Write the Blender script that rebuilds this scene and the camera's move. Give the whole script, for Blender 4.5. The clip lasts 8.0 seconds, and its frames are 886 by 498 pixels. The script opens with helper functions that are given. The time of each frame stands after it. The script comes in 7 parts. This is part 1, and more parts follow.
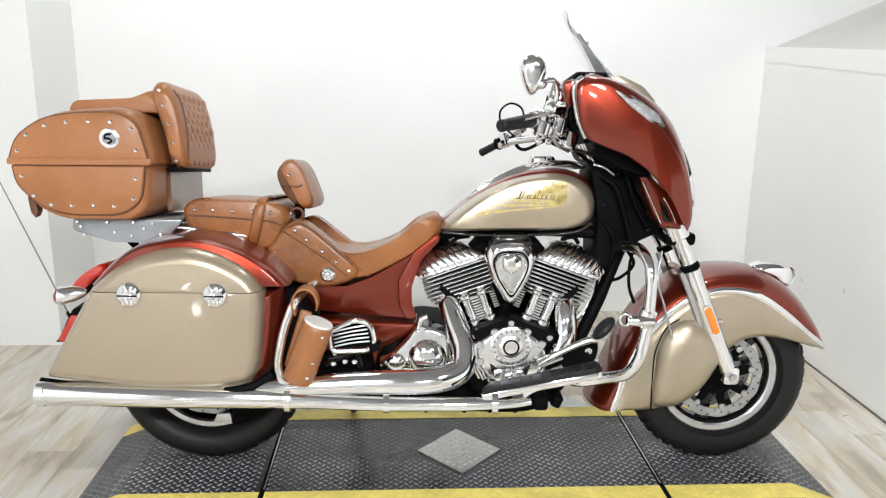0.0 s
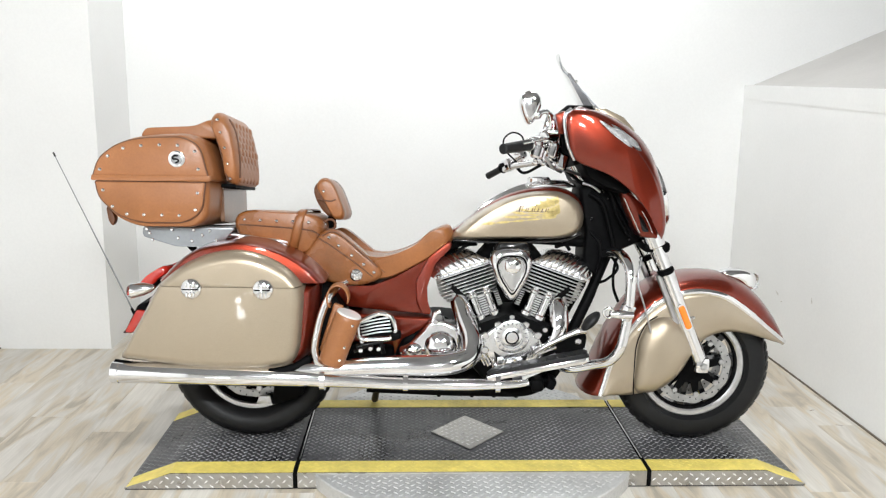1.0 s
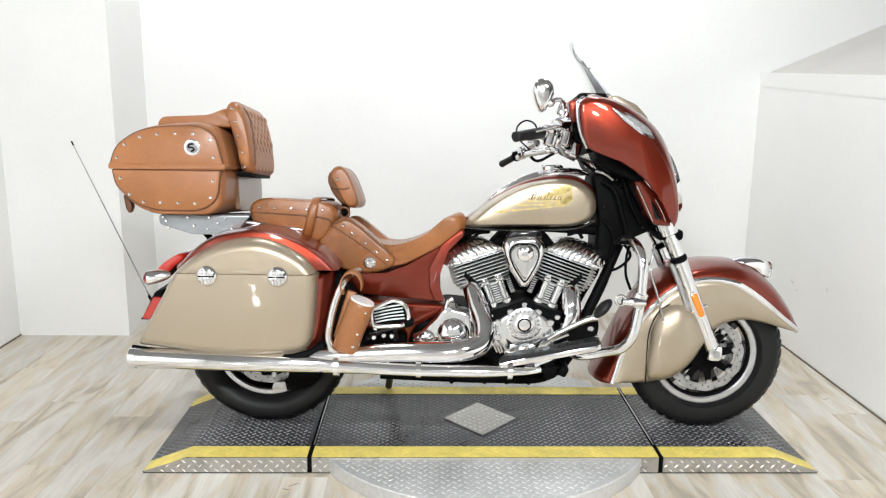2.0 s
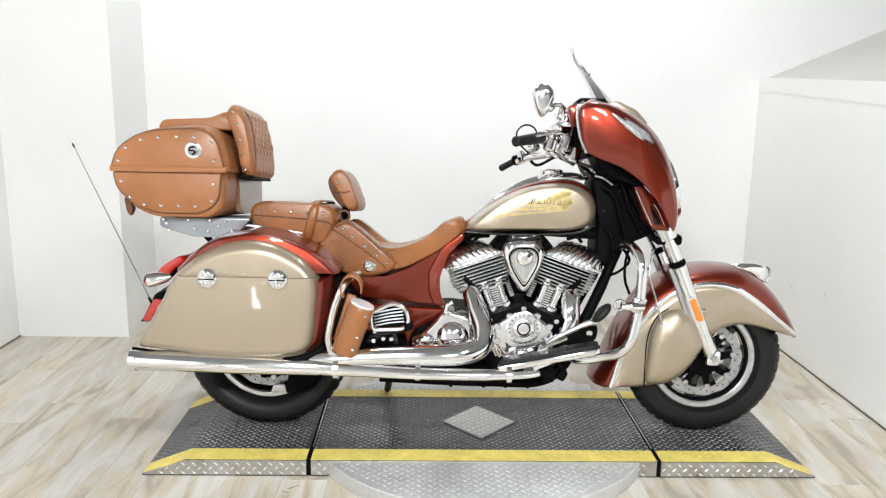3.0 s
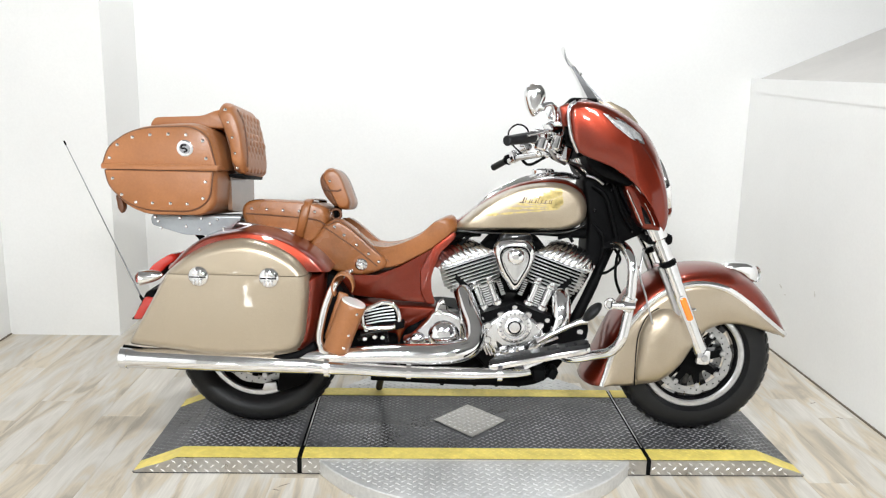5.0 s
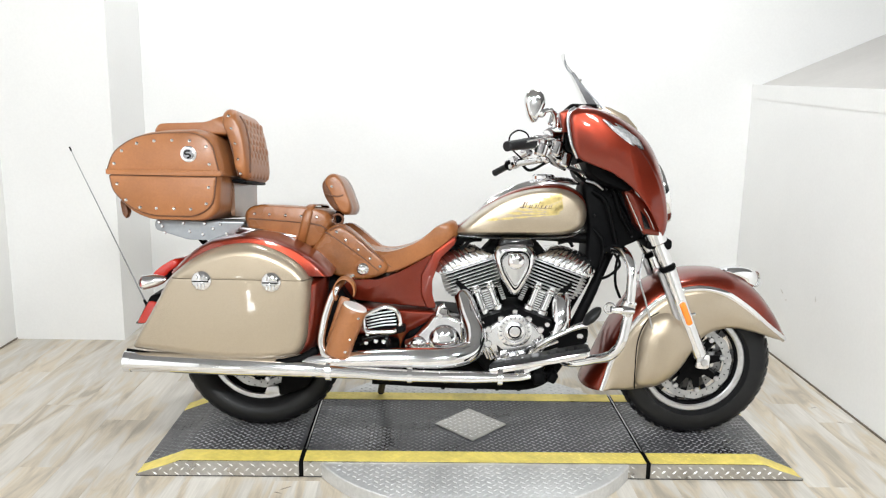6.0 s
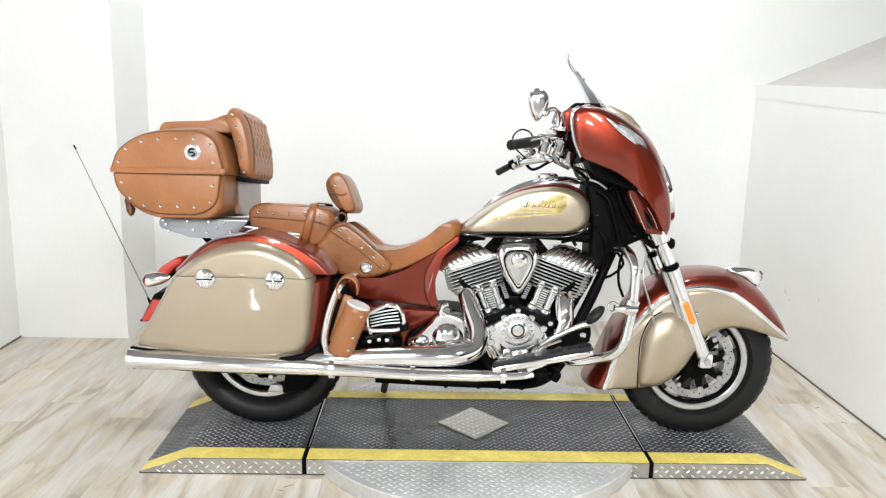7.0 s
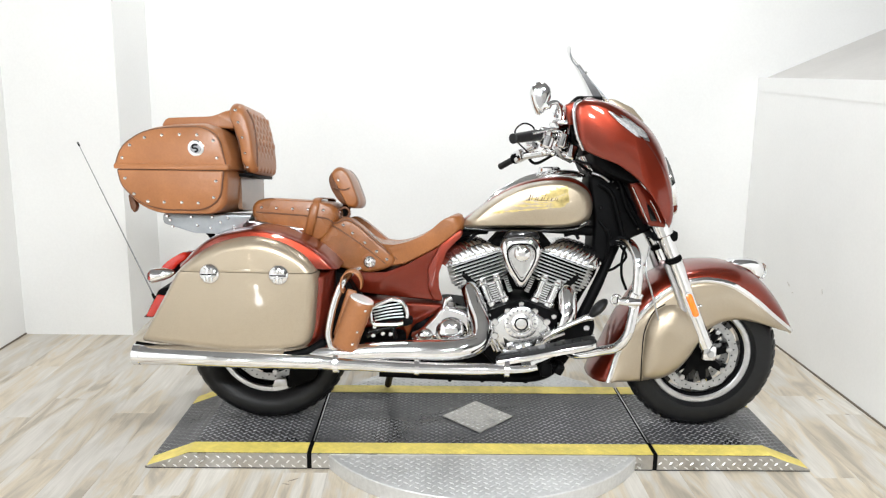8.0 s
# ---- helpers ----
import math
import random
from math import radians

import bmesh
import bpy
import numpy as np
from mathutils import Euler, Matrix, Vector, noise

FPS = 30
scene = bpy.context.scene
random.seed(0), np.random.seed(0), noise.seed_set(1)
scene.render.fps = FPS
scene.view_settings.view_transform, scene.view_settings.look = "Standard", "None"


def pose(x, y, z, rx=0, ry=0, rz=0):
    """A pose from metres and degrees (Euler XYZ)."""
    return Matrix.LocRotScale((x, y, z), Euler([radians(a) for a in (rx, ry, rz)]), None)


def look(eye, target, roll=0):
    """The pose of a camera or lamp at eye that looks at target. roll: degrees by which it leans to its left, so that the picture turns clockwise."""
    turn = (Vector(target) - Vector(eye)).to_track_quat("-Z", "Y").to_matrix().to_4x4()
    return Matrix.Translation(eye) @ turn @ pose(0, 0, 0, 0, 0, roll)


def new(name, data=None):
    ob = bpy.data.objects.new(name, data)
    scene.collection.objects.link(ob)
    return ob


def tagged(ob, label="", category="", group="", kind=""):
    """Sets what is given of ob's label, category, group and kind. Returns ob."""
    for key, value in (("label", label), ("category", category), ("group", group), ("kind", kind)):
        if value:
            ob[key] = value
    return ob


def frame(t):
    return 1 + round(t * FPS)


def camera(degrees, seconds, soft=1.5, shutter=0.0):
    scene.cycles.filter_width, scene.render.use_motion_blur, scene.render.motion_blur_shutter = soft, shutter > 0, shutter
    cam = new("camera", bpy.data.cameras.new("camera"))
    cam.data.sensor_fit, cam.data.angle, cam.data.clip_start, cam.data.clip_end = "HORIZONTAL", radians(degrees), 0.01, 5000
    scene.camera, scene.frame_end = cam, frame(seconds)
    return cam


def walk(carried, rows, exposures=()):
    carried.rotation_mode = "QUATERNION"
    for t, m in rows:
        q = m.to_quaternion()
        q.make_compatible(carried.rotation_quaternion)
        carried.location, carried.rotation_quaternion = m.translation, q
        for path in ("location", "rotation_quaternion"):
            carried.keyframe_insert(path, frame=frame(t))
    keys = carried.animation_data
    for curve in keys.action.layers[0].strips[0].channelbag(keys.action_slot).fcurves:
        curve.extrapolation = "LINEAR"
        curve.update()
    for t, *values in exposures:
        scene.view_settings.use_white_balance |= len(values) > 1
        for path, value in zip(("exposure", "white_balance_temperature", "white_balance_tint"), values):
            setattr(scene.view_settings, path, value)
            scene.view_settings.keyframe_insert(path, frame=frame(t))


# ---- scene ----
cam = camera(58.1, 8.0, soft=1.25)
# seconds, eye, target, lean to the left
PATH = [
    (0, (-0.19, -2.406, 1.322), (-0.084, -0.467, 0.845), 0.7),
    (0.5, (-0.162, -2.651, 1.327), (-0.102, -0.7, 0.893), 1.7),
    (1, (-0.218, -2.836, 1.313), (-0.136, -0.875, 0.926), 0.8),
    (1.5, (-0.235, -2.894, 1.303), (-0.167, -0.942, 0.875), 0.8),
    (1.7, (-0.206, -2.852, 1.305), (-0.161, -0.896, 0.889), 0.5),
    (3, (-0.211, -2.86, 1.319), (-0.166, -0.903, 0.91), 0.9),
    (3.5, (-0.209, -2.86, 1.311), (-0.157, -0.902, 0.907), 1.2),
    (4, (-0.208, -2.863, 1.306), (-0.148, -0.906, 0.896), 1.1),
    (4.5, (-0.208, -2.862, 1.315), (-0.143, -0.905, 0.905), 1.2),
    (6, (-0.189, -2.892, 1.315), (-0.141, -0.931, 0.922), 1.1),
    (6.5, (-0.19, -2.895, 1.309), (-0.134, -0.933, 0.924), 1.1),
    (7, (-0.191, -2.896, 1.308), (-0.15, -0.935, 0.917), 1.2),
    (7.5, (-0.19, -2.9, 1.31), (-0.15, -0.939, 0.92), 1.0),
    (8, (-0.192, -2.904, 1.301), (-0.158, -0.945, 0.901), 0.8),
]
EXPOSURE = [(0, -0.20), (1, -0.17), (3.5, -0.13), (8, -0.07)]
walk(cam, [(t, look(eye, target, roll)) for t, eye, target, roll in PATH], EXPOSURE)

# ---- world and lamps ----
world = bpy.data.worlds.new("world")
world.use_nodes = True
world.node_tree.nodes["Background"].inputs[0].default_value = (0.9, 0.95, 1.0, 1)
world.node_tree.nodes["Background"].inputs[1].default_value = 0.05
scene.world = world


def area_lamp(name, eye, target, sx, sy, watts, colour=(0.935, 0.975, 1.0)):
    data = bpy.data.lights.new(name, "AREA")
    data.shape, data.size, data.size_y, data.energy, data.color = "RECTANGLE", sx, sy, watts, colour
    ob = new(name, data)
    ob.matrix_world = look(eye, target)
    return ob


# short lamps assumed at the unseen ceiling: a row by the back wall, one before the bike and one out in the shop, added
# as front fill
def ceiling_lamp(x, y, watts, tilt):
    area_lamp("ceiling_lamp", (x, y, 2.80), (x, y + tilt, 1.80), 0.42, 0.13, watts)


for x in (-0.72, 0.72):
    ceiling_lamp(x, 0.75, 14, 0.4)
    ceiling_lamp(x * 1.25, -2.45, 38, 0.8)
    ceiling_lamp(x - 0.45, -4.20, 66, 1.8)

# unseen lamps added behind the camera so the saddlebag face mirrors a bright patch
area_lamp("shop_window", (-1.99, -4.57, 1.00), (-0.8, 0.0, 0.6), 0.10, 0.13, 1.0)
area_lamp("shop_window", (-2.01, -4.57, 0.86), (-0.8, 0.0, 0.6), 0.06, 0.11, 0.5)
area_lamp("shop_window", (-2.00, -4.57, 0.70), (-0.8, 0.0, 0.6), 0.17, 0.19, 2.0)

# ---- materials ----
def material(name, colour, rough=0.5, metal=0.0, coat=0.0, coat_rough=0.03, grain=0.0, grain_scale=60.0, stain=0.0, stain_scale=3.0,
             bump=0.0, bump_scale=200.0, flake=0.0, spec=0.5, stain_rough=0.0, per_piece=0.0):
    m = bpy.data.materials.new(name)
    m.use_nodes = True
    nt = m.node_tree
    b = nt.nodes["Principled BSDF"]
    b.inputs["Roughness"].default_value = rough
    b.inputs["Metallic"].default_value = metal
    b.inputs["Coat Weight"].default_value = coat
    b.inputs["Coat Roughness"].default_value = coat_rough
    b.inputs["Specular IOR Level"].default_value = spec
    co = nt.nodes.new("ShaderNodeTexCoord")
    base = nt.nodes.new("ShaderNodeRGB")
    base.outputs[0].default_value = (*colour, 1)
    out = base.outputs[0]

    def noise_node(scale, detail=4.0):
        n = nt.nodes.new("ShaderNodeTexNoise")
        n.inputs["Scale"].default_value, n.inputs["Detail"].default_value = scale, detail
        nt.links.new(co.outputs["Object"], n.inputs["Vector"])
        return n.outputs["Fac"]

    def vary(fac, amount, source):
        ramp = nt.nodes.new("ShaderNodeMapRange")
        ramp.inputs["From Min"].default_value, ramp.inputs["From Max"].default_value = 0.3, 0.7
        ramp.inputs["To Min"].default_value, ramp.inputs["To Max"].default_value = 1 - amount, 1 + amount
        nt.links.new(fac, ramp.inputs["Value"])
        mul = nt.nodes.new("ShaderNodeVectorMath")
        mul.operation = "SCALE"
        nt.links.new(source, mul.inputs[0])
        nt.links.new(ramp.outputs[0], mul.inputs["Scale"])
        return mul.outputs[0]

    if grain:
        out = vary(noise_node(grain_scale), grain, out)
    if stain:
        fac = noise_node(stain_scale, 3.0)
        out = vary(fac, stain, out)
        if stain_rough:
            mr = nt.nodes.new("ShaderNodeMapRange")
            mr.inputs["From Min"].default_value, mr.inputs["From Max"].default_value = 0.3, 0.7
            mr.inputs["To Min"].default_value, mr.inputs["To Max"].default_value = max(0.02, rough - stain_rough), rough + stain_rough
            nt.links.new(fac, mr.inputs["Value"])
            nt.links.new(mr.outputs[0], b.inputs["Roughness"])
    if per_piece:
        info = nt.nodes.new("ShaderNodeObjectInfo")
        mr = nt.nodes.new("ShaderNodeMapRange")
        mr.inputs["From Min"].default_value, mr.inputs["From Max"].default_value = 0.0, 1.0
        mr.inputs["To Min"].default_value, mr.inputs["To Max"].default_value = 1 - per_piece, 1 + per_piece
        nt.links.new(info.outputs["Random"], mr.inputs["Value"])
        mul = nt.nodes.new("ShaderNodeVectorMath")
        mul.operation = "SCALE"
        nt.links.new(out, mul.inputs[0])
        nt.links.new(mr.outputs[0], mul.inputs["Scale"])
        out = mul.outputs[0]
    if flake:
        vor = nt.nodes.new("ShaderNodeTexVoronoi")
        vor.inputs["Scale"].default_value = 900.0
        nt.links.new(co.outputs["Object"], vor.inputs["Vector"])
        out = vary(vor.outputs["Color"], flake, out)
    nt.links.new(out, b.inputs["Base Color"])
    if bump:
        bp = nt.nodes.new("ShaderNodeBump")
        bp.inputs["Strength"].default_value = bump
        bp.inputs["Distance"].default_value = 0.002
        nt.links.new(noise_node(bump_scale, 5.0), bp.inputs["Height"])
        nt.links.new(bp.outputs[0], b.inputs["Normal"])
    return m


def plank_material(name):
    """Greige oak vinyl planks: long grain along y, a tone for each board."""
    m = material(name, (0.47, 0.39, 0.28), rough=0.46, spec=0.4)
    nt = m.node_tree
    b = nt.nodes["Principled BSDF"]
    co = nt.nodes.new("ShaderNodeTexCoord")
    info = nt.nodes.new("ShaderNodeObjectInfo")
    shift = nt.nodes.new("ShaderNodeVectorMath")
    shift.operation = "MULTIPLY_ADD"
    shift.inputs[1].default_value = (1, 1, 1)
    off = nt.nodes.new("ShaderNodeVectorMath")
    off.operation = "SCALE"
    off.inputs[0].default_value = (31.0, 17.0, 5.0)
    nt.links.new(info.outputs["Random"], off.inputs["Scale"])
    nt.links.new(co.outputs["Object"], shift.inputs[0])
    nt.links.new(off.outputs[0], shift.inputs[2])

    def stretched(sx, sy, detail, distort=0.0):
        mp = nt.nodes.new("ShaderNodeMapping")
        mp.inputs["Scale"].default_value = (sx, sy, 1)
        nt.links.new(shift.outputs[0], mp.inputs["Vector"])
        n = nt.nodes.new("ShaderNodeTexNoise")
        n.inputs["Scale"].default_value, n.inputs["Detail"].default_value, n.inputs["Distortion"].default_value = 1.0, detail, distort
        nt.links.new(mp.outputs[0], n.inputs["Vector"])
        return n.outputs["Fac"]

    ramp = nt.nodes.new("ShaderNodeValToRGB")
    ramp.color_ramp.elements[0].position, ramp.color_ramp.elements[0].color = 0.34, (0.40, 0.352, 0.285, 1)
    ramp.color_ramp.elements[1].position, ramp.color_ramp.elements[1].color = 0.64, (0.64, 0.605, 0.55, 1)
    e = ramp.color_ramp.elements.new(0.46)
    e.color = (0.565, 0.49, 0.38, 1)
    e = ramp.color_ramp.elements.new(0.54)
    e.color = (0.57, 0.535, 0.48, 1)
    nt.links.new(stretched(11, 2.0, 5.0, 1.2), ramp.inputs[0])
    fine = nt.nodes.new("ShaderNodeMapRange")
    fine.inputs["From Min"].default_value, fine.inputs["From Max"].default_value = 0.3, 0.7
    fine.inputs["To Min"].default_value, fine.inputs["To Max"].default_value = 0.93, 1.06
    nt.links.new(stretched(160, 5, 3.0), fine.inputs["Value"])
    tone = nt.nodes.new("ShaderNodeMapRange")
    tone.inputs["To Min"].default_value, tone.inputs["To Max"].default_value = 0.94, 1.13
    nt.links.new(info.outputs["Random"], tone.inputs["Value"])
    mul = nt.nodes.new("ShaderNodeMath")
    mul.operation = "MULTIPLY"
    nt.links.new(fine.outputs[0], mul.inputs[0])
    nt.links.new(tone.outputs[0], mul.inputs[1])
    sc = nt.nodes.new("ShaderNodeVectorMath")
    sc.operation = "SCALE"
    nt.links.new(ramp.outputs[0], sc.inputs[0])
    nt.links.new(mul.outputs[0], sc.inputs["Scale"])
    nt.links.new(sc.outputs[0], b.inputs["Base Color"])
    bp = nt.nodes.new("ShaderNodeBump")
    bp.inputs["Strength"].default_value, bp.inputs["Distance"].default_value = 0.15, 0.001
    nt.links.new(stretched(160, 5, 3.0), bp.inputs["Height"])
    nt.links.new(bp.outputs[0], b.inputs["Normal"])
    return m


WALL = material("white_wall_paint", (0.82, 0.815, 0.80), rough=0.55, grain=0.015, grain_scale=90, stain=0.03, stain_scale=1.4, bump=0.12, bump_scale=260)
LEDGE = material("taupe_wall_paint", (0.63, 0.605, 0.575), rough=0.6, grain=0.02, stain=0.04, bump=0.1)
BOUNCE_WALL = material("bounce_wall_paint", (0.80, 0.80, 0.79), rough=0.6, grain=0.03, stain=0.1)
CEILING = material("ceiling_paint", (0.26, 0.26, 0.265), rough=0.7, grain=0.02, stain=0.03)
PLANK = plank_material("greige_plank")
JOINT = material("floor_joint", (0.42, 0.37, 0.29), rough=0.8, grain=0.1)
WALL_SCUFF = material("wall_rub_mark", (0.66, 0.635, 0.60), rough=0.6, grain=0.25)
SCUFF = material("floor_scuff", (0.26, 0.22, 0.18), rough=0.6, grain=0.3)
GAP_LINE = material("gap_line_dark", (0.16, 0.13, 0.10), rough=0.8, grain=0.1)
PLATE_BLACK = material("black_tread_plate", (0.042, 0.042, 0.046), rough=0.36, spec=0.6, metal=0.0, grain=0.2, grain_scale=30, stain=0.45, stain_scale=4.0, stain_rough=0.16, bump=0.1)
LAMP_GREY = material("ribbed_lamp_glass", (0.5, 0.5, 0.5), rough=0.22, metal=0.4, grain=0.3, grain_scale=120, bump=0.5, bump_scale=90)
POLISH = material("polished_alloy", (0.86, 0.86, 0.87), rough=0.2, metal=1.0, grain=0.04, stain=0.06, stain_scale=25, bump=0.04)
FIN = material("polished_fin", (0.86, 0.86, 0.87), rough=0.3, metal=1.0, grain=0.03, stain=0.04, stain_scale=20)
PLATE_TREAD = material("lighter_black_tread", (0.25, 0.25, 0.255), rough=0.34, metal=0.3, grain=0.25, grain_scale=25, stain=0.5, stain_scale=5, stain_rough=0.1)
# bars paler than the steel they stand on: their glint is put into the colour
PLATE_GLINT = material("glint_tread_bar", (0.86, 0.86, 0.85), rough=0.28, metal=0.6, grain=0.08, grain_scale=60)
PLATE_BARE = material("bare_tread_plate", (0.50, 0.485, 0.46), rough=0.36, metal=0.9, grain=0.08, grain_scale=80, stain=0.14, stain_scale=9, stain_rough=0.12, bump=0.1)
DISC_PLATE = material("worn_steel_disc", (0.60, 0.60, 0.595), rough=0.45, metal=0.35, grain=0.08, grain_scale=80, stain=0.16, stain_scale=5, stain_rough=0.12, bump=0.1)
YELLOW = material("yellow_safety_paint", (0.80, 0.65, 0.16), rough=0.5, grain=0.08, grain_scale=50, stain=0.12, stain_scale=12, bump=0.2, bump_scale=120)
# near-black fill that paints in the dark of holes, slots and gaps
GAP = material("dark_gap", (0.003, 0.003, 0.003), rough=0.9, spec=0.1)
CHROME = material("chrome", (0.86, 0.86, 0.872), rough=0.065, metal=1.0, grain=0.02, stain=0.03, stain_scale=20, stain_rough=0.02, bump=0.22, bump_scale=16)
DISC_STEEL = material("brake_disc_steel", (0.40, 0.40, 0.40), rough=0.38, metal=0.85, grain=0.12, grain_scale=70, stain=0.1, stain_scale=20)
SATIN = material("satin_steel", (0.55, 0.55, 0.56), rough=0.28, metal=1.0, grain=0.06, stain=0.08, stain_scale=15)
RED = material("dark_red_paint", (0.200, 0.0245, 0.0105), rough=0.31, metal=0.74, coat=0.9, coat_rough=0.035, flake=0.12, stain=0.04, stain_scale=4, spec=0.2)
BEIGE = material("pearl_beige_paint", (0.405, 0.335, 0.247), rough=0.35, metal=0.62, coat=0.9, coat_rough=0.035, flake=0.08, stain=0.03, stain_scale=3, spec=0.2)
LEATHER = material("tan_leather", (0.325, 0.128, 0.046), rough=0.36, spec=0.5, grain=0.06, grain_scale=140, stain=0.16, stain_scale=5, bump=0.4, bump_scale=40, stain_rough=0.08)
# glossier and darker than the trunk's leather: the seat's dimmer look is put into the colour
SEAT_LEATHER = material("shaded_seat_leather", (0.262, 0.096, 0.029), rough=0.31, spec=0.5, grain=0.08, grain_scale=140, stain=0.28, stain_scale=6, bump=0.5, bump_scale=45, stain_rough=0.10)
LEATHER_SHEEN = material("glossy_tan_leather", (0.22, 0.115, 0.065), rough=0.30, coat=0.55, coat_rough=0.18, spec=0.6, grain=0.08, grain_scale=120, stain=0.2, stain_scale=8)
LEATHER_DARK = material("tan_leather_piping", (0.12, 0.043, 0.015), rough=0.5, grain=0.1, grain_scale=150, bump=0.3)
BLACK = material("black_satin", (0.003, 0.003, 0.0033), rough=0.5, spec=0.05, grain=0.1, stain=0.1, bump=0.05)
BLACK_GLOSS = material("black_gloss", (0.006, 0.006, 0.0065), rough=0.15, coat=0.4, spec=0.3)
RUBBER = material("tyre_rubber", (0.0075, 0.0075, 0.008), rough=0.44, spec=0.30, grain=0.15, grain_scale=40, stain=0.2, stain_scale=6, bump=0.2, bump_scale=150)
ALLOY = material("cast_engine_alloy", (0.30, 0.30, 0.31), rough=0.3, metal=0.9, grain=0.08, stain=0.1, bump=0.1)
AERIAL = material("dull_spring_steel", (0.20, 0.20, 0.205), rough=0.45, metal=0.5, grain=0.1)
STAND = material("dull_dark_steel", (0.045, 0.036, 0.030), rough=0.6, metal=0.2, grain=0.2, grain_scale=40)
GREY_PLATE = material("grey_rack_metal", (0.30, 0.315, 0.33), rough=0.35, metal=0.7, grain=0.05, stain=0.08)
AMBER = material("amber_reflector", (0.9, 0.22, 0.01), rough=0.2, coat=1.0)
LENS_RED = material("red_tail_lens", (0.50, 0.022, 0.012), rough=0.15, coat=1.0)
GOLD = material("gold_transfer", (0.52, 0.405, 0.15), rough=0.4, metal=0.3, coat=0.6, grain=0.25, grain_scale=70)
INK = material("dark_transfer", (0.06, 0.03, 0.02), rough=0.4, coat=0.6)
WHITE_MARK = material("pale_reflective_film", (0.7, 0.7, 0.68), rough=0.25, coat=0.5)


def glass_material(name, colour=(1, 1, 1), rough=0.0):
    m = bpy.data.materials.new(name)
    m.use_nodes = True
    b = m.node_tree.nodes["Principled BSDF"]
    b.inputs["Base Color"].default_value = (*colour, 1)
    b.inputs["Roughness"].default_value = rough
    b.inputs["Transmission Weight"].default_value = 1.0
    b.inputs["IOR"].default_value = 1.35
    return m


def screen_material(name):
    """A clear sheet: light passes straight through, gloss grows at grazing angles."""
    m = bpy.data.materials.new(name)
    m.use_nodes = True
    nt = m.node_tree
    nt.nodes.remove(nt.nodes["Principled BSDF"])
    mix, clear, gloss, fr = (nt.nodes.new("ShaderNode" + k) for k in ("MixShader", "BsdfTransparent", "BsdfGlossy", "Fresnel"))
    clear.inputs[0].default_value = (0.99, 0.992, 0.992, 1)
    gloss.inputs["Roughness"].default_value = 0.03
    fr.inputs["IOR"].default_value = 1.025
    for a, b in ((fr.outputs[0], mix.inputs[0]), (clear.outputs[0], mix.inputs[1]), (gloss.outputs[0], mix.inputs[2]), (mix.outputs[0], nt.nodes["Material Output"].inputs[0])):
        nt.links.new(a, b)
    return m


SCREEN = screen_material("clear_sheet")
BRACKET = material("smoked_bracket", (0.10, 0.10, 0.105), rough=0.3, coat=0.4, grain=0.1, stain=0.15, stain_scale=20)
LAMP_GLASS = glass_material("lamp_glass", (0.95, 0.96, 0.97), 0.05)


# ---- building helpers ----
def part(name, bm, mat, parent=None, label="", smooth=True, angle=40, flip=True):
    me = bpy.data.meshes.new(name)
    if flip:
        bmesh.ops.recalc_face_normals(bm, faces=bm.faces)
    if smooth:
        for f in bm.faces:
            f.smooth = True
        lim = radians(angle)
        for e in bm.edges:
            if len(e.link_faces) == 2 and e.calc_face_angle(0) > lim:
                e.smooth = False
    bm.to_mesh(me)
    bm.free()
    me.materials.append(mat)
    ob = new(name, me)
    if parent is not None:
        ob.parent = parent
    if label:
        ob["label"] = label
    return ob


def thing(name, m, label, category, group="", kind=""):
    ob = new(name)
    ob.empty_display_size = 0.1
    ob.matrix_world = m
    return tagged(ob, label, category, group, kind)


def ring_join(bm, rings, closed=True, cap=True):
    """Quads between rows of points; closed: each row is a loop; cap: the first and last rows are filled."""
    rows = [[bm.verts.new(p) for p in r] for r in rings]
    n = len(rows[0])
    for a, b in zip(rows, rows[1:]):
        for i in range(n if closed else n - 1):
            j = (i + 1) % n
            bm.faces.new((a[i], a[j], b[j], b[i]))
    if cap and closed:
        bm.faces.new(list(reversed(rows[0])))
        bm.faces.new(rows[-1])
    return rows


def box(bm, c, s, bevel=0.0, m=None):
    made = bmesh.ops.create_cube(bm, size=1.0, matrix=(m or Matrix.Identity(4)) @ Matrix.LocRotScale(c, None, s))
    if bevel:
        es = list({e for v in made["verts"] for e in v.link_edges})
        bmesh.ops.bevel(bm, geom=es, offset=bevel, segments=2, profile=0.5, affect="EDGES", clamp_overlap=True)


def frame_on(d):
    d = Vector(d).normalized()
    u = d.orthogonal().normalized()
    return d, u, d.cross(u)


def rod(bm, p0, p1, r0, r1=None, seg=16, chamfer=0.0):
    """A round bar from p0 to p1, with chamfered ends."""
    p0, p1 = Vector(p0), Vector(p1)
    r1 = r0 if r1 is None else r1
    d, u, v = frame_on(p1 - p0)
    rows = []
    steps = [(0, r0), (1, r1)]
    ln = (p1 - p0).length
    if chamfer:
        c = chamfer / ln
        steps = [(0, r0 - chamfer), (c, r0), (1 - c, r1), (1, r1 - chamfer)]
    for k, r in steps:
        o = p0.lerp(p1, k)
        rows.append([o + (u * math.cos(a) + v * math.sin(a)) * r for a in [2 * math.pi * i / seg for i in range(seg)]])
    ring_join(bm, rows)


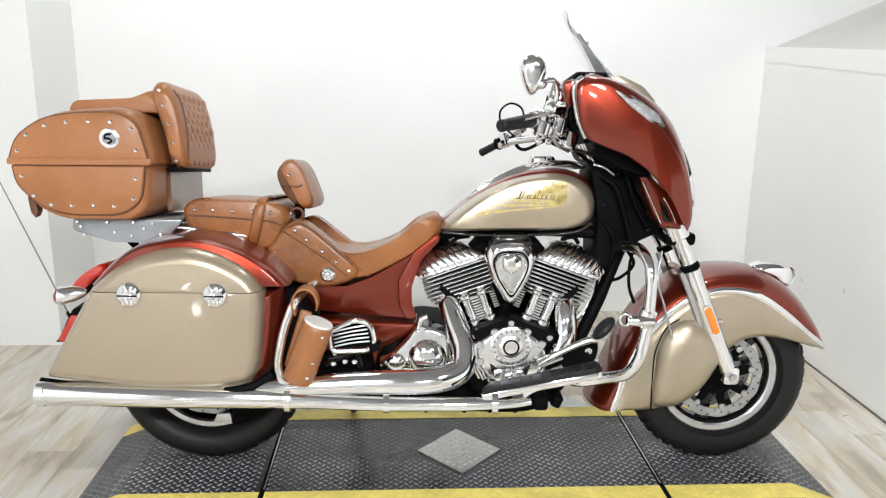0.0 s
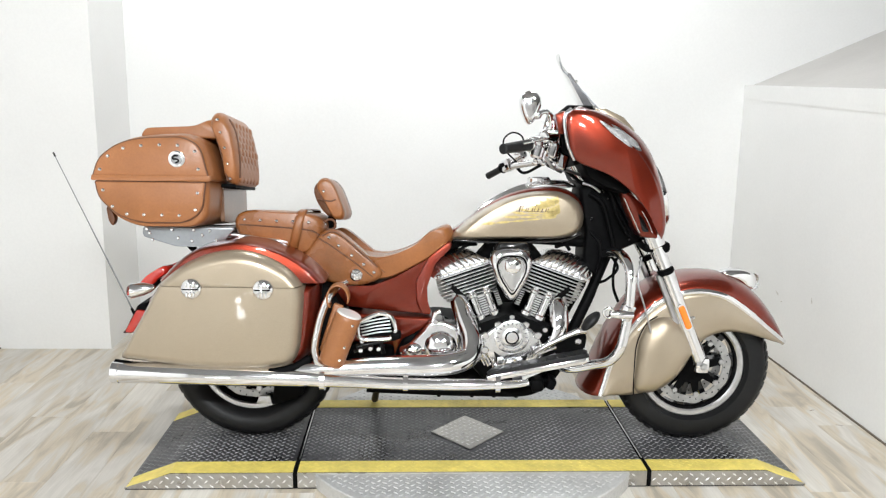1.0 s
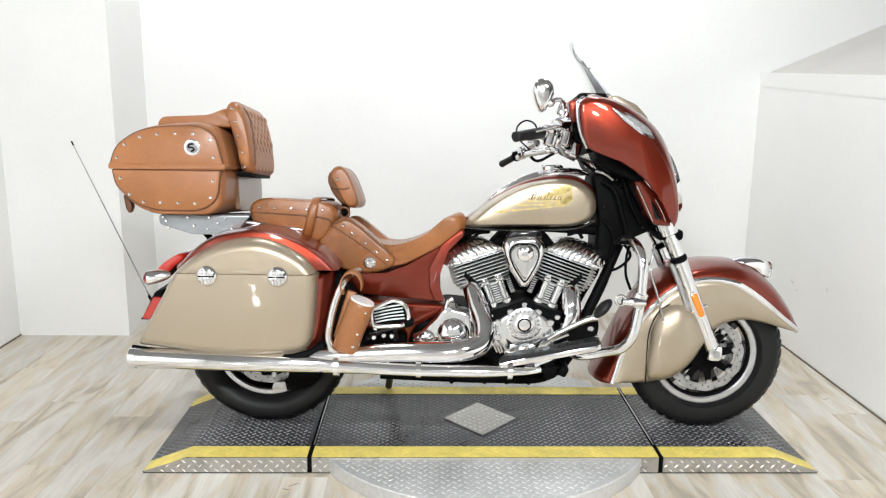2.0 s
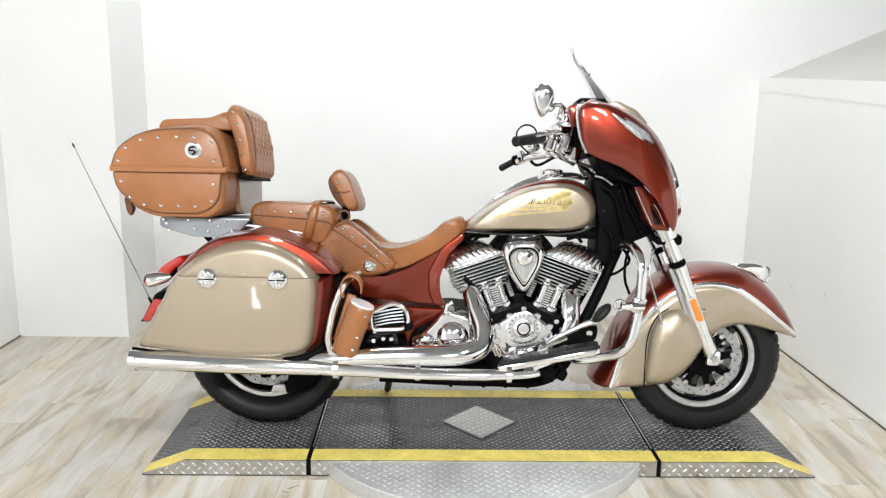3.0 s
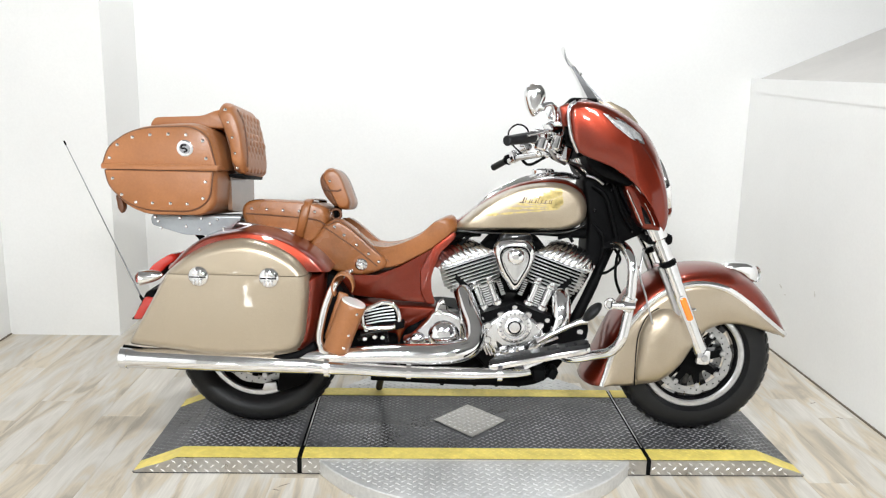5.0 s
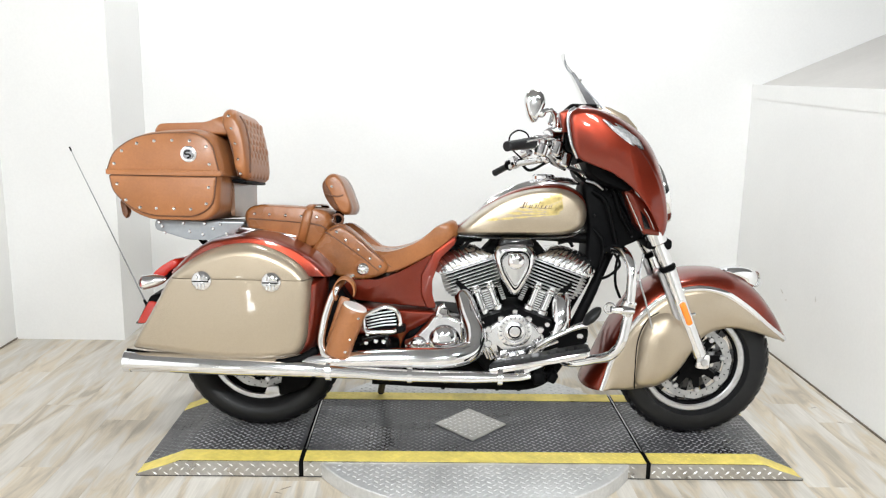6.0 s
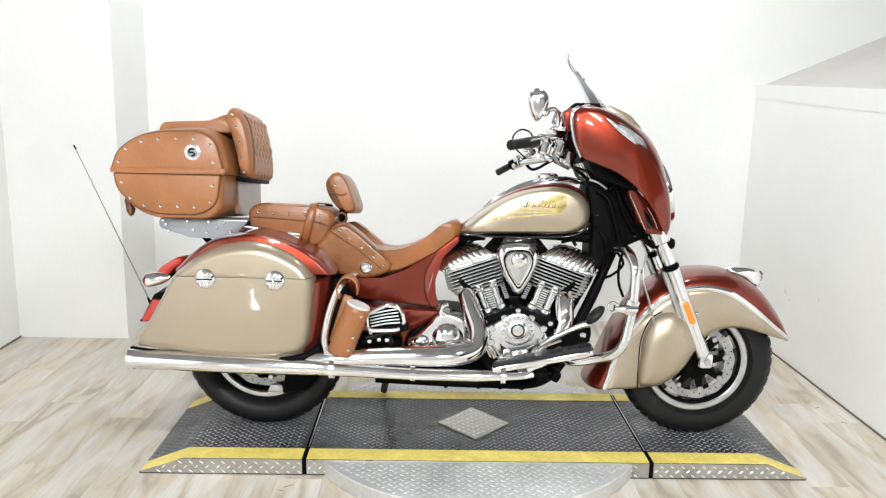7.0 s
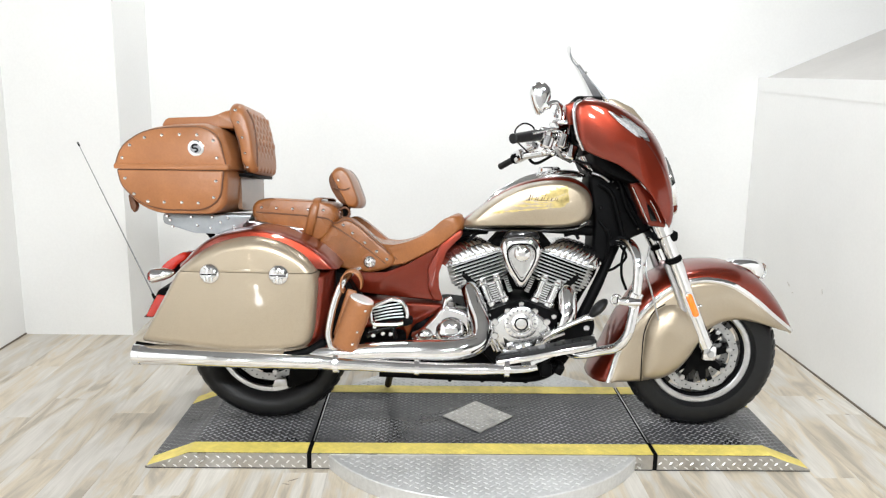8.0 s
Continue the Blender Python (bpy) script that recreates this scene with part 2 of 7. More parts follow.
def spline(pts, n, closed=False):
    """n points evenly spread along a smooth curve through pts (tuples of any length)."""
    P = [np.array(p, float) for p in pts]
    k = len(P)
    out = []
    spans = k if closed else k - 1
    for i in range(spans):
        a = P[(i - 1) % k] if closed or i > 0 else 2 * P[0] - P[1]
        b, c = P[i % k], P[(i + 1) % k]
        d = P[(i + 2) % k] if closed or i + 2 < k else 2 * P[-1] - P[-2]
        # centripetal knots: no loops at uneven spacing
        t1 = max(np.linalg.norm(b - a), 1e-6) ** 0.5
        t2 = t1 + max(np.linalg.norm(c - b), 1e-6) ** 0.5
        t3 = t2 + max(np.linalg.norm(d - c), 1e-6) ** 0.5
        for s in range(16):
            t = t1 + (t2 - t1) * s / 16
            a1 = a * (t1 - t) / t1 + b * t / t1
            a2 = b * (t2 - t) / (t2 - t1) + c * (t - t1) / (t2 - t1)
            a3 = c * (t3 - t) / (t3 - t2) + d * (t - t2) / (t3 - t2)
            b1 = a1 * (t2 - t) / t2 + a2 * t / t2
            b2 = a2 * (t3 - t) / (t3 - t1) + a3 * (t - t1) / (t3 - t1)
            out.append(b1 * (t2 - t) / (t2 - t1) + b2 * (t - t1) / (t2 - t1))
    out.append(P[0] if closed else P[-1])
    out = np.array(out)
    ln = np.concatenate([[0], np.cumsum(np.linalg.norm(np.diff(out, axis=0), axis=1))])
    at = np.linspace(0, ln[-1], n + 1)[:-1] if closed else np.linspace(0, ln[-1], n)
    return [tuple(np.interp(q, ln, out[:, j]) for j in range(out.shape[1])) for q in at]


def polyline(pts, n, closed=False):
    """n points evenly spread along straight runs through pts."""
    P = np.array([*pts, pts[0]] if closed else pts, float)
    ln = np.concatenate([[0], np.cumsum(np.linalg.norm(np.diff(P, axis=0), axis=1))])
    at = np.linspace(0, ln[-1], n + 1)[:-1] if closed else np.linspace(0, ln[-1], n)
    return [tuple(np.interp(q, ln, P[:, j]) for j in range(P.shape[1])) for q in at]


def rounded(pts, r, seg=5):
    """A closed outline of (x, z) with its corners rounded by r (a number, or one for each corner)."""
    out = []
    k = len(pts)
    for i in range(k):
        p0, p, p1 = Vector(pts[i - 1]), Vector(pts[i]), Vector(pts[(i + 1) % k])
        a, b = p0 - p, p1 - p
        rr = r[i] if isinstance(r, (list, tuple)) else r
        q = min(rr, a.length * 0.49, b.length * 0.49)
        s, e = p + a.normalized() * q, p + b.normalized() * q
        for j in range(seg + 1):
            t = j / seg
            out.append(tuple((1 - t) ** 2 * s + 2 * t * (1 - t) * p + t * t * e))
    return out


def tube(bm, pts, r, seg=12, n=None, smooth=True, cap=True, flat=1.0):
    """A pipe along a curve through pts; r a number or a list along it; flat squeezes it across."""
    path = [Vector(p) for p in (spline(pts, n or 8 * len(pts)) if smooth else pts)]
    k = len(path)
    rad = r if isinstance(r, (list, tuple)) else [r]
    rad = np.interp(np.linspace(0, 1, k), np.linspace(0, 1, len(rad)), rad) if len(rad) > 1 else [rad[0]] * k
    rows = []
    u = None
    for i, p in enumerate(path):
        d = (path[min(i + 1, k - 1)] - path[max(i - 1, 0)]).normalized()
        if u is None:
            u = d.cross(Vector((0, 1, 0)))
            if u.length < 0.1:
                u = d.orthogonal()
            u.normalize()
        else:
            u = (u - d * u.dot(d)).normalized()
        v = d.cross(u)
        rows.append([p + (u * math.cos(a) + v * math.sin(a) * flat) * float(rad[i]) for a in [2 * math.pi * j / seg for j in range(seg)]])
    ring_join(bm, rows, cap=cap)


def pillow(bm, outline, y0, y1, round_y=0.02, inset=0.02, steps=4, both=True, lean=0.0):
    """A side outline of (x, z) given depth from y0 (near) to y1, its near rim (and far rim) rounded: inset in the outline, round_y in depth."""
    c = np.mean(np.array(outline), axis=0)
    size = np.mean(np.linalg.norm(np.array(outline) - c, axis=1))
    sgn = 1 if y1 > y0 else -1
    rows = []

    def row(y, q):
        k = 1 - q / size
        return [(c[0] + (x - c[0]) * k, y + lean * (z - c[1]), c[1] + (z - c[1]) * k) for x, z in outline]

    for i in range(steps + 1):
        a = math.pi / 2 * i / steps
        rows.append(row(y0 + sgn * round_y * (1 - math.sin(math.pi / 2 - a)), inset * (1 - math.sin(a))))
    if both:
        for i in range(steps + 1):
            a = math.pi / 2 * i / steps
            rows.append(row(y1 - sgn * round_y * (1 - math.sin(a)), inset * (1 - math.cos(a))))
    else:
        rows.append(row(y1, 0))
    ring_join(bm, rows)


def sheet(bm, rows):
    """An open surface through rows of points."""
    ring_join(bm, rows, closed=False, cap=False)


def thicken(ob, t, offset=-1.0):
    s = ob.modifiers.new("thickness", "SOLIDIFY")
    s.thickness, s.offset = t, offset
    return ob


def ball(bm, c, r, squash=(1, 1, 1), seg=12):
    bmesh.ops.create_uvsphere(bm, u_segments=seg, v_segments=max(6, seg // 2), radius=r, matrix=Matrix.LocRotScale(c, None, squash))


def lathe(bm, prof, centre=(0, 0, 0), axis="Y", seg=48):
    """A turned body: prof of (along the axis, radius)."""
    rows = []
    for h, r in prof:
        row = []
        for i in range(seg):
            a = 2 * math.pi * i / seg
            p = (r * math.cos(a), h, r * math.sin(a)) if axis == "Y" else (r * math.cos(a), r * math.sin(a), h)
            row.append(Vector(p) + Vector(centre))
        rows.append(row)
    ring_join(bm, rows)

# ---- the booth ----
def wall(name, a, b, z0, z1, thick, mat, label):
    """An upright wall from a to b in plan; its thickness lies to the left of that way."""
    a, b = Vector((*a, 0)), Vector((*b, 0))
    n = Vector((-(b - a).y, (b - a).x, 0)).normalized() * thick
    bm = bmesh.new()
    ring_join(bm, [[(*p.xy, z) for p in (a, b, b + n, a + n)] for z in (z0, z1)])
    return tagged(part(name, bm, mat, smooth=False), label, "wall", kind="structure")


H = 2.85
wall("wall_left", (-2.3, -4.6), (-2.3, 1.13), 0, H, 0.12, WALL, "plain white painted booth side wall")
wall("wall_pier", (-2.42, 1.13), (-1.742, 1.13), 0, H, 0.47, WALL, "white painted wall pier with a square outer corner")
wall("wall_back", (-1.742, 1.60), (1.86, 1.58), 0, H, 0.12, WALL, "plain white painted back wall of the booth")
bm = bmesh.new()
ring_join(bm, [[(1.620, 1.579, 0), (1.610, -4.6, 0), (1.715, -4.6, 0), (1.725, 1.579, 0)], [(1.620, 1.579, 1.36), (1.610, -4.6, 1.245), (1.715, -4.6, 1.245), (1.725, 1.579, 1.36)]])
wall_right = tagged(part("wall_right", bm, WALL, smooth=False), "white painted low side wall with faint scuffs", "wall", kind="structure")
for y, z, ln, turn in ((0.960, 0.350, 0.040, 25), (0.910, 0.320, 0.022, -15), (0.62, 0.40, 0.030, 70)):
    # a rubbed grey mark, a hair proud of the paint
    bm = bmesh.new()
    mark = ((-0.5, -0.10), (-0.1, -0.16), (0.45, -0.06), (0.5, 0.05), (0.1, 0.14), (-0.4, 0.10))
    c, sn = math.cos(radians(turn)), math.sin(radians(turn))
    ring_join(bm, [[(1.6135 - h, y + ln * k * (p * c - q * sn), z + ln * k * (p * sn + q * c)) for p, q in mark] for h, k in ((0.0, 1.0), (0.0012, 0.8))])
    part("wall_scuff", bm, WALL_SCUFF, wall_right, smooth=False)
# unseen wall added behind the camera to bounce light and show in the chrome
wall("wall_behind", (1.72, -4.6), (-2.42, -4.6), 0, H, 0.12, BOUNCE_WALL, "pale wall added out of view, for bounce and reflections")


def cap_board():
    a, b = Vector((1.617, 1.578, 0)), Vector((1.607, -4.6, 0))
    n = Vector((-(b - a).y, (b - a).x, 0)).normalized() * 0.12
    bm = bmesh.new()
    ring_join(bm, [[(*p.xy, z if p.y > 0 else z - drop) for p in (a, b, b + n, a + n)] for z, drop in ((1.298, 0.210), (1.372, 0.116))])
    tagged(part("trim_cap", bm, WALL, smooth=False), "white cap board on the low side wall", "trim", kind="structure")
    # the slope that rises outwards from the low wall
    bm = bmesh.new()
    lo0, lo1 = Vector((1.66, 1.578, 1.370)), Vector((1.65, -4.6, 1.254))
    up = Vector((2.6, 0, 1.12))
    sheet(bm, [[lo0, lo0 + up], [lo1, lo1 + up]])
    ob = part("wall_slope", bm, LEDGE, smooth=False)
    thicken(ob, 0.08, -1)
    tagged(ob, "taupe sloping panel above the low side wall", "wall", kind="structure")


cap_board()


def base_line(name, a, b):
    """A thin dark strip that stands for the shadow gap where a wall meets the floor."""
    a, b = Vector((*a, 0)), Vector((*b, 0))
    n = Vector((-(b - a).y, (b - a).x, 0)).normalized() * -0.006
    bm = bmesh.new()
    ring_join(bm, [[(*p.xy, z) for p in (a, b, b + n, a + n)] for z in (0.0005, 0.007)])
    tagged(part(name, bm, GAP_LINE, smooth=False), "dark strip standing for the gap at the foot of the wall", "trim", kind="structure")


base_line("baseboard_right", (1.620, 1.579), (1.610, -4.6))
base_line("baseboard_left", (-2.3, -4.6), (-2.3, 1.13))
wall("wall_back_extension", (1.86, 1.58), (4.6, 1.565), 1.2, H, 0.12, WALL, "white painted back wall beyond the low wall")

# ceiling assumed out of view; its grey is tuned for what chrome and paint mirror
bm = bmesh.new()
box(bm, (1.0, -1.2, H + 0.05), (7.4, 7.2, 0.1))
tagged(part("ceiling", bm, CEILING, smooth=False), "grey booth ceiling, out of view", "ceiling", kind="structure")


# ---- tread-plate platform ----
PX0, PX1, PY0, PY1, PZ = -1.01, 1.0, -0.352, 0.278, 0.06  # flat top
RX0, RX1 = -1.16, 1.142                                     # feet of the ramps
SEAM = 0.598
FINE, SMALL = 0.0168, (0.0088, 0.0028, 0.0024)


def tread_bars(spots, mat, name, parent, label="", size=(0.0112, 0.0034, 0.0022)):
    """Raised lozenge bars of the tread plate: spots of (centre, along, across, normal)."""
    vs, fs = [], []
    for c, a, b, n in spots:
        k = len(vs)
        l, w, h = size
        vs += [c - a * l, c - b * w - a * l * 0.2, c + a * l, c + b * w + a * l * 0.2, c - a * l * 0.55 + n * h, c + a * l * 0.55 + n * h]
        fs += [(k, k + 1, k + 4), (k + 1, k + 5, k + 4), (k + 1, k + 2, k + 5), (k + 2, k + 3, k + 5), (k + 3, k + 4, k + 5), (k + 3, k, k + 4)]
    me = bpy.data.meshes.new(name)
    me.from_pydata([tuple(v) for v in vs], [], fs)
    me.materials.append(mat)
    ob = new(name, me)
    ob.parent = parent
    ob["kind"] = "stuff"
    if label:
        ob["label"] = label
    return ob


def bar_grid(o, u, v, lu, lv, pitch=0.027, keep=None):
    """Rows of slanting bars on the rectangle o + u*lu, v*lv; each row slants against the next, half a step along."""
    u, v, o = Vector(u).normalized(), Vector(v).normalized(), Vector(o)
    n = u.cross(v)
    out = []
    pu, pv = pitch * 1.8, pitch * 0.8
    for j in range(int(lv / pv)):
        s = 1 if j % 2 else -1
        for i in range(int(lu / pu)):
            p, q = (i + (0.25 if j % 2 else 0.75)) * pu, (j + 0.5) * pv
            if keep and not keep(p, q):
                continue
            a = (u * 0.78 + v * 0.62 * s).normalized()
            out.append((o + u * p + v * q, a, n.cross(a), n))
    return out


def platform():
    root = thing("tread_plate_platform", pose(0, 0, 0), "low black tread-plate motorcycle platform with yellow edges and end ramps", "platform")
    inner0, inner1 = PY0 + 0.078, PY1 - 0.076
    for name, x0, x1, ramp in (("ramp_section", PX0, -SEAM - 0.008, RX0), ("centre_section", -SEAM + 0.008, SEAM - 0.008, None), ("ramp_section", SEAM + 0.008, PX1, RX1)):
        bm = bmesh.new()
        if ramp is None:
            prof = [(x0, 0.001), (x1, 0.001), (x1, PZ), (x0, PZ)]
        elif ramp < x0:
            prof = [(ramp, 0.001), (x1, 0.001), (x1, PZ), (x0, PZ), (ramp - 0.002, 0.004)]
        else:
            prof = [(x0, 0.001), (ramp, 0.001), (ramp + 0.002, 0.004), (x1, PZ), (x0, PZ)]
        ring_join(bm, [[(x, PY0, z) for x, z in prof], [(x, PY1, z) for x, z in prof]])
        sec = part(name, bm, PLATE_BLACK, root, smooth=False)
        # bare front skirt, held off the floor so the black body below draws its shadow line
        bm = bmesh.new()
        ring_join(bm, [[(x, PY0 + y, z - 0.002 if z > 0.03 else z + 0.005) for x, z in prof] for y in (-0.003, -0.0002)])
        part("skirt", bm, PLATE_BARE, sec, "bare steel tread-plate skirt", smooth=False)
        # yellow strips, over the flat and down the ramp
        for ya, yb in ((PY0 - 0.002, inner0), (inner1, PY1)):
            line = [(x0, PZ), (x1, PZ)]
            if ramp is not None:
                line = [(ramp, 0.004)] + line if ramp < x0 else line + [(ramp, 0.004)]
            bm = bmesh.new()
            ring_join(bm, [[(x, ya, z + 0.0006), (x, yb, z + 0.0006), (x, yb, z + 0.0022), (x, ya, z + 0.0022)] for x, z in line])
            part("yellow_strip", bm, YELLOW, sec, "worn yellow safety paint", smooth=False)
        # bars
        def diamond(p, q, ox=x0):
            return abs(ox + p) / 0.155 + abs(inner0 + q + 0.038) / 0.165 > 1.0
        spots = bar_grid((x0, inner0, PZ), (1, 0, 0), (0, 1, 0), x1 - x0, inner1 - inner0, FINE, keep=diamond if ramp is None else None)
        if ramp is not None:
            a, b = (Vector((ramp, inner0, 0.004)), Vector((x0, inner0, PZ))) if ramp < x0 else (Vector((x1, inner0, PZ)), Vector((ramp, inner0, 0.004)))
            spots += bar_grid(a, b - a, (0, 1, 0), (b - a).length, inner1 - inner0, FINE)
        tread_bars(spots, PLATE_TREAD, "tread_bar", sec, size=SMALL)
        ys = []
        for ya, yb in ((PY0, inner0), (inner1, PY1)):
            ys += bar_grid((x0, ya, PZ + 0.002), (1, 0, 0), (0, 1, 0), x1 - x0, yb - ya, FINE)
        tread_bars(ys, YELLOW, "painted_tread_bar", sec, size=(0.0075, 0.0028, 0.0011))
        fx0, fx1 = (ramp if ramp is not None and ramp < x0 else x0), (ramp if ramp is not None and ramp > x1 else x1)

        def under(p, q, ox=fx0):
            x = ox + p
            top = PZ if PX0 < x < PX1 else PZ * max(0.0, min((x - RX0) / (PX0 - RX0), (RX1 - x) / (RX1 - PX1)))
            return q < top - 0.008
        tread_bars(bar_grid((fx0, PY0 - 0.003, 0.004), (1, 0, 0), (0, 0, 1), fx1 - fx0, 0.055, 0.0205, keep=under), PLATE_GLINT, "skirt_tread_bar", sec, size=(0.0098, 0.0031, 0.0022))
    # a black bar fills each seam between the sections to paint it dark; a thin steel rod lies on it
    for x in (-SEAM, SEAM):
        bm = bmesh.new()
        box(bm, (x, (PY0 + PY1) / 2, 0.0295), (0.0155, PY1 - PY0 - 0.004, 0.057))
        joint = part("hinge_joint", bm, GAP, root, "black bar filling the seam between platform sections", smooth=False)
        bm = bmesh.new()
        rod(bm, (x + 0.002, PY0 + 0.10, 0.0578), (x + 0.002, PY1 - 0.004, 0.0578), 0.0026, seg=8)
        part("hinge_pin", bm, SATIN, joint, "thin steel rod along the seam", angle=60)
    # bare diamond plate in the middle
    bm = bmesh.new()
    d = [(-0.136, -0.038), (0, -0.187), (0.136, -0.038), (0, 0.111)]
    ring_join(bm, [[(x, y, PZ + 0.0005) for x, y in d], [(x, y, PZ + 0.004) for x, y in d]])
    dm = part("diamond_plate", bm, PLATE_BARE, root, "bare steel diamond set in the black plate", smooth=False)
    tread_bars(bar_grid((-0.14, -0.19, PZ + 0.004), (1, 0, 0), (0, 1, 0), 0.28, 0.30, 0.02, keep=lambda p, q: abs(p - 0.14) / 0.125 + abs(q - 0.152) / 0.138 < 1), PLATE_GLINT, "diamond_tread_bar", dm, size=(0.009, 0.003, 0.002))


def turntable():
    root = thing("turntable", pose(0.0, -0.038, 0), "round bare steel tread-plate turntable under the platform", "turntable")
    bm = bmesh.new()
    lathe(bm, [(0.001, 0.600), (0.002, 0.615), (0.052, 0.618), (0.055, 0.615)], axis="Z", seg=128)
    disc = part("disc", bm, DISC_PLATE, root, angle=20)
    spots = bar_grid((-0.62, -0.62, 0.055), (1, 0, 0), (0, 1, 0), 1.24, 1.24, 0.0205, keep=lambda p, q: math.hypot(p - 0.62, q - 0.62) < 0.60 and abs(q - 0.62) > 0.318)
    tread_bars(spots, DISC_PLATE, "disc_tread_bar", disc, size=(0.0098, 0.0031, 0.0022))


platform()
turntable()
from mathutils.bvhtree import BVHTree

# ---- motorcycle (x ahead, y to its left, z up from the platform) ----
bike = thing("motorcycle", pose(0.03, -0.04, 0.0625, 0, 0, -2.0), "dark red and pearl beige touring motorcycle with tan leather seats", "motorcycle")
V = Vector


def near_face(tree, x, z, s=-1):
    """The y of a surface where a line across the bike at (x, z) meets it first, from the side s."""
    hit = tree.ray_cast(V((x, s * 1.0, z)), V((0, -s, 0)))
    return hit[0].y if hit[0] else None


def on_face(name, tree, outline, mat, parent, proud=0.0015, s=-1, sink=0.006, label=""):
    """A thin plate that follows a curved surface: outline of (x, z)."""
    ys = [near_face(tree, x, z, s) for x, z in outline]
    ok = [y for y in ys if y is not None]
    for i, y in enumerate(ys):
        if y is None:
            ys[i] = ys[i - 1] if ys[i - 1] is not None else ok[0]
    cx, cz = np.mean(np.array(outline), axis=0)
    cy = near_face(tree, cx, cz, s) or ok[0]
    bm = bmesh.new()
    top = [bm.verts.new((x, y + s * proud, z)) for (x, z), y in zip(outline, ys)]
    mids = [bm.verts.new(((x + cx) / 2, (near_face(tree, (x + cx) / 2, (z + cz) / 2, s) or cy) + s * proud, (z + cz) / 2)) for x, z in outline]
    low = [bm.verts.new((x, y - s * sink, z)) for (x, z), y in zip(outline, ys)]
    c = bm.verts.new((cx, cy + s * proud, cz))
    n = len(outline)
    for i in range(n):
        j = (i + 1) % n
        bm.faces.new((low[i], low[j], top[j], top[i]))
        bm.faces.new((top[i], top[j], mids[j], mids[i]))
        bm.faces.new((mids[i], mids[j], c))
    return part(name, bm, mat, parent, label, angle=60)


def stud(parent, p, n=(0, -1, 0), r=0.006, name="stud"):
    """A small chrome dome on a leather face."""
    bm = bmesh.new()
    d, u, v = frame_on(n)
    c = V(p)
    rows = []
    for h, q in ((-0.002, 1.05), (0.001, 1.0), (0.0035, 0.72), (0.005, 0.3)):
        rows.append([c + d * h + (u * math.cos(a) + v * math.sin(a)) * r * q for a in [math.pi / 4 * i for i in range(8)]])
    ring_join(bm, rows)
    return part(name, bm, CHROME, parent, angle=80)


def bolt(parent, p, n=(0, -1, 0), r=0.007, h=0.006, mat=None):
    bm = bmesh.new()
    d = V(n).normalized()
    rod(bm, V(p) - d * 0.002, V(p) + d * h, r, seg=8, chamfer=0.0015)
    return part("bolt", bm, mat or CHROME, parent, angle=30)


def plain_tube(name, pts, r, mat, parent, label="", **kw):
    bm = bmesh.new()
    tube(bm, pts, r, **kw)
    return part(name, bm, mat, parent, label, angle=60)


def at_y(outline, y):
    return [(x, y, z) for x, z in outline]


# ---- wheels ----
def tyre_shape(x, z, r, w, ri, grooves):
    prof = []
    for k in range(13):
        a = math.pi * k / 12
        prof.append((-w * math.cos(a), r - 0.062 + 0.062 * math.sin(a) ** 0.75))
    prof = [(-w * 0.46, ri + 0.004), (-w * 0.62, ri + 0.014), (-w * 0.90, r - 0.080)] + prof[1:-1] + [(w * 0.90, r - 0.080), (w * 0.62, ri + 0.014), (w * 0.46, ri + 0.004)]
    bm = bmesh.new()
    seg = 96
    rows = []
    for h, q in prof:
        rows.append([(x + q * math.cos(t), h, z + q * math.sin(t)) for t in [2 * math.pi * i / seg for i in range(seg)]])
    ring_join(bm, rows, cap=False)
    ob = part("tyre", bm, RUBBER, bike_wheel, angle=50)
    # shallow blocks on the shoulders
    bm = bmesh.new()
    for i in range(grooves):
        t = 2 * math.pi * i / grooves
        for s in (-1, 1):
            a0, a1 = t + (0.02 if s > 0 else 0.05), t + 2 * math.pi / grooves * 0.66 + (0.02 if s > 0 else 0.05)
            q = []
            for (yy, rr) in ((0.86, r - 0.037), (0.70, r - 0.018), (0.42, r - 0.004)):
                for aa in (a0, (a0 + a1) / 2, a1):
                    sk = aa + (0.86 - yy) * 0.16
                    q.append((x + (rr + 0.0020) * math.cos(sk), s * w * yy, z + (rr + 0.0020) * math.sin(sk)))
            rows2 = [q[0:3], q[3:6], q[6:9]]
            ring_join(bm, rows2, closed=False, cap=False)
    tr = part("tread", bm, RUBBER, ob, angle=20)
    tr["kind"] = "stuff"
    thicken(tr, 0.006, 0)
    return ob


